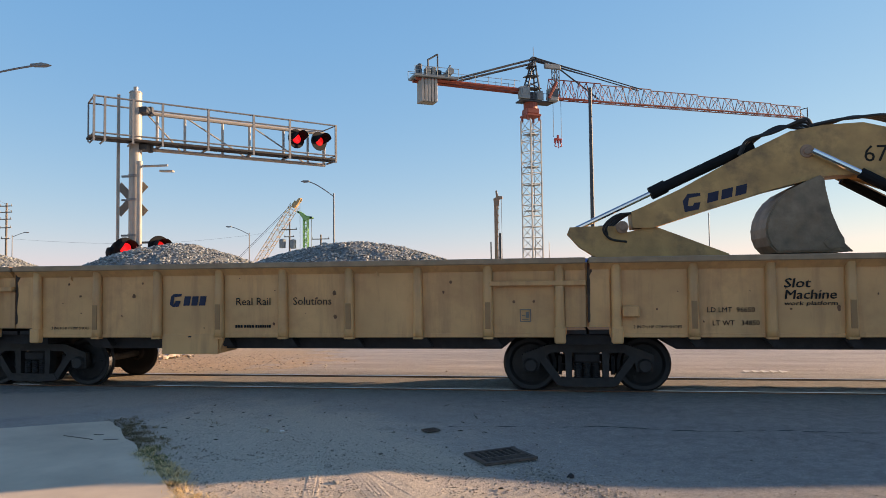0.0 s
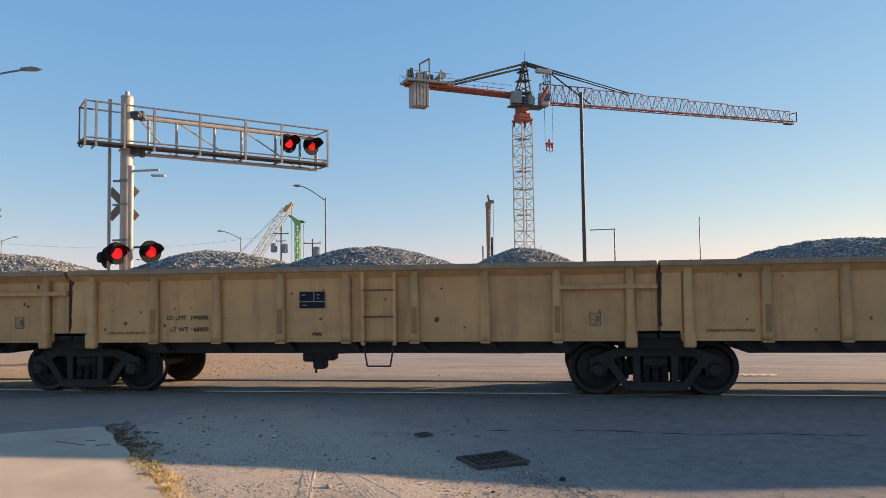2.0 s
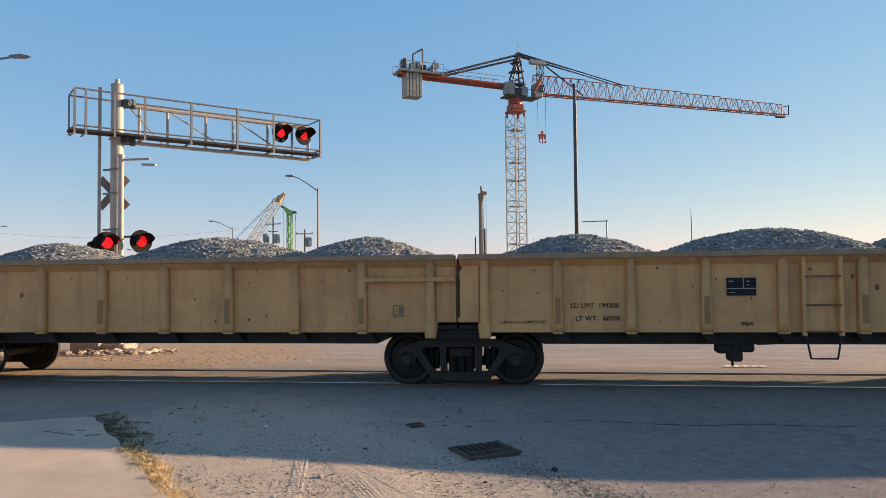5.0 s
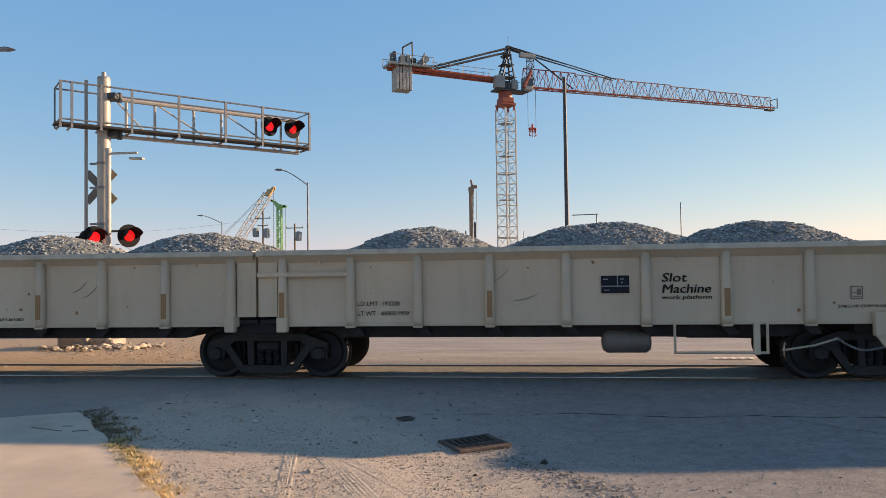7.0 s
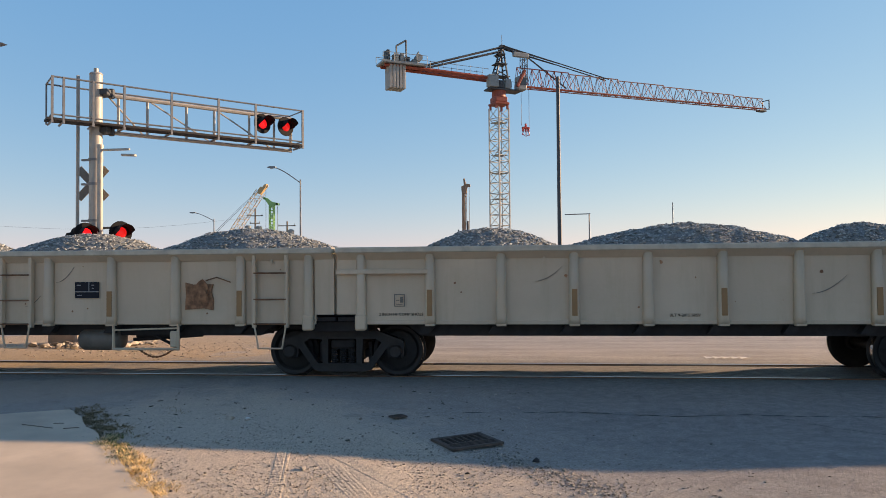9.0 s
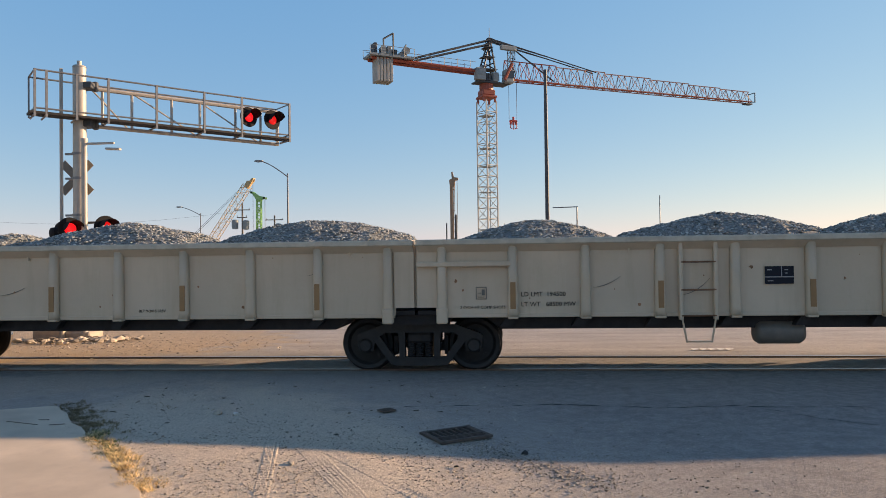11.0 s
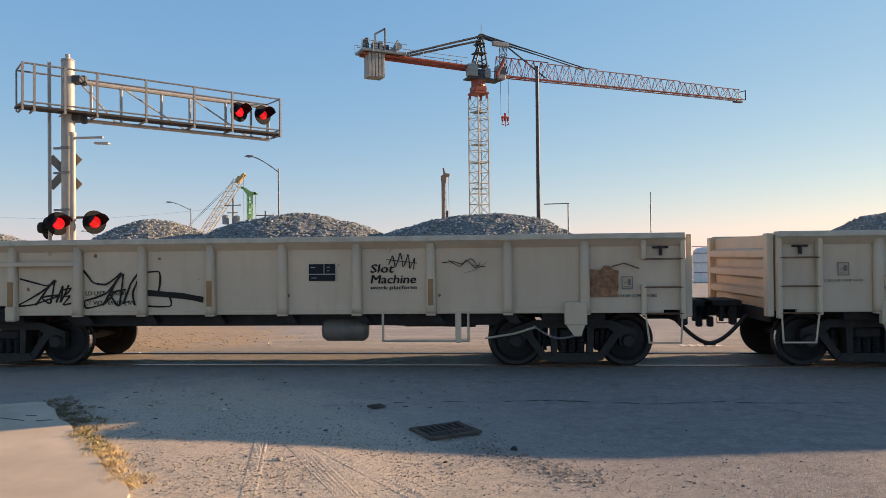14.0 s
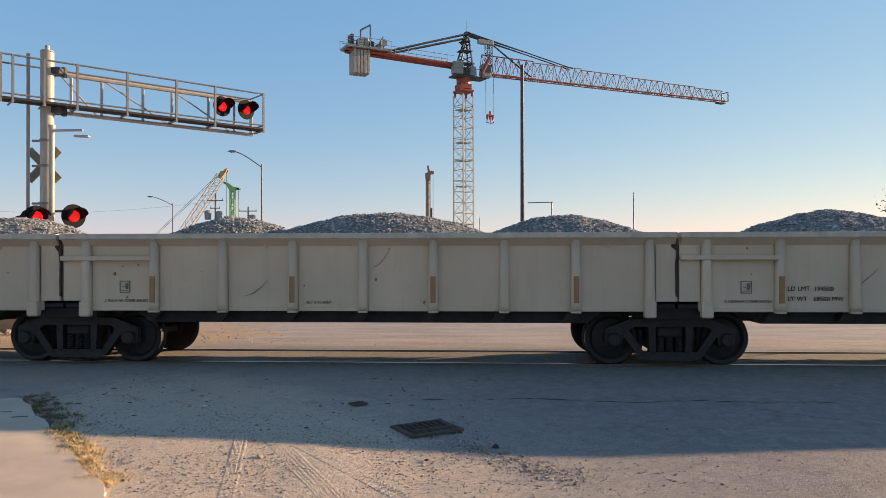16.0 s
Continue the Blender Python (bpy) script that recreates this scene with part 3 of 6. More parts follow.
                if min(r) > 0.408 and max(r) < 0.425:
                    f.material_index = 1
            part("wheel", bm, [WHEEL, TREAD], ax, smooth=False)
    return tr


TRUCK = make_truck()
TRUCK_USED = [False]


def truck_at(x):
    if not TRUCK_USED[0]:
        TRUCK_USED[0], tr = True, TRUCK
        tr.matrix_basis = at_train(x)
    else:
        tr = copy_thing(TRUCK, at_train(x))
    RIDERS.append((tr, x, 0.0, AXIS))
    WHEELSETS.extend(o for o in tr.children if o.name.split(".")[0] == "axle")
    return tr


def make_car(kind, white, mirror):
    """A side-boarded car of an articulated set. x runs from the joint with the shelf rail; mirror turns it end for end."""
    paint, chord = (CREAM, CREAM_TOP) if white else (YELLOW, YELLOW_TOP)
    hue = "dusty cream-white" if white else "weathered ochre-yellow"
    end = kind == "end"
    words = {"end": "end gondola car with ladders and coupler", "ladder": "articulated gondola car with a side ladder, loaded with ballast", "plain": "articulated gondola car with plain ribbed sides, loaded with ballast", "box": "articulated gondola car with a tool locker slung below"}[kind]
    car = thing("gondola_car", hue + " " + words, "gondola car", "cars of the train")
    lo, hi = (-END + 0.02, L - 0.02) if end else (0.022, L - 0.022)
    X = (lambda u: L - u) if mirror else (lambda u: u)

    def xbox(bm, u0, u1, y0, y1, z0, z1, bev=0.0):
        a, b = sorted((X(u0), X(u1)))
        return box(bm, (a + b) / 2, (y0 + y1) / 2, (z0 + z1) / 2, b - a, abs(y1 - y0), z1 - z0, bev=bev)

    posts = (END_POSTS if mirror else TAIL_POSTS if white else OCHRE_POSTS) if end else POSTS
    for s in (-1, 1):
        yo = s * 1.455
        bm = bmesh.new()
        # sheet as slightly dished panels between the posts
        us = [lo if end else lo + 0.29] + posts + [hi - 0.29]
        for a, b in zip(us, us[1:]):
            n = 5
            cols = []
            for i in range(n + 1):
                u = a + (b - a) * i / n
                dent = 0.012 * math.sin(math.pi * i / n)
                cols.append([bm.verts.new((X(u), yo - s * dent * math.sin(math.pi * j / 4) * (1 + 0.6 * math.sin(3 * a + s)), 0.93 + 1.05 * j / 4)) for j in range(5)])
            for p, q in zip(cols, cols[1:]):
                for j in range(4):
                    bm.faces.new((p[j], q[j], q[j + 1], p[j + 1]))
        bmesh.ops.remove_doubles(bm, verts=bm.verts, dist=0.0005)
        xbox(bm, lo if end else lo + 0.29, hi - 0.29, s * 1.40, s * 1.44, 0.93, 1.98)
        part("side_wall", bm, paint, car)
        bm = bmesh.new()
        xbox(bm, lo, hi, s * 1.39, s * 1.60, 1.985, 2.075, bev=0.014)
        part("top_chord", bm, chord, car, "worn grime-brown top rail" if not white else "dusty grey top rail")
        bm = bmesh.new()
        prism(bm, [(X(lo if end else lo + 0.02), 0), (X(hi - 0.02), 0), (X(hi - 0.02), 1), (X(lo if end else lo + 0.02), 1)], 0, 1)
        for v in bm.verts:
            up, out = v.co.z > 0.5, v.co.y > 0.5
            v.co.z = 1.99 if up else 1.885
            v.co.y = s * ((1.575 if up else 1.468) if out else 1.43)
        part("chord_flange", bm, paint, car)
        bm = bmesh.new()
        xbox(bm, lo + 0.3, hi - 0.3, s * 1.38, s * 1.47, 0.885, 0.945, bev=0.008)
        part("bottom_chord", bm, paint, car)
        for k, u in enumerate(posts):
            foot = (k == len(posts) - 1) or (k == 0 and not end)
            bm = bmesh.new()
            # pressed post with a rounded face, a little wider at its foot
            rows = []
            for z, w in ((0.90, 0.088), (1.0, 0.078), (1.45, 0.074), (1.988, 0.070)):
                row = []
                for i in range(11):
                    a = math.pi * i / 10
                    c, d = math.cos(a), math.sin(a)
                    row.append(bm.verts.new((X(u) + w * math.copysign(abs(c) ** 0.7, c), s * (1.448 + (0.113 - 0.01 * (z - 0.9)) * d ** 0.55), z)))
                rows.append(row)
            for p, q in zip(rows, rows[1:]):
                for i in range(10):
                    bm.faces.new((p[i], p[i + 1], q[i + 1], q[i])).smooth = True
                bm.faces.new((p[10], p[0], q[0], q[10]))
            bm.faces.new(rows[0])
            bm.faces.new(rows[-1])
            if foot:
                xbox(bm, u - 0.085, u + 0.085, s * 1.44, s * 1.578, 0.80, 1.04, bev=0.02)
            else:
                xbox(bm, u - 0.075, u + 0.075, s * 1.44, s * 1.553, 0.865, 0.90, bev=0.008)
            post = part("post", bm, paint, car)
            if k % 2 == 1 if not end else k in (2, 5, 8):
                bm = bmesh.new()
                xbox(bm, u - 0.04, u + 0.04, s * 1.545, s * 1.5685, 1.02, 1.42)
                part("marker_strip", bm, REFLECT_Y, post, "faded tan reflective strip")
        # outriggers below the sheet
        for u in posts[1:-1]:
            bm = bmesh.new()
            a, b = X(u) - 0.10, X(u) + 0.10
            prism(bm, [(a, 0.89), (b, 0.89), (b - 0.02 - (0.12 if not mirror else -0.12), 0.74), (a + 0.02 - (0.12 if not mirror else -0.12), 0.74)], s * 1.25, s * 1.40)
            part("outrigger", bm, UNDER, car)
        # lashing rings under the chord
        for u in (posts[2] + 0.65, posts[-2] + 0.5):
            bm = bmesh.new()
            xbox(bm, u - 0.012, u + 0.012, s * 1.46, s * 1.49, 1.84, 1.985)
            xbox(bm, u - 0.03, u + 0.03, s * 1.455, s * 1.475, 1.83, 1.86)
            part("lashing_hook", bm, paint, car)
        if end and mirror:
            bm = bmesh.new()
            xbox(bm, posts[-2] + 0.03, L - 0.02, s * 1.45, s * 1.56, 1.66, 1.735, bev=0.01)
            part("shelf_rail", bm, paint, car)
        bm = bmesh.new()
        xbox(bm, L - 0.28, L + 0.25, s * 1.365, s * 1.385, 1.04, 1.99)
        part("bridge_plate", bm, paint, car)
        if not end:
            bm = bmesh.new()
            xbox(bm, 0.02, posts[1] - 0.03, s * 1.45, s * 1.56, 1.66, 1.735, bev=0.01)
            part("shelf_rail", bm, paint, car)
            bm = bmesh.new()
            xbox(bm, 0.022, 0.325, s * 1.40, s * 1.46, 1.04, 1.985)
            part("corner_plate", bm, paint, car)
        bm = bmesh.new()
        xbox(bm, L - 0.325, L - 0.022, s * 1.40, s * 1.475, 1.04, 1.985)
        part("corner_plate", bm, paint, car)
        if kind == "ladder" or (end and not mirror):
            u0 = (4.85 if white else 5.0) if end else (3.94 if white else 3.96)
            lad = bmesh.new()
            for u in (u0, u0 + 0.5):
                xbox(lad, u - 0.028, u + 0.028, s * 1.47, s * 1.56, 0.84, 1.97, bev=0.008)
            lad_ob = part("ladder", lad, paint, car)
            for z in (0.90, 1.28, 1.69):
                bm = bmesh.new()
                rod(bm, (X(u0), s * 1.555, z), (X(u0 + 0.5), s * 1.555, z), 0.013)
                part("rung", bm, RUST, lad_ob)
            bm = bmesh.new()
            pipe(bm, [(X(u0 + 0.01), s * 1.54, 0.86), (X(u0 + 0.07), s * 1.54, 0.52), (X(u0 + 0.43), s * 1.54, 0.52), (X(u0 + 0.49), s * 1.54, 0.86)], 0.014)
            part("stirrup", bm, STEEL_D if not white else paint, lad_ob)
        if end:
            spans = [(-END + 0.05, 0.80, 1.97)] + ([(-END + 0.62, 0.85, 1.32), (-END + 0.62, 1.68, 1.97)] if mirror else [(-END + 0.62, 0.85, 1.97)])
            for u, z0, z1 in spans:
                bm = bmesh.new()
                xbox(bm, u - 0.035, u + 0.035, s * 1.46, s * 1.56, z0, z1, bev=0.01)
                part("corner_post", bm, paint, car)
            bm = bmesh.new()
            xbox(bm, -END + 0.25, -END + 0.48, s * 1.46, s * 1.50, 1.845, 1.875, bev=0.006)
            xbox(bm, -END + 0.34, -END + 0.385, s * 1.46, s * 1.52, 1.74, 1.87, bev=0.01)
            part("brake_handle", bm, STEEL_D, car, "small dark T-shaped handle")
            for z in (0.88, 1.27, 1.69):
                g = bmesh.new()
                rod(g, (X(-END + 0.05), s * 1.55, z), (X(-END + 0.62), s * 1.55, z), 0.013)
                part("grab_iron", g, RUST, car)
            g = bmesh.new()
            pipe(g, [(X(-END + 0.07), s * 1.54, 0.86), (X(-END + 0.09), s * 1.54, 0.45), (X(-END + 0.55), s * 1.54, 0.45), (X(-END + 0.6), s * 1.54, 0.86)], 0.014)
            part("stirrup", g, paint, car)
            g = bmesh.new()
            xbox(g, 0.03, 0.36, s * 1.47, s * 1.58, 0.72, 1.06, bev=0.01)
            prism(g, [(X(0.06), 0.72), (X(0.34), 0.72), (X(0.22), 0.55), (X(0.12), 0.55)], s * 1.52, s * 1.56)
            part("jack_bracket", g, paint, car)
            bm = bmesh.new()
            xbox(bm, -END - 0.002, -END + 0.0, s * 1.30, s * 1.46, 0.9, 2.0)
            part("marker_strip", bm, REFLECT_Y, car)
    # floor, centre sill, underframe
    bm = bmesh.new()
    xbox(bm, lo, hi, -1.40, 1.40, 0.93, 0.99)
    part("floor", bm, UNDER, car)
    bm = bmesh.new()
    a0, a1 = (1.0, L - 1.0) if not end else (1.1, L - 1.0)
    prism(bm, [(X(a0), 0.92), (X(a1), 0.92), (X(a1 - 0.3), 0.69), (X(a0 + 0.3), 0.69)], -1.22, 1.22)
    xbox(bm, lo + 0.05, hi - 0.05, -0.25, 0.25, 0.76, 0.93)
    part("underframe", bm, UNDER, car)
    if kind == "ladder":
        bm = bmesh.new()
        if white:
            part("air_tank", tank_mesh(X(5.45), 0.62), GALV_TANK, car, "grey air reservoir tank", smooth=True)
            bm.free()
        else:
            v = bmesh.new()
            box(v, X(5.3), -1.05, 0.66, 0.14, 0.14, 0.44, bev=0.01)
            for dx, dz, w in ((-0.17, 0.62, 0.2), (0.16, 0.64, 0.22), (0, 0.5, 0.2)):
                box(v, X(5.3) + dx, -1.02, dz, w, 0.24, 0.16, bev=0.03)
            rod(v, (X(5.3) - 0.05, -1.1, 0.45), (X(5.3) - 0.05, -1.1, 0.36), 0.02)
            rod(v, (X(5.3) + 0.3, -1.1, 0.68), (X(5.3) + 0.9, -1.1, 0.70), 0.012)
            part("brake_valve", v, UNDER, car)
            lathe(bm, [(0.02, -0.55), (0.065, -0.52), (0.07, 0.5), (0.02, 0.55)], "x", 12, (X(2.5), -1.1, 0.74))
            part("brake_cylinder", bm, UNDER, car)
        rd = bmesh.new()
        rod(rd, (X(1.2), -1.1, 0.74), (X(5.4), -1.1, 0.74), 0.014)
        rod(rd, (X(1.2), -0.7, 0.70), (X(8.2), -0.7, 0.69), 0.014)
        part("brake_rod", rd, STEEL_D, car)
    if kind == "box":
        bm = bmesh.new()
        a, b = X(6.79), X(5.83)
        a, b = min(a, b), max(a, b)
        prism(bm, [(a, 0.93), (b, 0.93), (b, 0.62), (a, 0.62)], -1.48, -1.44)
        prism(bm, [(a + 0.01, 0.92), (b + 0.1, 0.92), (b, 0.63), (a + 0.01, 0.63)], -1.44, -0.8)
        bx = part("tool_locker", bm, paint, car)
        bm = bmesh.new()
        box(bm, (a + b) / 2, -1.49, 0.90, 0.05, 0.02, 0.02)
        part("latch", bm, STEEL_D, bx)
    if end:
        e = -END
        bm = bmesh.new()
        xbox(bm, e, e + 0.06, -1.40, 1.40, 0.9, 2.03)
        part("end_wall", bm, paint, car)
        for z in (1.15, 1.45, 1.75):
            bm = bmesh.new()
            a, b = sorted((X(e - 0.09), X(e)))
            prism(bm, [(X(e), z - 0.09), (X(e - 0.09), z - 0.05), (X(e - 0.09), z + 0.05), (X(e), z + 0.09)], -1.3, 1.3)
            part("end_rib", bm, paint, car)
        for s in (-1, 1):
            bm = bmesh.new()
            xbox(bm, e - 0.10, e, s * 1.30, s * 1.46, 0.82, 2.05, bev=0.01)
            part("corner_post", bm, paint, car)
        bm = bmesh.new()
        xbox(bm, e - 0.02, e + 0.05, -1.2, 1.2, 0.72, 0.92)
        xbox(bm, e - 0.35, e + 0.3, -0.16, 0.16, 0.68, 0.92, bev=0.02)
        part("draft_gear", bm, UNDER, car)
        bm = bmesh.new()
        xbox(bm, e - 0.66, e - 0.33, -0.07, 0.07, 0.72, 0.90, bev=0.03)
        xbox(bm, e - 0.74, e - 0.56, -0.17, 0.15, 0.66, 0.98, bev=0.04)
        xbox(bm, e - 0.6, e - 0.5, -0.22, -0.12, 0.55, 0.72, bev=0.02)
        xbox(bm, e - 0.72, e - 0.1, -0.4, 0.4, 0.90, 1.0, bev=0.02)
        xbox(bm, e - 0.3, e - 0.2, -0.45, -0.3, 0.6, 0.9, bev=0.02)
        xbox(bm, e - 0.45, e - 0.4, -0.4, -0.3, 0.66, 0.9)
        part("coupler", bm, UNDER, car, "dark knuckle coupler")
        bm = bmesh.new()
        pts = [(X(e - 0.05 - 0.68 * t), -0.42 - 0.04 * math.sin(3 * t), 0.76 - 0.46 * math.sin(math.pi * 0.5 * min(1, t * 1.06))) for t in [i / 9 for i in range(10)]]
        pipe(bm, pts, 0.034, 7)
        part("air_hose", bm, RUBBER, car)
        # tank, step and brake gear below
        part("air_tank", tank_mesh(X(3.75 if mirror else 4.02), 0.62), GALV_TANK, car, "grey air reservoir tank", smooth=True)
        if mirror:
            bm = bmesh.new()
            pipe(bm, [(X(1.8), -1.5, 0.92), (X(1.8), -1.5, 0.48), (X(3.1), -1.5, 0.48), (X(3.1), -1.5, 0.92)], 0.02)
            box(bm, X(1.95), -1.5, 0.68, 0.09, 0.06, 0.46, bev=0.01)
            part("step_frame", bm, paint, car)
            bm = bmesh.new()
            pipe(bm, [(X(1.55), -1.36, 0.50), (X(1.42), -1.36, 0.52), (X(1.1), -1.36, 0.57), (X(0.78), -1.36, 0.67)], 0.017)
            part("tie_rope", bm, ROPE, car, "pale tan rope tied to the chain")
            bm = bmesh.new()
            for i in range(24):
                t = i / 23
                c = Vector((X(0.80 - 0.62 * t), -1.36, 0.68 - 0.14 * t - 0.10 * math.sin(math.pi * t)))
                rod(bm, c + Vector((-0.016, 0, -0.005)), c + Vector((0.016, 0, 0.005)), 0.019 if i % 2 else 0.012, 6)
            part("chain", bm, GALV, car, "hanging steel chain")
        bm = bmesh.new()
        box(bm, X(2.4), -0.9, 0.72, 0.9, 0.3, 0.14, bev=0.03)
        rod(bm, (X(1.7), -1.0, 0.66), (X(3.4), -1.0, 0.7), 0.025)
        rod(bm, (X(5), -1.0, 0.74), (X(8.3), -1.0, 0.74), 0.014)
        part("brake_gear", bm, UNDER, car)
    return car


def tank_mesh(x, z):
    bm = bmesh.new()
    lathe(bm, [(0.05, -0.37), (0.14, -0.35), (0.18, -0.29), (0.18, 0.29), (0.14, 0.35), (0.05, 0.37)], "x", 20, (x, -1.15, z))
    return bm


PROTO = {}


def car_at(x_left, kind, white, mirror, first):
    key = (kind, white, mirror)
    if key not in PROTO:
        PROTO[key] = make_car(*key)
        car = PROTO[key]
        car.matrix_basis = at_train(x_left)
    else:
        car = copy_thing(PROTO[key], at_train(x_left))
    RIDERS.append((car, x_left, 0.0, AXIS))
    return car


CARS = {}


def couple_train():
    """All cars of the three coupled sets, keyed by set and place."""
    # cars -3 and -2 are unseen, added ahead to carry on the shadow
    for k in range(-3, 10):
        kind = "end" if k == 9 else ("box" if k == 0 else ("ladder" if k % 2 and k != -1 else "plain"))
        CARS[1, k] = (car_at(JOINT[1] - (k + 1) * L, kind, False, k != 9, k), kind)
    for unit, count, tail in ((2, 11, True), (3, 6, False)):
        for k in range(count):
            last = tail and k == count - 1
            kind = "end" if k == 0 or last else ("ladder" if k % 2 == 0 else "plain")
            CARS[unit, k] = (car_at(JOINT[unit] - (k + 1) * L - (0.1 if last else 0), kind, True, k == 0, k), kind)


couple_train()
INK = {}


def put_mesh(car, me, x, z, name="lettering", y=-1.4595):
    ob = new(name, me)
    ob.parent = car
    ob.location = (x, y, z)
    return ob


def sign(car, text, h, x, z, ink=None):
    key = (text, h)
    if key not in INK:
        INK[key] = letters(text, h, ink or BLACKINK)
    return put_mesh(car, INK[key], x, z, y=-1.4605)


def bars(car, key, widths, h, x, z, ink, gap=0.02, slant=0.12):
    if key not in INK:
        INK[key] = block_row(widths, h, ink, gap, slant)
    return put_mesh(car, INK[key], x, z, "lettering")


def logo(car, x, z):
    """A round-cornered slanted badge in plain navy shapes."""
    if "logo" not in INK:
        bm = bmesh.new()
        prism(bm, [(0.0, 0.04), (0.05, 0.0), (0.15, 0.0), (0.19, 0.10), (0.10, 0.10), (0.09, 0.06), (0.06, 0.05), (0.08, 0.16), (0.20, 0.17), (0.21, 0.21), (0.07, 0.21), (0.02, 0.17)], -0.002, 0.002)
        for k in range(3):
            o = 0.235 + 0.135 * k
            prism(bm, [(o, 0.02), (o + 0.105, 0.02), (o + 0.13, 0.17), (o + 0.025, 0.17)], -0.002, 0.002)
        INK["logo"] = finish("logo_badge", bm, BLUEINK)
    put_mesh(car, INK["logo"], x, z, "logo_badge")


def slot_words(car, x, z):
    for word, h, wide, dz in (("Slot", 0.135, 0.37, 0.20), ("Machine", 0.135, 0.71, 0.035), ("work platform", 0.06, 0.72, -0.055)):
        if word not in INK:
            INK[word] = letters(word, h, BLACKINK, slant=0.14, bold=0.004 if h > 0.1 else 0.0015, width=wide)
        put_mesh(car, INK[word], x, z + dz, y=-1.4605)


def placard(car, x, z):
    if "plac" not in INK:
        bm = bmesh.new()
        for a, b, c, d in ((0, 0.23, 0.11, 0.26), (0.245, 0.41, 0.11, 0.26), (0, 0.41, 0.0, 0.095)):
            prism(bm, [(a, c), (b, c), (b, d), (a, d)], -0.003, 0.002)
        INK["plac"] = finish("data_placard", bm, PLACARD)
        bm = bmesh.new()
        for a, b, c, d in ((0.231, 0.244, 0.10, 0.26), (0, 0.41, 0.096, 0.109), (0.03, 0.10, 0.20, 0.215), (0.28, 0.33, 0.2, 0.215), (0.29, 0.32, 0.15, 0.165), (0.04, 0.12, 0.04, 0.052)):
            prism(bm, [(a, c), (b, c), (b, d), (a, d)], -0.0045, 0.002)
        INK["plac2"] = finish("placard_print", bm, PRINT)
    p = put_mesh(car, INK["plac"], x, z, "data_placard", -1.463)
    q = new("placard_print", INK["plac2"])
    q.parent = p


def stencil(car, x, z, pale):
    """A small square data stencil."""
    if "sten" not in INK:
        bm = bmesh.new()
        for a, b, c, d in ((0, 0.165, 0, 0.012), (0, 0.165, 0.178, 0.19), (0, 0.012, 0, 0.19), (0.153, 0.165, 0, 0.19), (0.03, 0.13, 0.03, 0.04), (0.09, 0.135, 0.06, 0.15), (0.03, 0.08, 0.09, 0.10)):
            prism(bm, [(a, c), (b, c), (b, d), (a, d)], -0.003, 0.002)
        INK["sten"] = finish("data_stencil", bm, GREYINK)
    put_mesh(car, INK["sten"], x, z, "data_stencil", -1.462)


def spots(car, seed, n, white, lo=0.6, hi=8.9):
    """Rust scabs and scrapes in the paint, thin and uneven."""
    rng = random.Random(seed)
    bm = bmesh.new()
    for _ in range(n):
        x, z, r = rng.uniform(lo, hi), rng.uniform(1.02, 1.85), rng.choice((0.007, 0.010, 0.013, 0.018, 0.028)) * (1.0 if white else 1.3)
        if min(abs(x - p) for p in POSTS) < 0.11 or min(abs(L - x - p) for p in POSTS) < 0.11:
            continue
        k = 9
        pts = [(x + r * rng.uniform(0.5, 1.1) * math.cos(2 * math.pi * i / k), z + r * rng.uniform(0.6, 1.4) * math.sin(2 * math.pi * i / k)) for i in range(k)]
        prism(bm, pts, -1.462, -1.45)
    ob = new("rust_scab", finish("rust_scab", bm, RUSTPATCH if white else RUST))
    ob.parent = car
    tagged(ob, "", "", "", "stuff")
    if white:
        bm = bmesh.new()
        for _ in range(2):
            x, z = rng.uniform(1.7, 8.0), rng.uniform(1.1, 1.6)
            sx, sz = rng.uniform(0.2, 0.5), rng.uniform(0.1, 0.3)
            for i in range(8):
                a, b = i / 8, (i + 1) / 8
                w = 0.008 * math.sin(math.pi * (i + 0.5) / 8) + 0.002
                prism(bm, [(x + sx * a, z + sz * a * a), (x + sx * b, z + sz * b * b), (x + sx * b, z + sz * b * b + w), (x + sx * a, z + sz * a * a + w)], -1.4615, -1.45)
        ob = new("scrape", finish("scrape", bm, GREYINK))
        ob.parent = car


# ---- ballast loads ----
def make_ballast(seed, length, peaks):
    rng = np.random.RandomState(seed)

    def height(x, y):
        h = 1.80
        for c, top, w in peaks:
            reach = ((top - 2.115) / 0.62) ** (1 / 1.7)
            d = math.hypot((x - c) / w * reach, y / 1.6)
            h = max(h, top - 0.62 * d ** 1.7)
        h = min(h, 1.95 + 0.85 * min(x, length - x))
        return h + 0.04 * noise.noise((x * 1.1 + seed, y * 1.1, 0)) + 0.03 * noise.noise((x * 4 + seed, y * 4, 5))

    xs = np.arange(0.05, length - 0.04, 0.085)
    ys = np.linspace(-1.38, 1.38, 26)
    verts, faces = [], []
    for x in xs:
        for y in ys:
            verts.append((x, y, height(x, y) + rng.uniform(-0.015, 0.015)))
    w = len(ys)
    for i in range(len(xs) - 1):
        for j in range(w - 1):
            faces.append((i * w + j, (i + 1) * w + j, (i + 1) * w + j + 1, i * w + j + 1))
    places = []
    while len(places) < 5000:
        x, y = rng.uniform(0.08, length - 0.08), rng.uniform(-1.33, 0.40)
        z = height(x, y)
        if z > 1.95:
            places.append((x, y, z + 0.008, rng.uniform(0.016, 0.036)))
    me = stones("ballast", places, BALLAST, seed, "", "")
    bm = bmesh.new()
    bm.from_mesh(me)
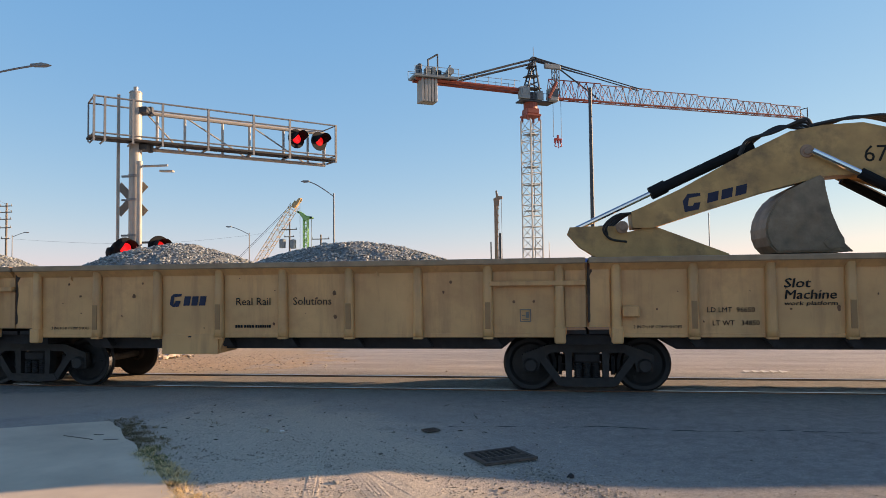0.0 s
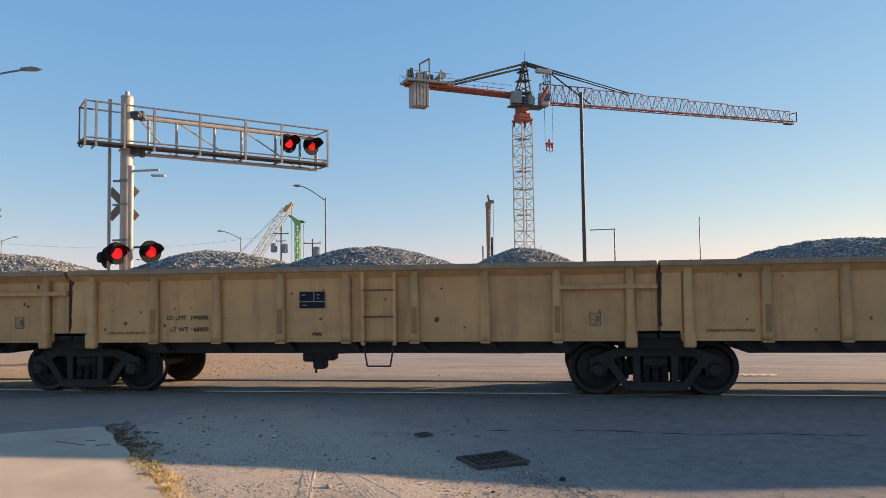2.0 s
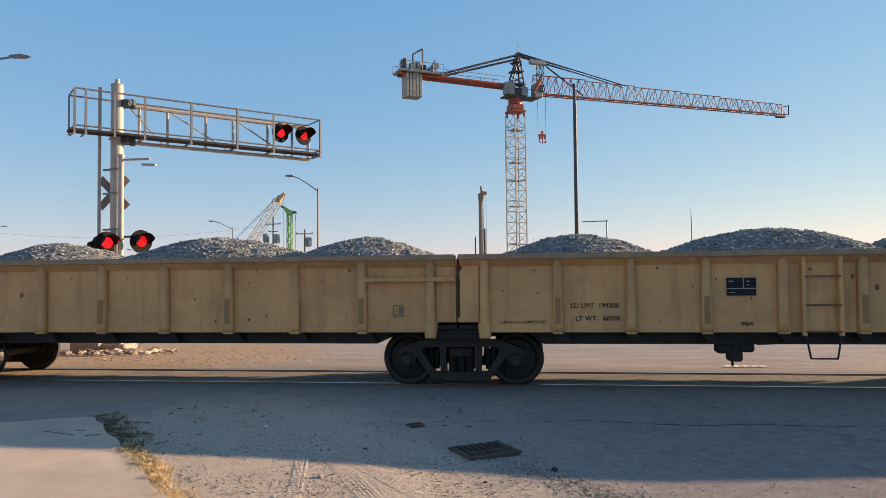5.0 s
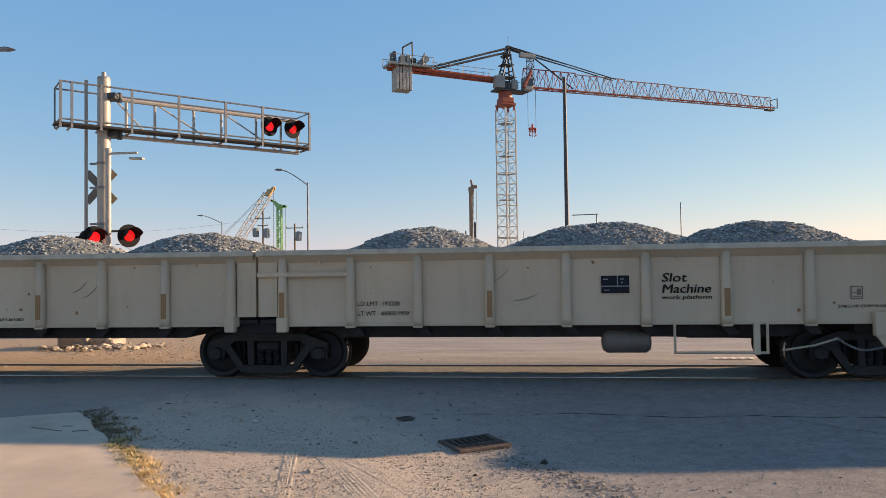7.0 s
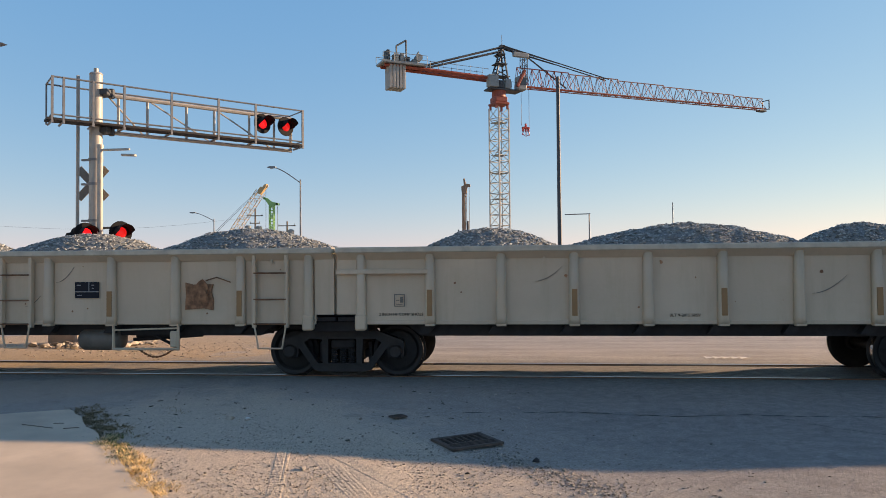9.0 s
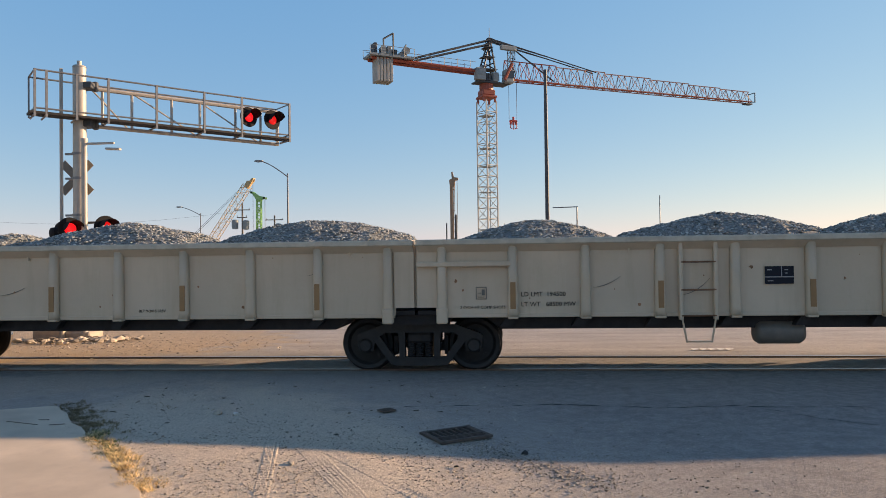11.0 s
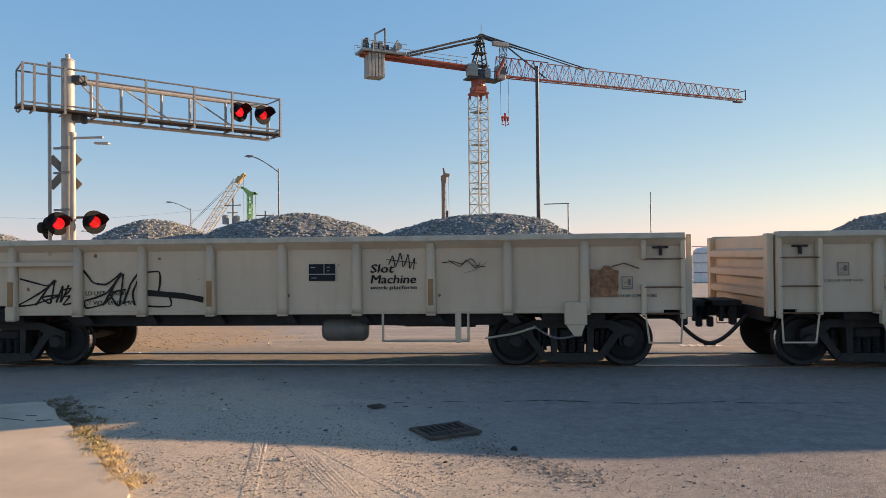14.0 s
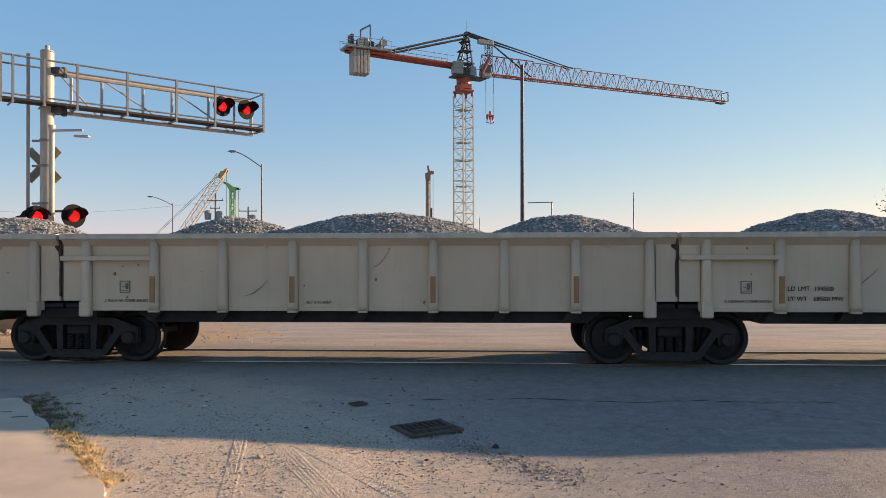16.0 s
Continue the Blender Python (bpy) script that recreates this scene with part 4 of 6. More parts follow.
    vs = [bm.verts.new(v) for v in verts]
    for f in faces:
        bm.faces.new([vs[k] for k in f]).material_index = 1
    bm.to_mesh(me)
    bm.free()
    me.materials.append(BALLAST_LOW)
    return me


USUAL = [(1.9, 2.42, 1.2), (5.0, 2.46, 1.7), (7.7, 2.42, 1.2)]
HEAPS_ONE = {
    0: [(2.0, 2.48, 1.5), (5.4, 2.45, 1.7)],
    1: [(1.6, 2.40, 1.2), (4.06, 2.41, 1.5), (7.1, 2.45, 1.4)],
    2: [(3.3, 2.42, 1.75), (7.0, 2.45, 1.6)],
    3: [(1.8, 2.43, 1.5), (4.7, 2.44, 1.5), (7.47, 2.36, 0.8)],
    4: [(0.75, 2.30, 0.65), (3.4, 2.45, 1.75), (7.0, 2.45, 1.7)],
    5: [(1.96, 2.44, 1.45), (5.5, 2.47, 1.65), (7.65, 2.40, 0.85)],
    6: [(1.25, 2.36, 0.85), (4.0, 2.45, 1.7), (7.1, 2.40, 1.2)],
    9: [(1.17, 2.38, 1.3), (4.25, 2.45, 1.7), (7.6, 2.43, 1.3)],
}
HEAPS_TWO = {
    0: [(2.43, 2.48, 1.2), (5.5, 2.49, 1.6), (8.0, 2.46, 1.4)],
    1: [(2.0, 2.40, 1.2), (5.0, 2.44, 1.4), (7.95, 2.44, 1.35)],
    2: [(3.45, 2.46, 1.8), (7.2, 2.44, 1.75)],
    7: [(2.0, 2.33, 0.6), (4.1, 2.47, 1.75), (7.65, 2.48, 1.75)],
    3: [(2.36, 2.43, 1.05), (5.6, 2.44, 1.85), (8.4, 2.42, 0.9)],
    4: [(1.7, 2.40, 1.2), (4.54, 2.41, 1.3), (7.56, 2.46, 1.5)],
    8: [(2.9, 2.48, 1.5), (6.4, 2.48, 1.85), (8.75, 2.32, 0.6)],
    9: [(2.02, 2.42, 1.2), (5.23, 2.48, 1.6), (7.89, 2.44, 1.2)],
    10: [(0.95, 2.40, 1.2), (4.3, 2.47, 1.75), (7.58, 2.48, 1.7)],
}
HEAPS_THREE = {
    0: [(2.04, 2.45, 0.95), (4.55, 2.53, 1.65), (7.92, 2.48, 1.8)],
    1: [(1.75, 2.30, 0.8), (3.68, 2.41, 1.85), (7.17, 2.42, 1.75)],
    2: [(2.9, 2.47, 1.4), (6.35, 2.50, 2.0), (8.7, 2.36, 0.72)],
    3: [(2.24, 2.40, 1.0), (4.84, 2.46, 1.75), (7.97, 2.41, 1.25)],
}
HEAPS = {1: HEAPS_ONE, 2: HEAPS_TWO, 3: HEAPS_THREE}


def load_at(x, unit, k):
    me = make_ballast(100 * unit + k + 20, L, HEAPS[unit].get(k, USUAL))
    ob = new("ballast_load", me)
    ob.matrix_basis = pose(x, AXIS, 0, 0, 0, 0)
    tagged(ob, "grey crushed-stone ballast heaped in the cream car" if unit > 1 else "grey crushed-stone ballast heaped in the ochre car", "ballast", "ballast loads", "stuff")
    RIDERS.append((ob, x, 0.0, AXIS))


def unit_one():
    """Ochre set: joints run from the front; the last car has the coupler end behind."""
    lts = {-1: ("96650", "34850"), 1: ("194400", "68600"), 3: ("194600", "68400"), 5: ("194300", "68700"), 7: ("194300", "68700"), 9: ("193200", "69800")}
    for k in range(-3, 10):
        x = JOINT[1] - (k + 1) * L
        car, kind = CARS[1, k]
        truck_at(x + L)
        if k == 9:
            truck_at(x + 0.25)
        if k not in (-1, -2):
            load_at(x, 1, k)
        spots(car, 30 + k, 24, False)
        if k == 9:
            bars(car, "mark", [0.05] * 7, 0.19, 0.36, 1.58, BLACKINK, 0.053, 0)
            bars(car, "numb", [0.045] * 6, 0.19, 0.45, 1.33, BLACKINK, 0.052, 0)
            sign(car, "LD LMT  193200", 0.07, 1.40, 1.30)
            sign(car, "LT WT   69800", 0.07, 1.48, 1.08)
            sign(car, "2 INCH HF COMP SHOES", 0.045, 0.32, 1.06)
            placard(car, 3.9, 1.30)
            continue
        rust_stain(car, 40 + k, True)
        stencil(car, 8.45, 1.12, False)
        sign(car, "2 INCH HF COMP SHOES", 0.045, 0.66, 1.02)
        if k == 0:
            logo(car, 2.78, 1.38)
            sign(car, "Real Rail", 0.125, 3.91, 1.40)
            sign(car, "Solutions", 0.125, 4.87, 1.40)
            bars(car, "blt", [0.035] * 3 + [-0.01] + [0.035] * 4 + [-0.01] + [0.03] * 7, 0.045, 3.91, 1.04, BLACKINK, 0.008, 0)
        if k in (-1, 4):
            slot_words(car, 2.76 if k == -1 else 4.85, 1.40)
        if k in lts:
            a, b = lts[k]
            sign(car, "LD LMT  " + a, 0.075, 1.70, 1.25)
            sign(car, "LT WT   " + b, 0.075, 1.77, 1.06)
        if kind == "ladder":
            placard(car, 3.95, 1.42)
            sign(car, "MW", 0.07, 4.15, 0.975)
        if k == -1:
            bm = bmesh.new()
            box(bm, 0.62, -1.52, 1.27, 0.24, 0.12, 0.17, bev=0.02)
            part("junction_box", bm, YELLOW, car)
        if k == 4:
            bars(car, "blt", [], 0.045, 4.2, 1.03, BLACKINK)


def rust_patch(car, u, z, seed):
    """A rusted-through plate with curled flaps of torn sheet and a bent wire."""
    rng = random.Random(seed)

    def ragged(cx, cz, rx, rz, k=14):
        return [(cx + rx * rng.uniform(0.72, 1.08) * math.cos(6.283 * i / k), cz + rz * rng.uniform(0.72, 1.08) * math.sin(6.283 * i / k)) for i in range(k)]

    bm = bmesh.new()
    q = [(-1, -1), (-0.3, -1), (0.4, -0.9), (0.95, -1), (1, -0.2), (0.9, 0.4), (0.98, 0.9), (0.3, 1), (-0.4, 0.93), (-1, 1), (-0.97, 0.2)]
    prism(bm, [(u + 0.23 * a + rng.uniform(-0.012, 0.012), z - 0.05 + 0.21 * b + rng.uniform(-0.012, 0.012)) for a, b in q], -1.472, -1.45)
    plate = part("rust_patch", bm, RUSTPATCH, car, "flaking orange-brown rusted plate")
    for dx, dz, rx, rz, out in ((0.06, 0.10, 0.12, 0.13, 0.045), (-0.05, -0.06, 0.13, 0.10, 0.03), (0.10, -0.08, 0.08, 0.12, 0.06)):
        bm = bmesh.new()
        pts = ragged(u + dx, z + dz, rx, rz, 9)
        vs = prism(bm, pts, -1.478, -1.472)
        for v in vs:
            v.co.y -= out * max(0.0, (v.co.z - z - dz + rz) / (2 * rz))
        part("torn_flap", bm, RUSTPATCH, plate)
    bm = bmesh.new()
    pipe(bm, [(u + 0.12, -1.49, z + 0.20), (u + 0.30, -1.50, z + 0.25), (u + 0.52, -1.48, z + 0.17)], 0.010)
    part("bent_wire", bm, RUST, plate)


def brake_end(car):
    """Hand-brake end of a car: a second ladder, a step frame with a valve plate, a slack chain and the brake gear behind."""
    lad = bmesh.new()
    for u in (8.17, 8.69):
        box(lad, u, -1.515, 1.405, 0.056, 0.09, 1.13, bev=0.008)
    ladder = part("ladder", lad, CREAM, car)
    for z in (0.90, 1.28, 1.69):
        bm = bmesh.new()
        rod(bm, (8.17, -1.555, z), (8.69, -1.555, z), 0.013)
        part("rung", bm, RUST, ladder)
    bm = bmesh.new()
    pipe(bm, [(8.18, -1.54, 0.86), (8.24, -1.54, 0.52), (8.62, -1.54, 0.52), (8.68, -1.54, 0.86)], 0.014)
    part("stirrup", bm, CREAM, ladder)
    bm = bmesh.new()
    pipe(bm, [(5.84, -1.5, 0.92), (5.84, -1.5, 0.50), (6.92, -1.5, 0.50), (6.92, -1.5, 0.92)], 0.022)
    frame_ob = part("step_frame", bm, CREAM, car)
    bm = bmesh.new()
    rod(bm, (5.86, -1.5, 0.80), (6.90, -1.5, 0.83), 0.014)
    part("step_bar", bm, CREAM, frame_ob)
    bm = bmesh.new()
    box(bm, 6.86, -1.52, 0.66, 0.13, 0.05, 0.26, bev=0.02)
    part("valve_plate", bm, CREAM, frame_ob)
    bm = bmesh.new()
    for i in range(22):
        t = i / 21
        c = Vector((6.2 + 0.66 * t, -1.46, 0.52 - 0.15 * math.sin(math.pi * t)))
        rod(bm, c + Vector((-0.017, 0, 0)), c + Vector((0.017, 0, 0.004)), 0.017 if i % 2 else 0.010, 6)
    part("chain", bm, RUST, car, "slack rusty chain under the step")
    bm = bmesh.new()
    box(bm, 6.35, -0.9, 0.70, 0.8, 0.3, 0.16, bev=0.03)
    rod(bm, (5.9, -1.0, 0.60), (7.1, -1.0, 0.68), 0.03)
    rod(bm, (6.2, -1.1, 0.74), (6.6, -1.1, 0.54), 0.025)
    rod(bm, (6.9, -1.0, 0.72), (8.3, -1.0, 0.74), 0.014)
    part("brake_gear", bm, UNDER, car)


def rust_stain(car, seed, flip=False):
    """A ragged rusted-through edge where two cars meet."""
    rng = random.Random(seed)
    edge = [(L - 0.02 - (0.10 if z > 1.8 else 0.035) * rng.uniform(0.3, 1.0), z) for z in (1.12, 1.2, 1.32, 1.45, 1.6, 1.72, 1.8, 1.87, 1.94, 2.0, 2.03)]
    bm = bmesh.new()
    ring = [(L - 0.005, 1.1)] + edge + [(L - 0.005, 2.03)]
    prism(bm, [(L - x, z) for x, z in ring] if flip else ring, -1.481, -1.45)
    part("rust_stain", bm, STAIN, car, "dark ragged rust along the car end")


STAIN = mat("dark_flaking_rust", (0.06, 0.035, 0.025), 0.9, 0, 0.4, 14, 0.5, 40)


def scribble(car, strokes, label):
    """Sprayed strokes: the first carries the rest; each line is smoothed between its corners."""
    first = None
    for line, r in strokes:
        p = [Vector(q) for q in line]
        p = [p[0] * 2 - p[1]] + p + [p[-1] * 2 - p[-2]]
        way = []
        for i in range(1, len(p) - 2):
            for k in range(5):
                t = k / 5
                way.append(0.5 * (2 * p[i] + (p[i + 1] - p[i - 1]) * t * 0.6 + (2 * (p[i + 1] - p[i]) * 1.5 - (p[i + 1] - p[i - 1]) * 0.6) * t * t - (p[i + 1] - p[i]) * t ** 3 + 0.0 * p[i + 2]))
        way.append(p[-2])
        bm = bmesh.new()
        old = None
        for k, c in enumerate(way):
            d = (way[min(k + 1, len(way) - 1)] - way[max(k - 1, 0)])
            d = d.normalized() if d.length > 1e-6 else Vector((1, 0))
            w = Vector((-d.y, d.x)) * r * (1.0 + (0.2 if r < 0.03 else 0.05) * math.sin(k * 0.9))
            cur = [bm.verts.new((q.x, y, q.y)) for q in (c + w, c - w) for y in (-1.4640 - 0.0002 * (k % 3), -1.455)]
            if old:
                bm.faces.new((old[0], cur[0], cur[2], old[2]))
                bm.faces.new((old[0], old[1], cur[1], cur[0]))
                bm.faces.new((old[2], cur[2], cur[3], old[3]))
            old = cur
        if first is None:
            first = part("spray_scrawl", bm, BLACKINK, car, label)
        else:
            part("spray_stroke", bm, BLACKINK, first)


def tag_line(*pts):
    """Corners given in centimetres from the car's lower left."""
    return [(x / 100, z / 100) for x, z in pts]


def unit_white(unit, count, tail):
    lts = {(2, 0): ("193200", "69800 MW"), (2, 2): ("194500", "68500 MW"), (2, 4): ("194500", "68500 MW"), (2, 6): ("194500", "68500 MW"), (2, 8): ("194400", "68600 MW"), (3, 0): ("195200", "69800 MW"), (3, 2): ("194500", "68500 MW"), (3, 4): ("194500", "68500 MW")}
    for k in range(count):
        x = JOINT[unit] - (k + 1) * L
        car, kind = CARS[unit, k]
        truck_at(x)
        if k == 0:
            truck_at(x + L - (0.05 if unit == 2 else 0.2))
        load_at(x, unit, k)
        spots(car, 60 + 20 * unit + k, 14, True)
        if unit == 3 and k:
            rust_stain(car, k)
        if not (tail and k == count - 1):
            stencil(car, 0.92, 1.16, True) if k else stencil(car, 8.82 if unit == 2 else 9.95, 1.24, True)
            sign(car, "2 INCH HF COMP SHOES", 0.045, 0.68 if k else (8.64 if unit == 2 else 9.78), 1.02 if k else 1.12, GREYINK)
        if (unit, k) in lts:
            a, b = lts[(unit, k)]
            sign(car, "LD LMT  " + a, 0.07, 1.60, 1.20)
            sign(car, "LT WT   " + b, 0.07, 1.60, 1.05)
        if k == 0:
            placard(car, 5.31 if unit == 2 else 5.2, 1.36 if unit == 2 else 1.40)
            slot_words(car, 6.18 if unit == 2 else 6.15, 1.32)
            rust_patch(car, 9.68, 1.38, unit)
        elif kind == "ladder":
            placard(car, 5.16 if unit == 2 else 5.05, (1.31 if k == 4 else 1.35) if unit == 2 else 1.42)
        if kind == "end" and k:
            bars(car, "mark", [], 0.2, 1.55, 1.66, BLACKINK)
            bars(car, "numb", [], 0.2, 1.57, 1.34, BLACKINK)
            sign(car, "LD LMT  96650", 0.065, 1.57, 1.20)
            sign(car, "LT WT   34850 MW", 0.065, 1.57, 1.06)
            placard(car, 3.72, 1.40)
            slot_words(car, 5.81, 1.36)
            stencil(car, -0.53, 1.42, True)
            sign(car, "2 INCH HF COMP SHOES", 0.037, -0.73, 1.33, GREYINK)
            for u in (0.2, 8.72):
                bm = bmesh.new()
                box(bm, u, -1.52, 1.33, 0.24, 0.12, 0.17, bev=0.02)
                part("junction_box", bm, CREAM, car)
            bm = bmesh.new()
            for a, b, c, d in ((0, 0.24, 0, 0.012), (0, 0.24, 0.218, 0.23), (0, 0.012, 0, 0.23), (0.228, 0.24, 0, 0.23), (0.07, 0.17, 0.17, 0.19)):
                prism(bm, [(2.78 + a, 1.42 + c), (2.78 + b, 1.42 + c), (2.78 + b, 1.42 + d), (2.78 + a, 1.42 + d)], -1.463, -1.455)
            part("clearance_plate", bm, BLACKINK, car)
            sign(car, "C", 0.08, 2.87, 1.47)
        if unit == 2 and k == 9:
            logo(car, 3.75, 1.42)
            sign(car, "Real Rail", 0.125, 4.92, 1.44)
            sign(car, "Solutions", 0.125, 5.91, 1.44)
            bars(car, "blt2", [0.03] * 3 + [-0.01] + [0.03] * 6 + [-0.01] + [0.03] * 4, 0.045, 4.92, 1.02, BLACKINK, 0.008, 0)
        if kind == "plain" and k != 9:
            sign(car, "BLT 9-2015 SRSV" if unit == 2 else "BLT 5-15 SRSV", 0.045, 5.04 if unit == 2 else 3.85, 1.0)
        if unit == 2 and k == 4:
            rust_patch(car, 7.25, 1.38, 9)
            brake_end(car)
        if unit == 3 and k == 0:
            scribble(car, [
                (tag_line((52, 147), (94, 136), (112, 144), (86, 125), (49, 105), (74, 106), (119, 121)), 0.012),
                (tag_line((78, 105), (96, 129), (109, 145), (103, 109), (88, 117), (115, 121)), 0.012),
                (tag_line((112, 109), (123, 136), (119, 109), (133, 137)), 0.012),
                (tag_line((123, 129), (137, 132), (125, 119), (135, 120), (123, 106), (137, 108)), 0.011),
                (tag_line((157, 160), (172, 141), (193, 137), (219, 155), (197, 125), (160, 112), (162, 100), (189, 106), (205, 121)), 0.013),
                (tag_line((189, 104), (213, 145), (222, 153), (216, 104), (201, 122), (227, 129)), 0.013),
                (tag_line((222, 106), (234, 137), (252, 160), (238, 125), (242, 104)), 0.012),
                (tag_line((246, 155), (280, 157), (280, 127), (252, 122), (257, 104), (298, 102), (296, 119)), 0.012),
                (tag_line((256, 124), (290, 121), (320, 118), (352, 112)), 0.045),
            ], "loose black spray-paint scrawl")
            scribble(car, [
                (tag_line((644, 164), (650, 178), (654, 160), (662, 182), (666, 160), (674, 180), (676, 158), (684, 174), (682, 156)), 0.006),
                (tag_line((640, 172), (688, 166)), 0.005),
            ], "small thin spray-paint scrawl beside the lettering")
            scribble(car, [
                (tag_line((726, 166), (742, 168), (754, 164), (770, 172), (778, 162), (792, 160)), 0.005),
                (tag_line((736, 170), (752, 160), (762, 170), (776, 158), (784, 166)), 0.005),
            ], "faint thin scrawl on the panel")


def excavator():
    """Tracked excavator with its arm folded forward along the car tops."""
    ex = thing("excavator", "dull yellow tracked excavator with folded arm riding on the car", "excavator", at=at_train(0))
    bm = bmesh.new()
    prism(bm, [(0.40, 2.62), (0.36, 2.52), (0.55, 2.30), (0.85, 2.10), (2.9, 2.08), (2.95, 2.13), (1.75, 2.62), (1.35, 2.52), (1.15, 2.62), (0.7, 2.63)], -0.2, 0.2)
    part("stick", bm, EXC_Y, ex)
    bm = bmesh.new()
    low = [(1.42, 2.58), (1.75, 2.58), (2.6, 2.85), (3.6, 3.15), (4.4, 3.34), (4.95, 3.36), (5.6, 3.1), (6.4, 2.6)]
    up = [(6.9, 2.75), (6.1, 3.6), (5.6, 4.02), (5.0, 4.18), (4.4, 4.16), (3.9, 4.08), (3.2, 3.75), (2.2, 3.21), (1.40, 2.84)]
    prism(bm, low + up, -0.27, 0.27)
    boom = part("boom", bm, EXC_Y, ex)
    bm = bmesh.new()
    lathe(bm, [(0.01, -0.31), (0.05, -0.31), (0.06, -0.29), (0.10, -0.29), (0.11, -0.27), (0.11, 0.29), (0.01, 0.30)], "y", 16, (4.15, 0, 3.75))
    lathe(bm, [(0.01, -0.33), (0.05, -0.33), (0.06, -0.31), (0.10, -0.30), (0.10, 0.32), (0.01, 0.33)], "y", 16, (1.25, 0, 2.6))
    part("pivot_pin", bm, RIG_BROWN, boom)
    bm = bmesh.new()
    rod(bm, (1.85, 0, 3.22), (3.4, 0, 3.92), 0.088, 12)
    rod(bm, (1.75, 0, 3.17), (2.0, 0, 3.29), 0.11, 12)
    part("stick_cylinder", bm, BLACK, ex)
    bm = bmesh.new()
    rod(bm, (0.5, 0, 2.60), (1.85, 0, 3.22), 0.042, 10)
    part("piston_rod", bm, CHROME, ex)
    for s in (-1, 1):
        bm = bmesh.new()
        rod(bm, (4.2, s * 0.36, 3.74), (5.1, s * 0.36, 3.25), 0.05, 10)
        part("piston_rod", bm, CHROME, ex)
        bm = bmesh.new()
        rod(bm, (4.9, s * 0.36, 3.36), (6.2, s * 0.36, 2.6), 0.09, 12)
        part("boom_cylinder", bm, BLACK, ex)
    def bend(pts, n=6):
        p = [Vector(q) for q in pts]
        p = [p[0] * 2 - p[1]] + p + [p[-1] * 2 - p[-2]]
        out = []
        for i in range(1, len(p) - 2):
            for k in range(n):
                t = k / n
                out.append(0.5 * (2 * p[i] + (p[i + 1] - p[i - 1]) * t + (2 * p[i - 1] - 5 * p[i] + 4 * p[i + 1] - p[i + 2]) * t * t + (3 * p[i] - p[i - 1] - 3 * p[i + 1] + p[i + 2]) * t ** 3))
        return out + [p[-2]]

    for k, o in enumerate((-0.2, -0.1, 0.02, 0.14)):
        w = 0.05 * (k - 1.5)
        for pts, r in (
            ([(3.2 + w, o, 3.74), (3.35 + w, o, 3.98), (3.75 + w, o, 4.16 + w), (4.15, o, 4.24 - w * 0.5), (4.35 + w, o, 4.16)], 0.026),
            ([(4.3 + w, o, 4.17), (4.6, o, 4.24), (4.95 + w, o, 4.31 + w * 0.6), (5.5, o, 4.27), (6.0, o, 3.95 + w)], 0.026),
            ([(4.3, o, 4.14), (3.4, o, 3.79), (2.3, o, 3.22), (1.6, o, 2.90 + w * 0.4), (1.25 + w, o - 0.1, 2.80), (1.02 + w, o - 0.12, 2.60), (1.12 + w, o - 0.05, 2.42), (1.4 + w, o, 2.36)], 0.02),
        ):
            bm = bmesh.new()
            pipe(bm, bend(pts), r, 7)
            part("hydraulic_hose", bm, RUBBER, ex)
    bm = bmesh.new()
    outer = [(3.46, 2.13), (3.36, 2.24), (3.31, 2.38), (3.30, 2.52), (3.33, 2.68), (3.40, 2.84), (3.50, 2.98), (3.64, 3.10), (3.80, 3.18), (4.0, 3.28), (4.14, 3.34), (4.20, 3.28), (4.23, 3.0), (4.28, 2.74), (4.36, 2.52), (4.46, 2.34), (4.47, 2.22), (4.40, 2.13)]
    prism(bm, [(x + 0.14, z) for x, z in outer], -0.45, 0.45)
    es = [e for e in bm.edges if abs(e.verts[0].co.y - e.verts[1].co.y) < 0.01]
    bmesh.ops.bevel(bm, geom=es, offset=0.03, segments=2, affect="EDGES")
    bucket = part("bucket", bm, BUCKET, ex)
    bm = bmesh.new()
    prism(bm, [(4.28, 2.28), (4.44, 2.42), (4.58, 2.34), (4.58, 2.2), (4.36, 2.18)], -0.475, -0.44)
    part("side_cutter", bm, BUCKET, bucket)
    for y in (-0.4, -0.2, 0, 0.2, 0.4):
        bm = bmesh.new()
        prism(bm, [(4.52, 2.14), (4.72, 2.13), (4.6, 2.26)], y - 0.04, y + 0.04)
        part("bucket_tooth", bm, BUCKET, bucket)
    # house, cab, counterweight and tracks; unseen rear cut short to fit its shadow
    bm = bmesh.new()
    box(bm, 6.85, 0, 2.6, 1.9, 2.4, 0.6, bev=0.08)
    part("engine_house", bm, EXC_Y, ex)
    bm = bmesh.new()
    prism(bm, [(5.5, 2.2), (7.0, 2.2), (7.0, 3.4), (6.0, 3.4), (5.55, 2.9)], -1.35, -0.4)
    cab = part("cab", bm, EXC_Y, ex)
    bm = bmesh.new()
    prism(bm, [(5.68, 2.95), (6.85, 2.95), (6.85, 3.3), (6.08, 3.3)], -1.36, -1.34)
    part("cab_window", bm, GLASS, cab)
    bm = bmesh.new()
    pipe(bm, [(5.35, -1.3, 2.25), (5.1, -1.3, 2.3), (5.1, -1.3, 3.0), (5.3, -1.3, 3.1)], 0.025)
    pipe(bm, [(5.1, -1.3, 2.62), (5.35, -1.3, 2.62)], 0.02)
    box(bm, 5.3, -1.25, 2.45, 0.25, 0.2, 0.35, bev=0.02)
    part("hand_rail", bm, STEEL_D, ex)
    bm = bmesh.new()
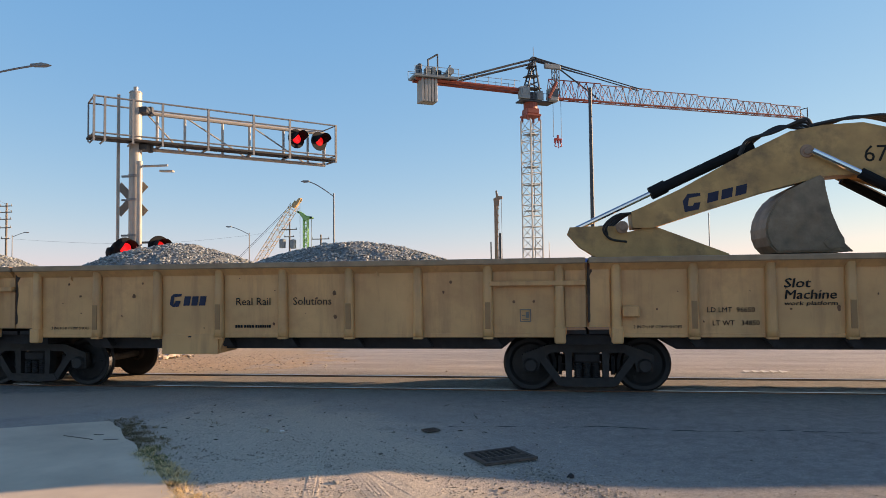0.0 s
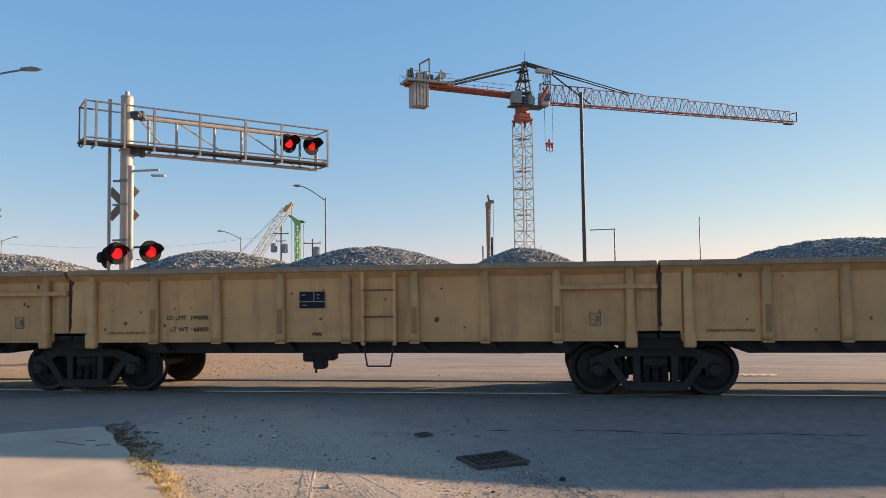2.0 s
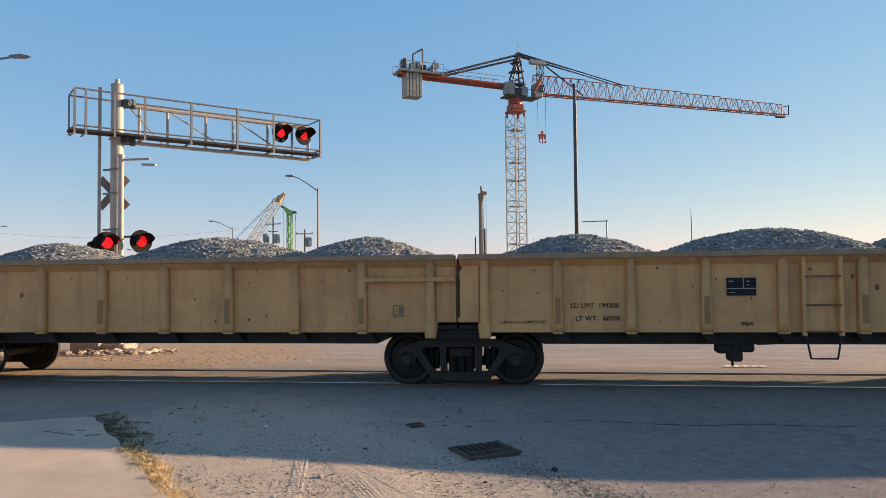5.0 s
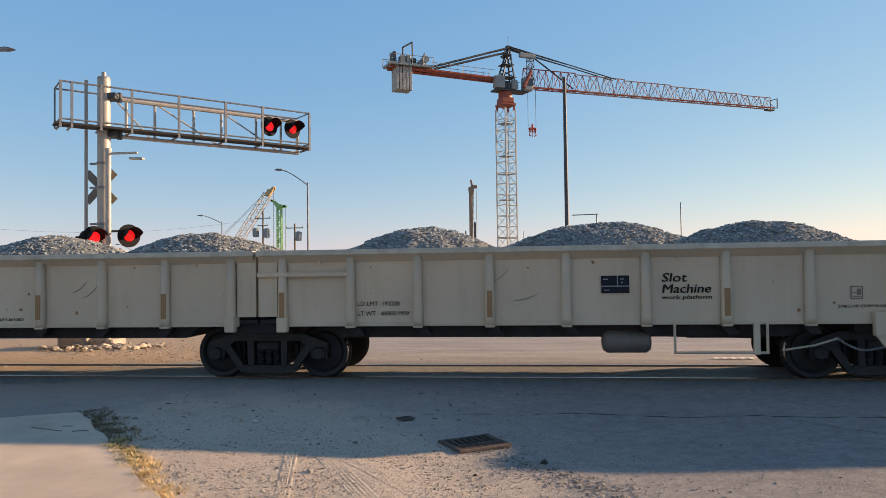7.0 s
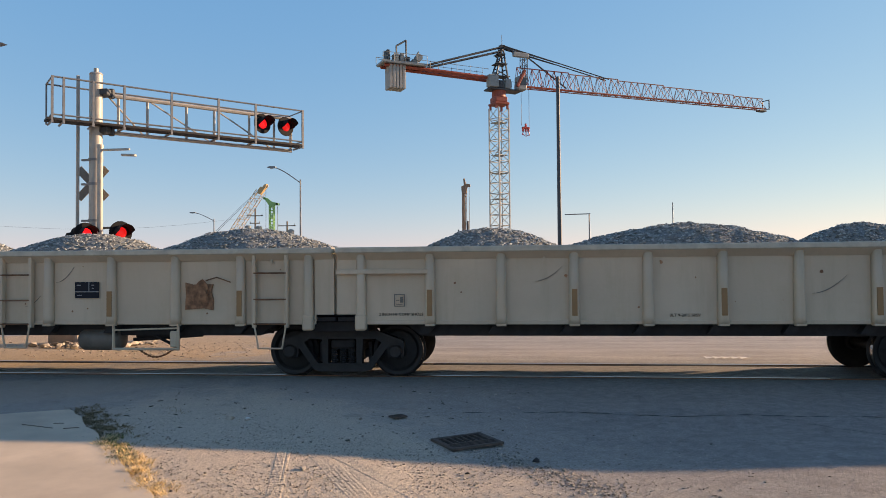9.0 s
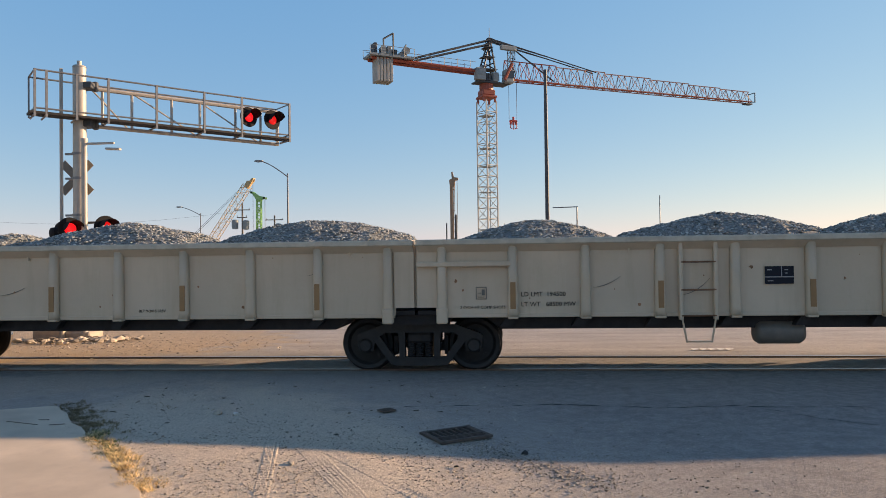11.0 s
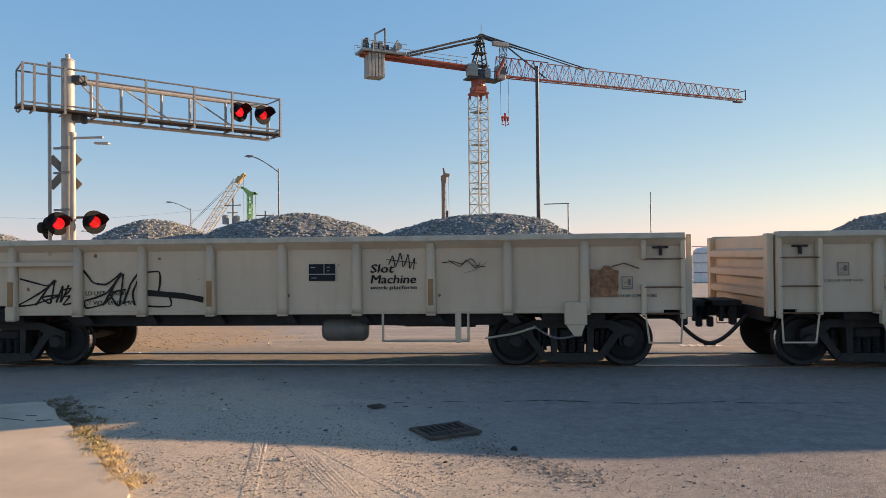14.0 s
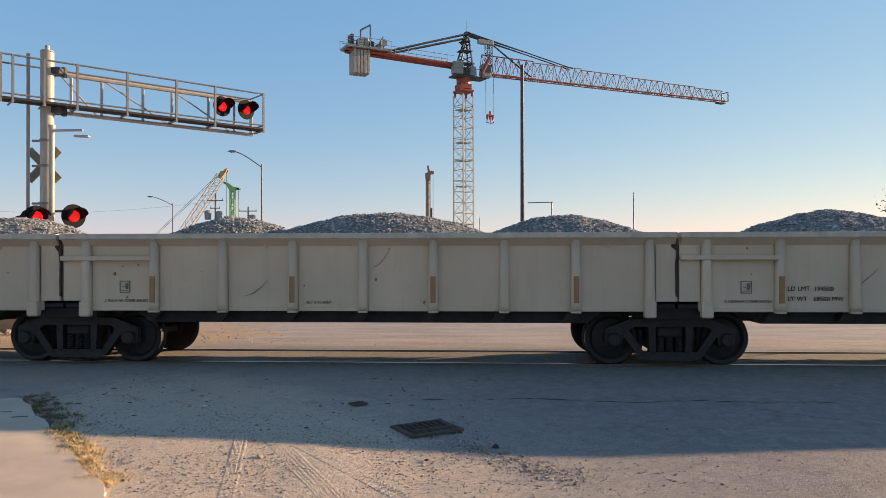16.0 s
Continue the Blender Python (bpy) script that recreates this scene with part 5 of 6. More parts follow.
    prism(bm, [(7.6, 2.3), (8.0, 2.4), (8.0, 2.85), (7.6, 2.9)], -1.1, 1.1)
    part("counterweight", bm, EXC_Y, ex)
    for s in (-1, 1):
        bm = bmesh.new()
        prism(bm, [(5.4, 1.4), (5.6, 1.05), (9.2, 1.05), (9.45, 1.4), (9.2, 1.85), (5.6, 1.85)], s * 1.0 - 0.3, s * 1.0 + 0.3)
        part("crawler_track", bm, UNDER, ex)
    bm = bmesh.new()
    box(bm, 7.4, 0, 2.0, 1.6, 1.6, 0.6)
    part("slew_ring", bm, UNDER, ex)
    o = new("lettering", letters("67", 0.27, BLACKINK))
    o.parent, o.location = boom, (4.98, -0.272, 3.55)
    bm = bmesh.new()
    prism(bm, [(2.25, 2.82), (2.47, 2.86), (2.50, 2.98), (2.4, 2.97), (2.38, 2.92), (2.3, 2.92), (2.32, 3.05), (2.5, 3.08), (2.5, 3.13), (2.3, 3.12), (2.22, 3.0)], -0.273, -0.268)
    for k in range(3):
        o = 2.6 + 0.22 * k
        prism(bm, [(o, 2.96 + 0.05 * k), (o + 0.17, 3.0 + 0.05 * k), (o + 0.19, 3.16 + 0.05 * k), (o + 0.02, 3.12 + 0.05 * k)], -0.273, -0.268)
    part("logo_badge", bm, BLUEINK, boom)
    RIDERS.append((ex, 0.0, 0.0, AXIS))


unit_one()
unit_white(2, 11, True)
unit_white(3, 6, False)
excavator()


# ---- crossing signal ----
def signal_light(parent, at, facing, lit):
    """A round backboard with a hooded red lens; facing is a turn about z, zero looks towards -y."""
    m = Matrix.Translation(at) @ Matrix.Rotation(radians(facing), 4, "Z")
    bm = bmesh.new()
    lathe(bm, [(0.02, 0.02), (0.27, 0.02), (0.28, 0.0), (0.27, -0.015), (0.02, -0.015)], "y", 28)
    lathe(bm, [(0.05, 0.22), (0.13, 0.20), (0.16, 0.02)], "y", 20)
    bmesh.ops.transform(bm, matrix=m, verts=bm.verts)
    head = part("signal_head", bm, BLACK, parent, "round black flasher with hooded red lens")
    bm = bmesh.new()
    n = 14
    a0, a1 = radians(-10), radians(190)
    ring = []
    for y, r, cut in ((-0.012, 0.175, -0.25), (-0.18, 0.185, 0.0), (-0.36, 0.195, 0.45)):
        row = []
        for i in range(n + 1):
            a = a0 + cut + (a1 - a0 - 2 * cut) * i / n
            row.append((r * math.cos(a), y, r * math.sin(a)))
        ring.append(row)
    for k in (0, 0.012):
        vs = [[bm.verts.new((x * (1 - k * 3), y, z * (1 - k * 3))) for x, y, z in row] for row in ring]
        for p, q in zip(vs, vs[1:]):
            for i in range(n):
                bm.faces.new((p[i], p[i + 1], q[i + 1], q[i]))
    bmesh.ops.transform(bm, matrix=m, verts=bm.verts)
    part("hood", bm, BLACK, head)
    bm = bmesh.new()
    lathe(bm, [(0.01, -0.07), (0.07, -0.06), (0.115, -0.04), (0.14, -0.014)], "y", 24)
    bmesh.ops.transform(bm, matrix=m, verts=bm.verts)
    part("lens", bm, RED_LIT if lit else RED_DIM, head, "glowing red lens", smooth=True)
    return head


def crossing_signal():
    sg = thing("crossing_signal", "weathered aluminium railway crossing signal mast with cantilever arm and red flashers", "crossing signal", at=pose(-10.25, 4.95, -0.02))
    e = Vector((0.729, 0.685, 0))
    nrm = Vector((0.685, -0.729, 0))

    def P(s, z, off=0.0):
        return e * s + nrm * off + Vector((0, 0, z))

    bm = bmesh.new()
    rod(bm, (0, 0, 0.1), (0, 0, 6.62), 0.155, 48, 0.15)
    rod(bm, (0, 0, 6.62), (0, 0, 6.66), 0.16, 48, 0.14)
    part("mast", bm, ALU, sg, "thick dull aluminium mast", smooth=False)
    bm = bmesh.new()
    rod(bm, (0, 0, 6.64), (0, 0, 6.78), 0.055, 12)
    part("finial", bm, ALU, sg)
    for z in (3.0, 3.9, 4.5):
        bm = bmesh.new()
        lathe(bm, [(0.15, z - 0.03), (0.172, z - 0.03), (0.172, z + 0.03), (0.15, z + 0.03)], "z", 32)
        box(bm, -0.25, -0.02, z, 0.2, 0.05, 0.05)
        part("clamp_band", bm, GALV, sg)
    bm = bmesh.new()
    rod(bm, (-0.44, -0.05, 0.1), (-0.44, -0.05, 6.6), 0.048, 4)
    part("side_pole", bm, ALU, sg, "slim galvanised square pole")
    bm = bmesh.new()
    rod(bm, (0.27, -0.25, 0.1), (0.27, -0.25, 4.75), 0.065, 28)
    rod(bm, (0.27, -0.25, 4.75), (0.27, -0.25, 4.83), 0.08, 28)
    part("light_pole", bm, ALU, sg, "pale painted post")
    bm = bmesh.new()
    box(bm, 0.65, -0.25, 4.70, 0.75, 0.06, 0.05, bev=0.01)
    box(bm, 0.78, -0.28, 4.60, 0.35, 0.12, 0.05, Matrix.Rotation(radians(3), 4, "Y"), bev=0.01)
    part("bracket_arm", bm, ALU, sg)
    # cantilever
    zt, zb = 6.33, 5.34
    for z, off, r, mt, nm in ((6.18, -0.15, 0.055, ALU, "truss_chord"), (zb - 0.10, -0.15, 0.05, ALU, "truss_chord"), (zt, 0.42, 0.022, GALV, "hand_rail"), (zt, -0.45, 0.022, GALV, "hand_rail"), (zb + 0.10, 0.42, 0.02, GALV, "hand_rail")):
        bm = bmesh.new()
        lo = 0.15 if nm == "truss_chord" else -1.02
        rod(bm, P(lo, z, off), P(5.38 if nm != "truss_chord" else 5.3, z, off), r, 8)
        part(nm, bm, mt, sg)
    bm = bmesh.new()
    for o in (0.38, 0.22, 0.06):
        c = P(2.12, zb, o)
        box(bm, 0, 0, 0, 6.5, 0.13, 0.05, Matrix.Translation(c) @ Matrix.Rotation(math.atan2(e.y, e.x), 4, "Z"))
    part("walkway", bm, STEEL_D, sg, "dark grated walkway")
    for s in (-1.02, -0.78, -0.14, 0.56, 1.70, 2.92, 3.96, 5.38):
        bm = bmesh.new()
        rod(bm, P(s, zb - 0.10, 0.42), P(s, zt + 0.02, 0.42), 0.036, 4)
        rod(bm, P(s, zb - 0.05, 0.44), P(s, zb - 0.05, -0.2), 0.03, 4)
        part("rail_post", bm, GALV, sg)
    for s in (-1.02, 5.38):
        bm = bmesh.new()
        for z in (zt, zb + 0.1):
            rod(bm, P(s, z, 0.42), P(s, z, -0.45), 0.02, 6)
        rod(bm, P(s, zb, -0.45), P(s, zt, -0.45), 0.025, 4)
        part("end_rail", bm, GALV, sg)
    ss = [0.55, 1.25, 2.25, 3.0, 4.0, 4.75, 5.28]
    for s in ss:
        bm = bmesh.new()
        rod(bm, P(s, zb - 0.10, -0.15), P(s, 6.18, -0.15), 0.035, 6)
        part("truss_post", bm, ALU, sg)
    for a, b in ((0.3, 1.15), (1.3, 2.9), (3.05, 4.65)):
        bm = bmesh.new()
        rod(bm, P(a, 6.16, -0.15), P(b, zb - 0.08, -0.15), 0.022, 6)
        part("truss_brace", bm, ALU, sg)
    for z in (6.18, zb - 0.10):
        bm = bmesh.new()
        box(bm, 0.16, 0.1, z, 0.34, 0.34, 0.16, Matrix.Rotation(0, 4, "Z"), bev=0.02)
        box(bm, 0.3, 0.18, z, 0.12, 0.12, 0.24, bev=0.02)
        part("arm_clamp", bm, CR_DARK, sg)
    for s, lit in ((4.31, True), (5.02, False)):
        c = P(s, 5.90, 0.05)
        signal_light(sg, c, 55, lit)
        bm = bmesh.new()
        rod(bm, c + Vector((0, 0.15, 0)), P(s, 6.16, -0.15), 0.025, 6)
        part("light_bracket", bm, CR_DARK, sg)
    signal_light(sg, (-0.08, -0.28, 2.66), 54, True)
    signal_light(sg, (0.82, -0.28, 2.68), 54, False)
    signal_light(sg, (-0.62, 0.15, 2.58), 150, False)
    bm = bmesh.new()
    rod(bm, (-0.03, -0.12, 2.8), (0.82, -0.12, 2.82), 0.028, 6)
    rod(bm, (-0.62, 0.0, 2.6), (-0.1, 0.0, 2.6), 0.028, 6)
    part("light_bracket", bm, CR_DARK, sg)
    for a in (45, -45):
        bm = bmesh.new()
        box(bm, 0, 0, 0, 1.05, 0.012, 0.2, Matrix.Translation((-0.22, 0.22 + 0.004 * (a > 0), 3.95)) @ Matrix.Rotation(radians(a), 4, "Y"))
        part("crossbuck_blade", bm, SIGN_BACK, sg, "dull unpainted back of the crossbuck board")
    bm = bmesh.new()
    box(bm, -0.55, -0.15, 0.16, 0.7, 0.7, 0.36, bev=0.03)
    box(bm, 0.1, 0, 0.08, 0.62, 0.62, 0.2, bev=0.03)
    box(bm, 0, 0, 0.2, 0.45, 0.45, 0.05)
    part("foundation", bm, FOUND, sg, "low concrete footing")


crossing_signal()


# ---- cranes and masts ----
def lattice(bm, p0, p1, side, up, w, h, n, r, rb, tri=False):
    """An open frame of chords and braces between p0 and p1."""
    p0, p1 = Vector(p0), Vector(p1)
    side, up = Vector(side).normalized(), Vector(up).normalized()
    corners = [(-w / 2, 0), (w / 2, 0), (0, h)] if tri else [(-w / 2, -h / 2), (w / 2, -h / 2), (w / 2, h / 2), (-w / 2, h / 2)]

    def C(t, k):
        a, b = corners[k % len(corners)]
        return p0.lerp(p1, t) + side * a + up * b

    for k in range(len(corners)):
        rod(bm, C(0, k), C(1, k), r, 5)
    for i in range(n):
        a, b = i / n, (i + 1) / n
        for k in range(len(corners)):
            if i % 2:
                rod(bm, C(a, k), C(b, k + 1), rb, 4)
            else:
                rod(bm, C(a, k + 1), C(b, k), rb, 4)
            rod(bm, C(a, k), C(a, k + 1), rb, 4)


JIB = mat("faded_pink_jib_paint", (0.46, 0.27, 0.22), 0.55, 0, 0.2, 2)


def tower_crane():
    cr = thing("tower_crane", "tower crane with pale lattice mast and long red jib", "tower crane", at=pose(-2.05, 90, -0.02))
    bm = bmesh.new()
    d = Vector((1, 1, 0)).normalized()
    lattice(bm, (0, 0, 0), (0, 0, 24.6), (1, 1, 0), (-1, 1, 0), 2.0, 2.0, 16, 0.11, 0.055)
    part("mast", bm, CR_WHITE, cr, "pale square lattice mast")
    bm = bmesh.new()
    for z in (6, 11.5, 15.2, 17.8, 22.5):
        box(bm, 0, 0, z, 1.7, 1.7, 0.1, Matrix.Rotation(radians(45), 4, "Z"))
    rod(bm, (0.35, -0.5, 1), (0.35, -0.5, 24), 0.05, 4)
    rod(bm, (0.0, -0.6, 1), (0.0, -0.6, 24), 0.05, 4)
    part("mast_ladder", bm, CR_GREY, cr)
    e = Vector((0.874, 0.486, 0))
    n = Vector((0.486, -0.874, 0))
    turn = Matrix.Rotation(math.atan2(e.y, e.x), 4, "Z")

    def P(s, z, off=0.0):
        return e * s + n * off + Vector((0, 0, z))

    def obox(bm, s, off, z, ls, lo, lz, bev=0.0):
        return box(bm, s, -off, z, ls, lo, lz, turn, bev)

    bm = bmesh.new()
    obox(bm, 0, 0, 25.8, 1.9, 1.9, 0.8, 0.1)
    obox(bm, 0, 0, 25.2, 2.3, 2.3, 0.3, 0.05)
    for k in (-1, 1):
        for j in (-1, 1):
            obox(bm, 0.9 * k, 0.9 * j, 24.9, 0.25, 0.25, 0.9)
    rod(bm, (0, 0, 26.2), (0, 0, 27.2), 1.0, 16)
    part("slew_ring", bm, CR_RED, cr, "red slewing ring and collar")
    bm = bmesh.new()
    obox(bm, 0.6, 0.2, 27.2, 5.2, 2.0, 0.22, 0.03)
    for k in range(7):
        rod(bm, P(-2.0 + 0.85 * k, 27.3, 1.3), P(-2.0 + 0.85 * k, 28.3, 1.3), 0.035, 4)
    rod(bm, P(-2.0, 28.3, 1.3), P(3.1, 28.3, 1.3), 0.035, 4)
    part("machinery_deck", bm, CR_DARK, cr)
    for ss0, off, z, ls, lo, lz, mt in ((-1.5, 1.0, 28.2, 1.5, 1.0, 1.7, CR_GREY), (-0.2, 0.7, 27.9, 0.8, 1.0, 1.1, CR_DARK), (0.9, 0.9, 28.0, 0.9, 0.9, 1.3, CR_GREY), (-0.6, 0.2, 29.4, 0.7, 0.7, 0.6, CR_GREY)):
        bm = bmesh.new()
        obox(bm, ss0, off, z, ls, lo, lz, 0.06)
        obox(bm, ss0, off + lo / 2 + 0.02, z + lz * 0.15, ls * 0.7, 0.05, lz * 0.45)
        part("control_cabinet", bm, mt, cr)
    bm = bmesh.new()
    obox(bm, 3.0, 1.1, 28.2, 1.4, 1.3, 2.0, 0.15)
    cab = part("operator_cab", bm, CR_GREY, cr)
    bm = bmesh.new()
    obox(bm, 3.1, 1.77, 28.45, 1.0, 0.05, 1.1)
    part("cab_window", bm, GLASS, cab)
    bm = bmesh.new()
    rod(bm, P(2.0, 27.6, 1.9), P(3.3, 30.0, 1.9), 0.22, 6)
    part("stair", bm, CR_RED, cr)
    bm = bmesh.new()
    for a, b in ((-1.3, 0.9), (1.3, 0.9), (-1.3, -0.9), (1.3, -0.9)):
        rod(bm, P(a, 27.4, b), P(0.6, 33.6, b * 0.3), 0.13, 5)
    for z, q in ((29.2, 1.0), (31.0, 0.7), (32.4, 0.4)):
        rod(bm, P(-q, z, q * 0.8), P(q, z + 1.0, q * 0.5), 0.08, 4)
        rod(bm, P(q, z, q * 0.8), P(-q, z + 1.0, q * 0.5), 0.08, 4)
        obox(bm, 0.2, 0, z, 2.2 * q + 0.3, 1.6, 0.08)
    obox(bm, 0.6, 0, 33.6, 0.7, 0.7, 0.5)
    rod(bm, P(0.6, 33.8), P(0.6, 35.4), 0.04, 4)
    part("tower_head", bm, CR_DARK, cr, "dark braced tower head")
    bm = bmesh.new()
    obox(bm, 3.4, 0.5, 32.6, 2.6, 0.5, 0.7, 0.1)
    part("winch_housing", bm, CR_GREY, cr)
    # jib in alternating red and white sections
    cuts = [3.0, 12.0, 21.0, 30.0, 38.0, 45.0, 51.6]
    for k, (a, b) in enumerate(zip(cuts, cuts[1:])):
        bm = bmesh.new()
        za, zb = 28.0 + 0.6 * a / 51.6, 28.0 + 0.6 * b / 51.6
        hh = 2.9 - 1.2 * a / 51.6
        lattice(bm, P(a, za), P(b, zb), n, (0, 0, 1), 1.4, hh, max(4, int((b - a) / 1.15)), 0.085, 0.05, tri=True)
        part("jib_section", bm, CR_RED if k == 0 else JIB, cr)
    bm = bmesh.new()
    rod(bm, P(3, 27.9, 0.7), P(51.6, 28.55, 0.7), 0.11, 4)
    part("jib_rail", bm, CR_RED, cr)
    bm = bmesh.new()
    pipe(bm, [P(51.0, 28.45, 0.7), P(52.3, 28.6, 0.7), P(52.3, 30.2, 0.7), P(52.3, 30.2, -0.7), P(52.3, 28.6, -0.7), P(51.0, 28.45, -0.7)], 0.08, 5)
    obox(bm, 51.2, 0, 28.3, 1.6, 0.9, 0.25, 0.03)
    part("jib_tip", bm, CR_DARK, cr, "open frame with rope sheave at the jib end")
    bm = bmesh.new()
    for o in (0.75, -0.75):
        rod(bm, P(-1.5, 28.7, o), P(-17.6, 29.0, o), 0.26, 4)
    for s in range(-17, -1, 2):
        rod(bm, P(s, 29.0, 0.75), P(s, 29.0, -0.75), 0.1, 4)
    part("counter_jib", bm, CR_RED, cr, "red counter-jib girder")
    bm = bmesh.new()
    for o in (0.95, -0.95):
        rod(bm, P(-2, 29.9, o), P(-17.9, 30.1, o), 0.035, 4)
        for s in range(-17, -2, 2):
            rod(bm, P(s, 29.0, o), P(s, 30.1, o), 0.03, 4)
    part("hand_rail", bm, CR_GREY, cr)
    bm = bmesh.new()
    obox(bm, -14.8, 0, 29.3, 6.3, 3.0, 0.3)
    for o in (1.5, -1.5):
        rod(bm, P(-18.0, 30.5, o), P(-11.7, 30.5, o), 0.04, 4)
        for s in (-18.0, -16.4, -14.8, -13.2, -11.7):
            rod(bm, P(s, 29.3, o), P(s, 30.5, o), 0.04, 4)
    part("machinery_platform", bm, CR_GREY, cr)
    for ss0, off, z, ls, lo, lz, mt in ((-16.9, -0.2, 30.3, 0.5, 1.4, 1.7, CR_DARK), (-15.9, 0.5, 30.0, 0.7, 1.1, 1.15, CR_GREY), (-15.1, 0.5, 30.05, 0.6, 1.1, 1.25, CR_GREY), (-14.3, 0.4, 29.9, 0.7, 1.0, 0.9, CR_DARK), (-13.2, 0.5, 29.75, 0.9, 0.9, 0.6, CR_GREY)):
        bm = bmesh.new()
        obox(bm, ss0, off, z, ls, lo, lz, 0.08)
        for k in range(3):
            obox(bm, ss0, off + lo / 2 + 0.02, z - lz * 0.3 + k * lz * 0.3, ls * 0.8, 0.05, 0.06)
        part("winch_cabinet", bm, mt, cr)
    bm = bmesh.new()
    pipe(bm, [P(-15.6, 30.5, 0), P(-15.6, 31.9, 0), P(-14.2, 32.8, 0)], 0.12, 6)
    pipe(bm, [P(-14.2, 32.8, 0), P(-14.2, 30.5, 0)], 0.12, 6)
    part("davit", bm, CR_DARK, cr)
    bm = bmesh.new()
    rod(bm, P(-12.7, 30.3, 0.3), P(-12.7, 30.3, 1.2), 0.48, 14)
    rod(bm, P(-12.9, 30.6, 0.4), P(-12.5, 31.3, 0.4), 0.12, 6)
    part("cable_drum", bm, CR_GREY, cr)
    for k in range(5):
        bm = bmesh.new()
        obox(bm, -16.7 + 0.47 * k, 0, 27.5, 0.40, 2.0, 3.2, 0.05)
        part("counterweight_slab", bm, CONC_BLOCK, cr, "pale concrete counterweight slab")
    for o in (0.4, -0.4):
        for z, s, z2 in ((33.6, -11.5, 29.6), (33.0, -11.3, 29.3), (33.7, 19, 30.6), (33.5, 10.0, 32.1)):
            bm = bmesh.new()
            rod(bm, P(0.6, z, o), P(s, z2, o), 0.09, 5)
            part("pendant_bar", bm, CR_DARK, cr)
    bm = bmesh.new()
    rod(bm, P(4.5, 32.8), P(11.5, 28.6), 0.12, 5)
    part("pendant_bar", bm, CR_DARK, cr)
    bm = bmesh.new()
    lattice(bm, P(4.2, 28.5), P(4.2, 33.0), e, n, 0.8, 0.8, 5, 0.05, 0.035)
    part("access_tower", bm, CR_DARK, cr)
    bm = bmesh.new()
    for s in (3.7, 5.0):
        rod(bm, P(s, 22.4), P(s, 28.0), 0.03, 4)
    part("hoist_rope", bm, CR_DARK, cr)
    bm = bmesh.new()
    obox(bm, 4.4, 0, 22.1, 1.2, 0.4, 0.28, 0.05)
    for k in (3.95, 4.4, 4.85):
        obox(bm, k, 0, 21.9, 0.2, 0.4, 0.7, 0.05)
    obox(bm, 4.4, 0, 22.5, 0.25, 0.3, 0.5, 0.05)
    pipe(bm, [P(4.0, 21.6), P(3.85, 21.1), P(4.2, 21.0)], 0.07, 5)
    pipe(bm, [P(4.9, 21.6), P(5.0, 21.1), P(4.65, 21.0)], 0.07, 5)
    rod(bm, P(4.45, 21.6), P(4.45, 20.8), 0.07, 5)
    part("hook_block", bm, HOOK_RED, cr, "red double-sheave hook block")


tower_crane()


def street_lamp(x, y, top, hx, hz, r=0.09):
    lp = thing("street_lamp", "tall slim galvanised street lamp with curved arm", "street lamp", "street lamps", at=pose(x, y, -0.02))
    bm = bmesh.new()
    rod(bm, (0, 0, 0), (0, 0, top), r, 10, r * 0.6)
    part("pole", bm, GALV, lp)
    bm = bmesh.new()
    dz = hz - top
    pts = [(hx * t, 0, top - 0.25 + (dz + 0.25) * (1.25 * t - 0.25 * t ** 3 if t < 1 else 1.0)) for t in [i / 8 for i in range(9)]]
    pipe(bm, pts, r * 0.45, 6)
    part("arm", bm, GALV, lp)
    s = 1 if hx > 0 else -1
    bm = bmesh.new()
    k = max(0.55, abs(hx) * 0.28)
    prism(bm, [(hx - s * 0.1, hz + 0.06), (hx + s * k * 0.6, hz + 0.09), (hx + s * k, hz), (hx + s * k * 0.6, hz - 0.07), (hx - s * 0.1, hz - 0.03)], -0.17, 0.17)
    part("lamp_head", bm, GALV, lp, "flat grey lamp head")


street_lamp(-15.95, 40, 8.46, -2.0, 9.42)
street_lamp(-35.95, 70, 7.85, -2.4, 8.62)
street_lamp(-28.3, 20, 12.6, 3.1, 12.74, 0.11)
street_lamp(-76.5, 80, 9.0, 2.0, 9.35)
street_lamp(-62.0, 95, 5.6, -2.2, 6.4)


def plain_pole(name, x, y, h, r, label, category, material=GALV):
    po = thing(name, label, category, at=pose(x, y, -0.02))
    bm = bmesh.new()
    rod(bm, (0, 0, 0), (0, 0, h), r, 10, r * 0.75)
    part("pole", bm, material, po)
    return po


p = plain_pole("light_pole", 2.94, 35, 14.2, 0.15, "tall plain grey-green steel pole", "pole", CR_DARK)
bm = bmesh.new()
rod(bm, (0, 0, 0), (0, 0, 0.5), 0.22, 12)
part("base_flange", bm, GALV, p)
plain_pole("flag_pole", 22.1, 90, 10.6, 0.09, "thin bare steel pole beyond the road", "pole")
plain_pole("flag_pole", 0.2, 70, 6.0, 0.05, "short thin bare steel pole", "pole")
t_pole = plain_pole("sign_pole", 7.45, 60, 7.0, 0.09, "slim pole with a long side arm", "pole")
bm = bmesh.new()
rod(bm, (-2.4, 0, 6.95), (0.1, 0, 7.0), 0.05, 6)
part("arm", bm, GALV, t_pole)


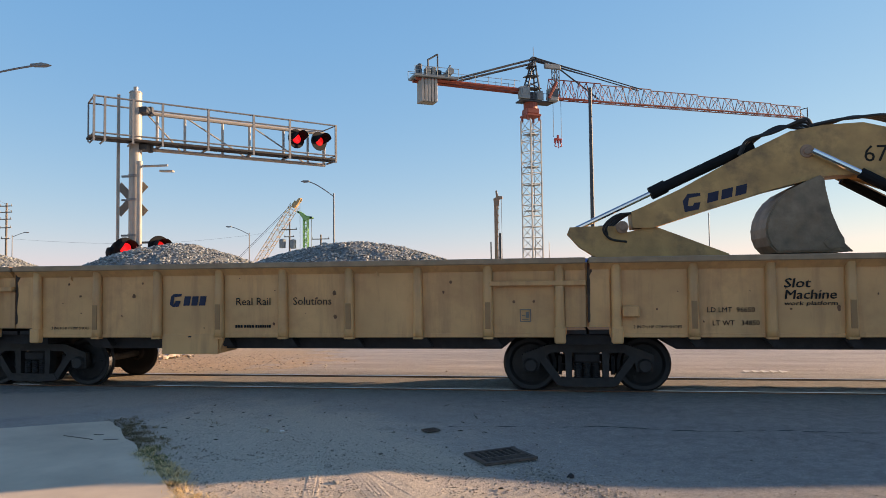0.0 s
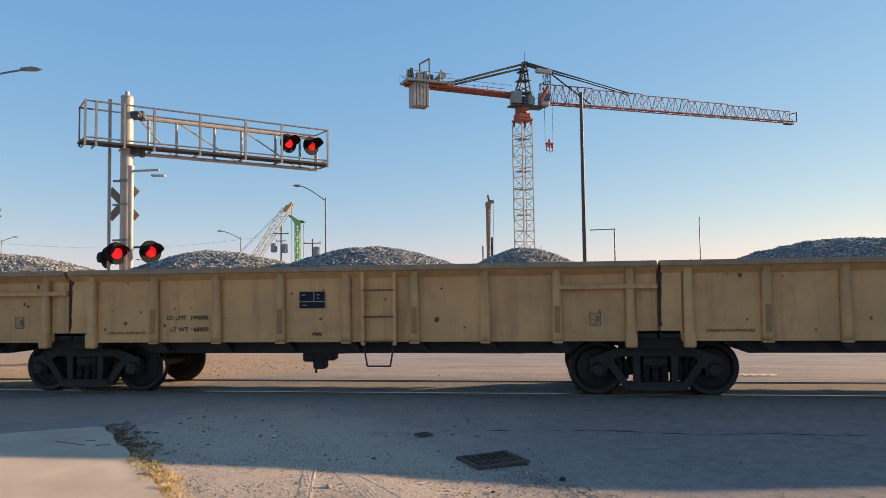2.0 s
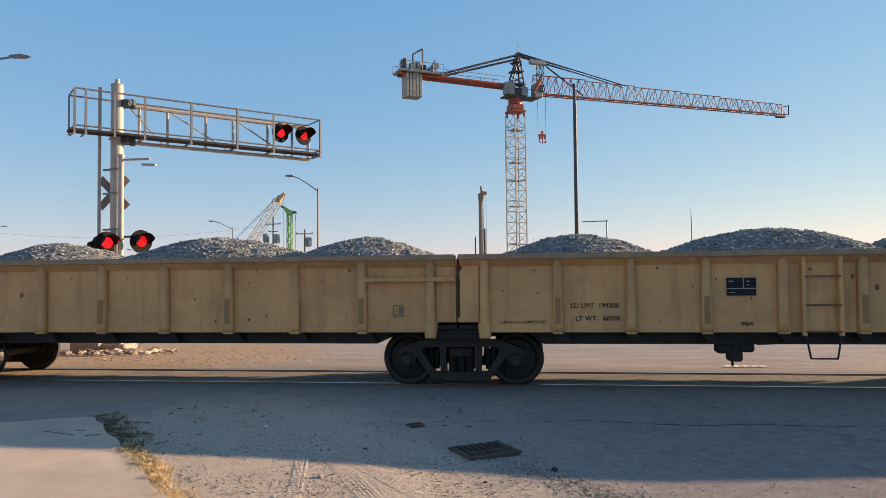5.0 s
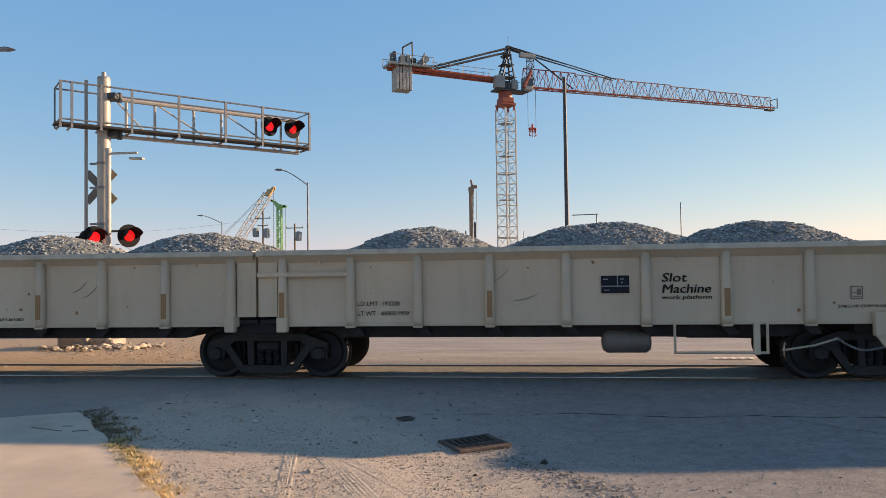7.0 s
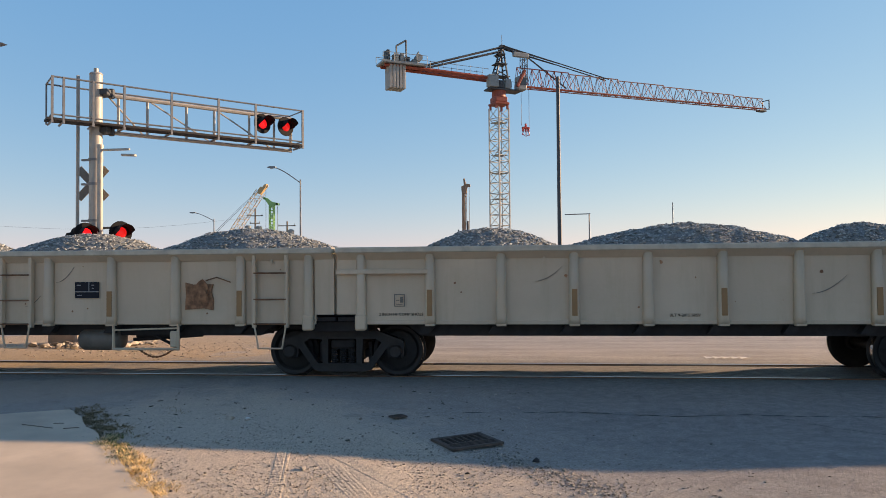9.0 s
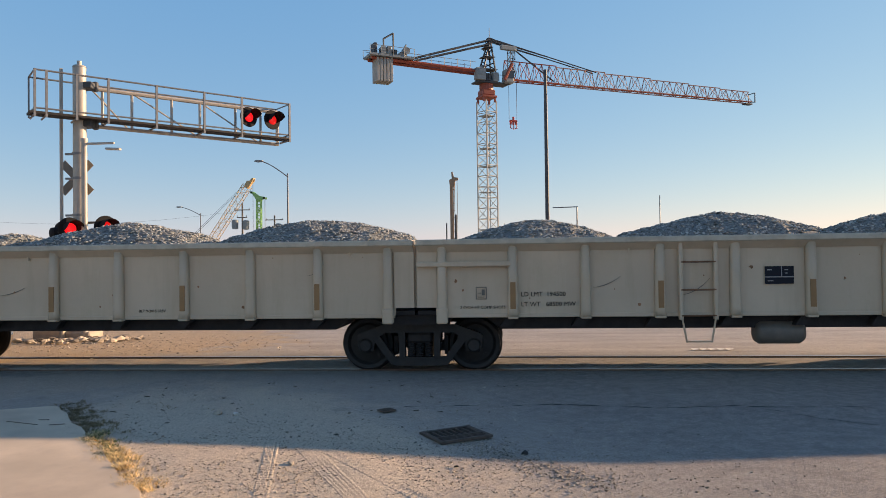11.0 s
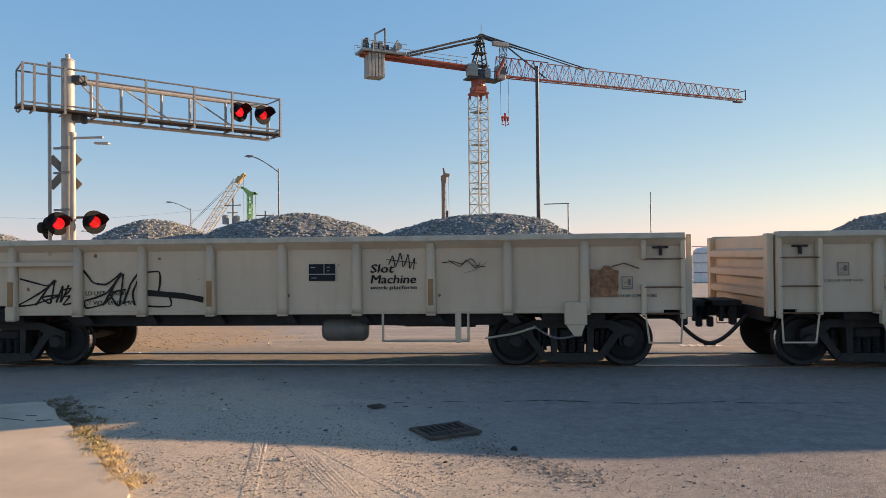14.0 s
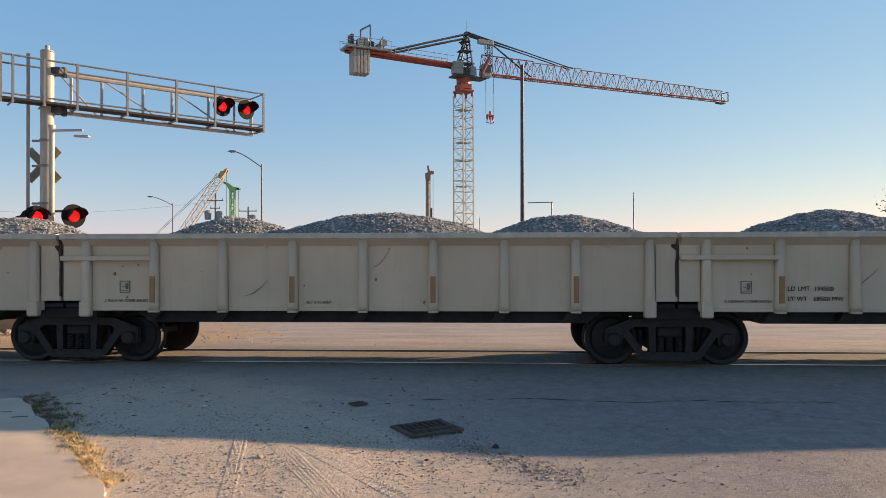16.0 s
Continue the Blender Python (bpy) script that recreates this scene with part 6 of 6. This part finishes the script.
def drill_rig():
    rg = thing("drill_rig", "rust-brown piling rig mast standing upright", "drill rig", at=pose(-7.3, 90, -0.02))
    bm = bmesh.new()
    rod(bm, (0.05, 0, 0), (0.05, 0, 12.6), 0.27, 12)
    for k in range(12):
        box(bm, 0.38, 0, 1.0 + k, 0.14, 0.3, 0.12)
    box(bm, 0.45, 0, 6.3, 0.06, 0.16, 12.2)
    part("mast", bm, RIG_BROWN, rg)
    bm = bmesh.new()
    prism(bm, [(-0.2, 12.4), (0.5, 12.4), (0.55, 13.3), (1.0, 13.4), (1.0, 13.7), (0.4, 13.8), (0.2, 14.6), (0.0, 14.5), (0.1, 13.6), (-0.3, 13.4)], -0.35, 0.35)
    part("mast_head", bm, RIG_BROWN, rg)
    bm = bmesh.new()
    rod(bm, (0.85, 0, 13.4), (0.85, 0, 2), 0.03, 4)
    rod(bm, (-0.75, 0, 0.5), (-0.75, 0, 7.2), 0.10, 6)
    rod(bm, (0.62, -0.2, 1), (0.62, -0.2, 8.4), 0.16, 8)
    part("feed_bar", bm, CR_DARK, rg)
    bm = bmesh.new()
    box(bm, 1.4, 0, 1.6, 3.6, 2.4, 2.2, bev=0.1)
    box(bm, 1.2, 0, 0.45, 4.2, 2.6, 0.9, bev=0.2)
    part("carrier", bm, RIG_BROWN, rg)


drill_rig()


def crawler_crane():
    cc = thing("crawler_crane", "crawler crane with raised pale yellow lattice boom", "crawler crane", at=pose(-37.15, 90, -0.02))
    bm = bmesh.new()
    lattice(bm, (-8.2, 0, 1.8), (-0.4, 0, 13.3), (0, 1, 0), (-0.83, 0, 0.56), 1.1, 1.1, 18, 0.04, 0.022)
    part("boom", bm, LATTICE_Y, cc)
    bm = bmesh.new()
    prism(bm, [(-0.85, 13.1), (-0.35, 12.8), (0.45, 13.85), (0.65, 14.35), (0.3, 14.3), (0.0, 13.95), (-0.35, 14.0)], -0.4, 0.4)
    lathe(bm, [(0.05, -0.12), (0.3, -0.1), (0.3, 0.1), (0.05, 0.12)], "y", 14, (0.45, 0, 14.1))
    part("boom_head", bm, LATTICE_Y, cc)
    bm = bmesh.new()
    for o in (-0.3, 0.3):
        rod(bm, (-0.3, o, 13.9), (-11.5, o, 3.5), 0.025, 4)
    rod(bm, (0.4, 0, 13.9), (0.4, 0, 3), 0.03, 4)
    part("rope", bm, CR_DARK, cc)
    bm = bmesh.new()
    box(bm, -10, 0, 1.9, 4.4, 2.8, 1.9, bev=0.1)
    box(bm, -9.5, 0, 0.5, 5, 3.4, 1.0, bev=0.25)
    part("carrier", bm, LATTICE_Y, cc)


crawler_crane()


def piling_leader():
    pl = thing("piling_leader", "bright lime-green piling leader with head frame", "piling rig", at=pose(-32.3, 80, -0.02))
    bm = bmesh.new()
    lattice(bm, (0, 0, 0), (0, 0, 10.3), (1, 0, 0), (0, 1, 0), 0.55, 0.55, 14, 0.07, 0.045)
    part("leader", bm, LATTICE_G, pl)
    bm = bmesh.new()
    for k in (-0.3, 0.3):
        prism(bm, [(-1.15, 11.35), (-0.75, 11.3), (0.0, 10.75), (0.95, 10.55), (1.0, 10.3), (0.4, 10.3), (0.3, 10.1), (-0.2, 10.1), (-0.75, 10.9)], k - 0.06, k + 0.06)
    rod(bm, (-0.95, -0.36, 11.2), (-0.95, 0.36, 11.2), 0.16, 10)
    rod(bm, (0.8, -0.36, 10.42), (0.8, 0.36, 10.42), 0.16, 10)
    rod(bm, (0.0, -0.3, 10.5), (0.0, 0.3, 10.5), 0.12, 8)
    part("head_frame", bm, LATTICE_G, pl)
    bm = bmesh.new()
    rod(bm, (0.8, 0, 10.2), (0.8, 0, 1), 0.04, 4)
    box(bm, 0.5, 0, 3.2, 0.7, 0.8, 2.6, bev=0.1)
    part("hammer", bm, CR_GREY, pl)


piling_leader()


def utility_pole(x, y, h, boxes, arms, wood=WOOD):
    up = thing("utility_pole", "weathered utility pole with crossarms and grey transformers", "utility pole", "utility poles", at=pose(x, y, -0.02))
    bm = bmesh.new()
    rod(bm, (0, 0, 0), (0, 0, h), 0.17, 8, 0.11)
    part("pole", bm, wood, up)
    for z, w in arms:
        bm = bmesh.new()
        box(bm, 0, -0.15, z, w, 0.1, 0.12)
        a = part("crossarm", bm, wood, up)
        for s in (-0.45, 0.0, 0.45):
            bm = bmesh.new()
            rod(bm, (s * w, -0.15, z + 0.05), (s * w, -0.15, z + 0.28), 0.05, 6, 0.03)
            part("insulator", bm, CR_GREY, a)
    for dx, z in boxes:
        bm = bmesh.new()
        lathe(bm, [(0.1, z - 0.65), (0.42, z - 0.6), (0.45, z + 0.5), (0.2, z + 0.62)], "z", 12, (dx, -0.3, 0))
        part("transformer", bm, CR_GREY, up)


utility_pole(-34.6, 80, 9.9, [(-0.9, 7.0), (0.6, 6.9)], [(8.9, 2.2), (7.9, 1.4)])
utility_pole(-30.2, 80, 8.1, [(0.6, 6.4)], [(7.5, 2.4)])
utility_pole(-69.0, 70, 12.4, [], [(12.0, 1.8), (11.2, 1.8), (10.3, 1.6), (9.2, 1.6), (7.8, 1.2)])


def wire(name, a, b, sag, r, label):
    bm = bmesh.new()
    a, b = Vector(a), Vector(b)
    pts = [a.lerp(b, i / 14) - Vector((0, 0, sag * math.sin(math.pi * i / 14))) for i in range(15)]
    pipe(bm, pts, r, 4)
    single(name, bm, CR_DARK, label, "cable", "overhead cables")


wire("cable", (-69, 70, 12.2), (-75, 30, 30), 1.0, 0.02, "thin dark overhead power cable")
wire("cable", (-69.8, 70, 12.2), (-77, 30, 31), 1.0, 0.02, "thin dark overhead power cable")
wire("cable", (-68.2, 70, 11.3), (-72, 30, 28), 1.0, 0.02, "thin dark overhead power cable")
wire("cable", (-34.6, 80, 8.8), (-69, 70, 7.8), 1.2, 0.012, "thin dark overhead power cable")


# ---- across the street ----
def blue_container():
    bx = thing("roll_off_container", "large blue roll-off container with painted violet-blue side", "container", at=pose(0.3, 21.0, -0.02))
    a, b, c = Vector((0, 0.4, 0)), Vector((1.75, -0.5, 0)), Vector((2.9, -3.1, 0))
    d = a + (c - b)

    def wall(name, p, q, z0, z1, mt, label=""):
        bm = bmesh.new()
        v = [bm.verts.new((*p.xy, z0)), bm.verts.new((*q.xy, z0)), bm.verts.new((*q.xy, z1)), bm.verts.new((*p.xy, z1))]
        f = bm.faces.new(v)
        r = bmesh.ops.extrude_face_region(bm, geom=[f])
        inn = Vector((p.y - q.y, q.x - p.x, 0)).normalized() * 0.08
        bmesh.ops.translate(bm, vec=inn, verts=[g for g in r["geom"] if isinstance(g, bmesh.types.BMVert)])
        return part(name, bm, mt, bx, label)

    wall("end_panel", a, b, 0.25, 2.55, BLUE_BOX)
    side = wall("side_panel", b, c, 0.25, 2.62, PURPLE, "violet-blue side with plain white bars of lettering")
    wall("end_panel", c, d, 0.25, 2.62, BLUE_BOX)
    wall("side_panel", d, a, 0.25, 2.55, BLUE_BOX)
    bm = bmesh.new()
    bm.faces.new([bm.verts.new((*p.xy, 2.5)) for p in (a, b, c, d)])
    part("lid", bm, BLUE_BOX, bx)
    bm = bmesh.new()
    t = (b - a).normalized()
    o = Vector((t.y, -t.x, 0)) * 0.02
    v = [a + t * 0.35 + o + Vector((0, 0, 2.3)), a + t * 1.75 + o + Vector((0, 0, 2.5)), a + t * 0.95 + o + Vector((0, 0, 1.8))]
    bm.faces.new([bm.verts.new(q) for q in v])
    part("painted_triangle", bm, CR_GREY, bx)
    t = (c - b).normalized()
    o = Vector((t.y, -t.x, 0)) * 0.02
    for k, (s, w, z0, z1) in enumerate(((0.5, 0.4, 1.6, 2.2), (1.1, 0.25, 1.6, 2.3), (1.6, 0.5, 0.95, 1.45), (2.25, 0.4, 0.95, 1.4))):
        bm = bmesh.new()
        q = [b + t * s + o, b + t * (s + w) + o]
        bm.faces.new([bm.verts.new((*q[0].xy, z0)), bm.verts.new((*q[1].xy, z0)), bm.verts.new((*q[1].xy, z1)), bm.verts.new((*q[0].xy, z1))])
        part("lettering_bar", bm, WHITE, side)
    bm = bmesh.new()
    for p in (a * 0.8 + b * 0.2, b * 0.9 + d * 0.1, c * 0.9 + d * 0.1, d):
        box(bm, p.x, p.y, 0.13, 0.25, 0.25, 0.26)
    part("skid", bm, CR_DARK, bx)


blue_container()


def barrel(x, y):
    br = thing("traffic_barrel", "orange and white striped traffic barrel on black base", "traffic barrel", "traffic barrels", at=pose(x, y, -0.02))
    z = 0.0
    for k, (mt, h) in enumerate(((RUBBER, 0.08), (ORANGE, 0.22), (WHITE, 0.14), (ORANGE, 0.16), (WHITE, 0.14), (ORANGE, 0.2), (CR_DARK, 0.06))):
        r = 0.34 if k == 0 else 0.30 - 0.018 * k
        bm = bmesh.new()
        lathe(bm, [(r, z), (r - 0.012, z + h)], "z", 18)
        part("base" if k == 0 else "band", bm, mt, br)
        z += h
    return br


for bx_, by_ in ((0.75, 19.6), (1.35, 19.4), (-1.9, 24.0), (-1.0, 24.2)):
    barrel(bx_, by_)


def blue_dumpster():
    db = thing("dumpster", "low blue steel dumpster with red and white reflective tape", "dumpster", at=pose(-8.0, 21.2, -0.02))
    bm = bmesh.new()
    prism(bm, [(-2.6, 0.12), (2.5, 0.12), (2.65, 1.62), (-2.75, 1.62)], -0.9, 0.9)
    part("body", bm, BLUE_BOX, db)
    for k in range(12):
        bm = bmesh.new()
        x = -2.6 + 0.43 * k
        prism(bm, [(x, 0.36), (x + 0.42, 0.36), (x + 0.42, 0.5), (x, 0.5)], -0.91, -0.9)
        part("tape", bm, HOOK_RED if k % 3 == 0 else WHITE, db)
    for k in range(7):
        bm = bmesh.new()
        box(bm, -2.4 + 0.8 * k, -0.93, 1.05, 0.08, 0.06, 1.0)
        part("rib", bm, BLUE_BOX, db)
    bm = bmesh.new()
    for k in range(7):
        box(bm, -0.9 + 0.24 * k, -0.965, 0.95 + 0.05 * (k % 2), 0.08, 0.01, 0.5 + 0.1 * (k % 3))
    part("lettering_bars", bm, CR_GREY, db)
    bm = bmesh.new()
    box(bm, 0, 0, 0.06, 4.6, 1.4, 0.12)
    part("skid", bm, CR_DARK, db)


blue_dumpster()


def storage_tank():
    tk = thing("storage_tank", "pale upright storage tank behind a wire fence", "storage tank", at=pose(13.5, 34, -0.02))
    bm = bmesh.new()
    lathe(bm, [(0.9, 0), (0.95, 0.05), (0.95, 1.95), (0.8, 2.12), (0.3, 2.22)], "z", 24)
    part("shell", bm, WHITE, tk)
    bm = bmesh.new()
    for z in (0.6, 1.2, 1.8):
        lathe(bm, [(0.95, z), (0.975, z), (0.975, z + 0.05), (0.95, z + 0.05)], "z", 24)
    part("hoop", bm, GALV, tk)


storage_tank()


def wire_fence(x0, x1, y):
    fc = thing("wire_fence", "galvanised wire-mesh site fence", "fence", at=pose(0, y, -0.02))
    n = int((x1 - x0) / 2.4)
    for k in range(n + 1):
        x = x0 + (x1 - x0) * k / n
        bm = bmesh.new()
        rod(bm, (x, 0, 0), (x, 0, 2.35), 0.035, 6)
        part("post", bm, GALV, fc)
    bm = bmesh.new()
    for z in (0.15, 2.3):
        rod(bm, (x0, 0, z), (x1, 0, z), 0.025, 5)
    part("rail", bm, GALV, fc)
    bm = bmesh.new()
    x = x0
    while x < x1:
        rod(bm, (x, 0, 0.15), (x, 0, 2.3), 0.005, 3)
        x += 0.16
    for k in range(14):
        rod(bm, (x0, 0, 0.2 + 0.15 * k), (x1, 0, 0.2 + 0.15 * k), 0.005, 3)
    tagged(part("mesh", bm, GALV, fc), kind="stuff")


wire_fence(-14, 30, 38)


def tree(x, y, h, seed, bare=False):
    rng = random.Random(seed)
    tr = thing("tree", "dark bushy tree on the far side" if not bare else "thin half-bare tree beyond the road", "tree", "far trees", at=pose(x, y, -0.05))
    bm = bmesh.new()
    rod(bm, (0, 0, 0), (0, 0, h * 0.5), h * 0.035, 7, h * 0.02)
    tips = []
    for k in range(9):
        a, z = rng.uniform(0, 6.28), h * rng.uniform(0.3, 0.55)
        q = Vector((math.cos(a) * h * rng.uniform(0.15, 0.42), math.sin(a) * h * 0.3, h * rng.uniform(0.5, 0.95)))
        rod(bm, (0, 0, z), q, h * 0.014, 5, h * 0.004)
        tips.append(q)
    part("trunk", bm, BARK, tr)
    bm = bmesh.new()
    for q in tips:
        for _ in range(60 if bare else 230):
            c = q + Vector([rng.gauss(0, h * 0.10) for _ in range(3)])
            s = h * rng.uniform(0.012, 0.03) * (1 if bare else 1.9)
            u = Vector([rng.gauss(0, 1) for _ in range(3)]).normalized()
            v = u.orthogonal().normalized()
            bm.faces.new([bm.verts.new(c + u * s), bm.verts.new(c + v * s * 0.6), bm.verts.new(c - u * s), bm.verts.new(c - v * s * 0.6)])
    part("crown", bm, LEAF, tr)


rr = random.Random(8)
for k in range(26):
    far_tree = (-75 + 5.4 * k + rr.uniform(-2, 2), rr.uniform(118, 150), rr.uniform(3.2, 4.9), 100 + k)
    if not 28 < far_tree[0] < 52:
        tree(*far_tree)
tree(43.0, 60, 7.6, 3, True)
bm = bmesh.new()
rod(bm, (0, 0, 2.45), (0, 0, 3.0), 0.13, 10, 0.01)
box(bm, 0, 0, 2.44, 0.3, 0.3, 0.03)
rod(bm, (0, 0, 0), (0, 0, 2.44), 0.04, 8)
single("marker_cone", bm, HOOK_RED, "small red cone on a post beyond the train", "cone", at=pose(12.35, 13.0, -0.02))



# ---- small things on the ground ----
def drain_grate():
    g = thing("drain_grate", "rusty cast-iron storm drain grate set in the road", "drain grate", at=Matrix.Translation((-0.50, -4.0, gz(-0.5, -4.0) + 0.02)) @ Matrix.Rotation(radians(33), 4, "Z"))
    w, d = 0.56, 0.46
    # flat black plate under the bars; shade of the open drain painted on
    bm = bmesh.new()
    box(bm, 0, 0, -0.010, w - 0.05, d - 0.05, 0.004)
    part("pit", bm, PIT_SHADE, g)
    bm = bmesh.new()
    for x, y, sx, sy in ((0, d / 2, w + 0.05, 0.04), (0, -d / 2, w + 0.05, 0.04), (w / 2, 0, 0.04, d), (-w / 2, 0, 0.04, d), (0, -0.07, w, 0.03)):
        box(bm, x, y, 0.004, sx, sy, 0.03, bev=0.004)
    part("frame", bm, GRATE_M, g)
    for k in range(8):
        bm = bmesh.new()
        x = -w / 2 + 0.03 + k * (w - 0.06) / 7
        box(bm, x, 0.07, 0.002, 0.020, 0.26, 0.026, bev=0.003)
        part("bar", bm, GRATE_M, g)
    for k in range(3):
        bm = bmesh.new()
        box(bm, 0, -0.115 - 0.04 * k, 0.002, w - 0.06, 0.013, 0.024)
        part("bar", bm, GRATE_M, g)
    m = copy_thing(g, Matrix.Translation((-1.41, -2.94, gz(-1.41, -2.94) + 0.016)) @ Matrix.Rotation(radians(40), 4, "Z"))
    m.scale = (0.3, 0.3, 0.6)
    tagged(m, "small dark iron cover plate set in dusty ground", "cover plate")
    m.name = "cover_plate"


drain_grate()


def scatter():
    rng = np.random.RandomState(5)
    places = []
    for _ in range(9000):
        x, y = rng.normal(-1.7, 1.7), rng.normal(-5.2, 0.9)
        if -7 < y < -1.0 and not (x < -2.9 - (y + 5.9) * -0.88 and x < -3.0 + (-5.9 - y) * 0.88 - 0.1):
            places.append((x, y, gz(x, y) + 0.004, abs(rng.normal(0.0, 0.0048)) + 0.003))
    for _ in range(1100):
        s = rng.uniform(0, 1)
        x, y = -0.57 + 1.45 * s + rng.normal(0, 0.14), -4.05 - 1.5 * s + rng.normal(0, 0.11)
        places.append((x, y, gz(x, y) + 0.006, abs(rng.normal(0, 0.006)) + 0.004))
    for _ in range(500):
        x, y = rng.uniform(-5.2, 0.4), rng.uniform(-4.2, -1.2)
        places.append((x, y, gz(x, y) + 0.004, abs(rng.normal(0, 0.008)) + 0.004))
    for _ in range(900):
        places.append((rng.normal(-8.2, 1.8), rng.normal(3.6, 0.9), -0.012, abs(rng.normal(0, 0.011)) + 0.006))
    ob = new("pebbles", stones("pebbles", places, PEBBLE, 3, "", ""))
    tagged(ob, "loose grey and tan pebbles scattered over the dirt", "pebbles", "", "stuff")
    for x, y, r, lab in ((-3.13, -3.35, 0.035, WHITE), (-3.35, -3.36, 0.06, PEBBLE), (-0.42, -5.1, 0.03, CRACK), (-1.9, -5.2, 0.03, PEBBLE), (0.2, -4.6, 0.04, CRACK)):
        me = stones("stone", [(0, 0, r * 0.25, r)], lab, int(abs(x) * 100), "", "")
        s = new("stone", me)
        s.location = (x, y, gz(x, y) + 0.008)
        tagged(s, "pale loose stone on the ground" if lab is WHITE else "small dark stone lying on the dirt", "stone", "loose stones")
    # rubble round the signal footing
    places = [(rng.normal(-9.9, 0.6), rng.normal(4.35, 0.3), 0.02, abs(rng.normal(0, 0.05)) + 0.03) for _ in range(120)]
    tagged(new("rubble", stones("rubble", places, PEBBLE, 6, "", "")), "broken stone rubble round the signal footing", "rubble", "", "stuff")
    # litter
    bm = bmesh.new()
    for k in range(5):
        a = k * 0.16
        bm.faces.new([bm.verts.new((a, 0, 0.01)), bm.verts.new((a + 0.2, 0.05, 0.05)), bm.verts.new((a + 0.16, 0.16, 0.02)), bm.verts.new((a - 0.03, 0.12, 0.04))])
    single("litter", bm, WHITE, "crumpled white paper litter on the road", "litter", at=pose(3.6, 2.35, -0.02))
    # short sticks and scraps
    bm = bmesh.new()
    for _ in range(34):
        x, y, a, s = rng.uniform(-5, 0.3), rng.uniform(-4.0, -1.0), rng.uniform(0, 3.1), rng.uniform(0.02, 0.075)
        box(bm, 0, 0, 0, s, 0.010, 0.008, Matrix.Translation((x, y, gz(x, y) + 0.008)) @ Matrix.Rotation(a, 4, "Z"))
    single("twigs", bm, BARK, "scattered dark twigs and bark scraps", "twigs", kind="stuff")


scatter()


WITHERED = mat("withered_grass_brown", (0.22, 0.165, 0.085), 0.9, 0, 0.3, 9, island=0.4)


def grass(name, line, clumps, each, material, seed, hmin, hmax, spread, label):
    """Leaning blades in uneven clumps along a line."""
    rng = random.Random(seed)
    verts, faces = [], []
    for _ in range(clumps):
        k = rng.randrange(len(line) - 1)
        t = rng.random()
        (ax, ay), (bx, by) = line[k], line[k + 1]
        cx, cy = ax + (bx - ax) * t + rng.gauss(0, spread), ay + (by - ay) * t + rng.gauss(0, spread)
        size, way = rng.uniform(0.015, 0.06), rng.uniform(0, 6.28)
        for _ in range(int(each * rng.uniform(0.3, 1.6))):
            x, y = cx + rng.gauss(0, size), cy + rng.gauss(0, size)
            h = rng.uniform(hmin, hmax)
            a = way + rng.gauss(0, 1.1)
            lean, w = h * rng.uniform(0.7, 2.4), rng.uniform(0.002, 0.0045)
            dx, dy = math.cos(a), math.sin(a)
            b, z = len(verts), gz(x, y) + 0.004
            verts += [(x - dy * w, y + dx * w, z), (x + dy * w, y - dx * w, z), (x + dx * lean * 0.45 + dy * w * 0.7, y + dy * lean * 0.45 - dx * w * 0.7, z + h * 0.6), (x + dx * lean * 0.45 - dy * w * 0.7, y + dy * lean * 0.45 + dx * w * 0.7, z + h * 0.6), (x + dx * lean, y + dy * lean, z + h * 0.55)]
            faces += [(b, b + 1, b + 2, b + 3), (b + 3, b + 2, b + 4)]
    me = bpy.data.meshes.new(name)
    me.from_pydata(verts, [], faces)
    me.materials.append(material)
    tagged(new(name, me), label, "grass", "", "stuff")


EDGE = [(-5.55, -2.9), (-5.1, -3.35), (-4.7, -3.9), (-4.25, -4.35), (-3.9, -4.8), (-3.55, -5.2), (-3.2, -5.6), (-2.85, -6.05)]
grass("dry_grass", EDGE[3:], 56, 30, DRYGRASS, 1, 0.015, 0.08, 0.06, "dry straw-coloured grass along the slab edge")
grass("withered_grass", EDGE[:4], 150, 30, WITHERED, 5, 0.008, 0.035, 0.15, "withered brown grass flattened at the slab corner")
grass("green_grass", EDGE[3:6], 26, 36, GREENGRASS, 2, 0.02, 0.06, 0.07, "short green grass tufts along the slab edge")
grass("weeds", [(-5.3, -2.8), (-4.0, -2.9), (-3.4, -3.3)], 14, 12, WITHERED, 3, 0.006, 0.02, 0.10, "thin flattened dry weeds on the dirt")


# ---- what moves ----
def along(t):
    return 14.742 * t + 0.0076 * t * t


def motions():
    times = [0.5 * k for k in range(33)]
    for ob, x, z, y in RIDERS:
        walk(ob, [(t, pose(x + along(t), y, z)) for t in times])
    # wheels roll without slipping, a row for every film frame
    turns = [(k / FPS, along(k / FPS) / 0.42) for k in range(int(16 * FPS) + 1)]
    for ax in WHEELSETS:
        p = ax.location.copy()
        walk(ax, [(t, Matrix.Translation(p) @ Matrix.Rotation(a, 4, "Y")) for t, a in turns])


motions()
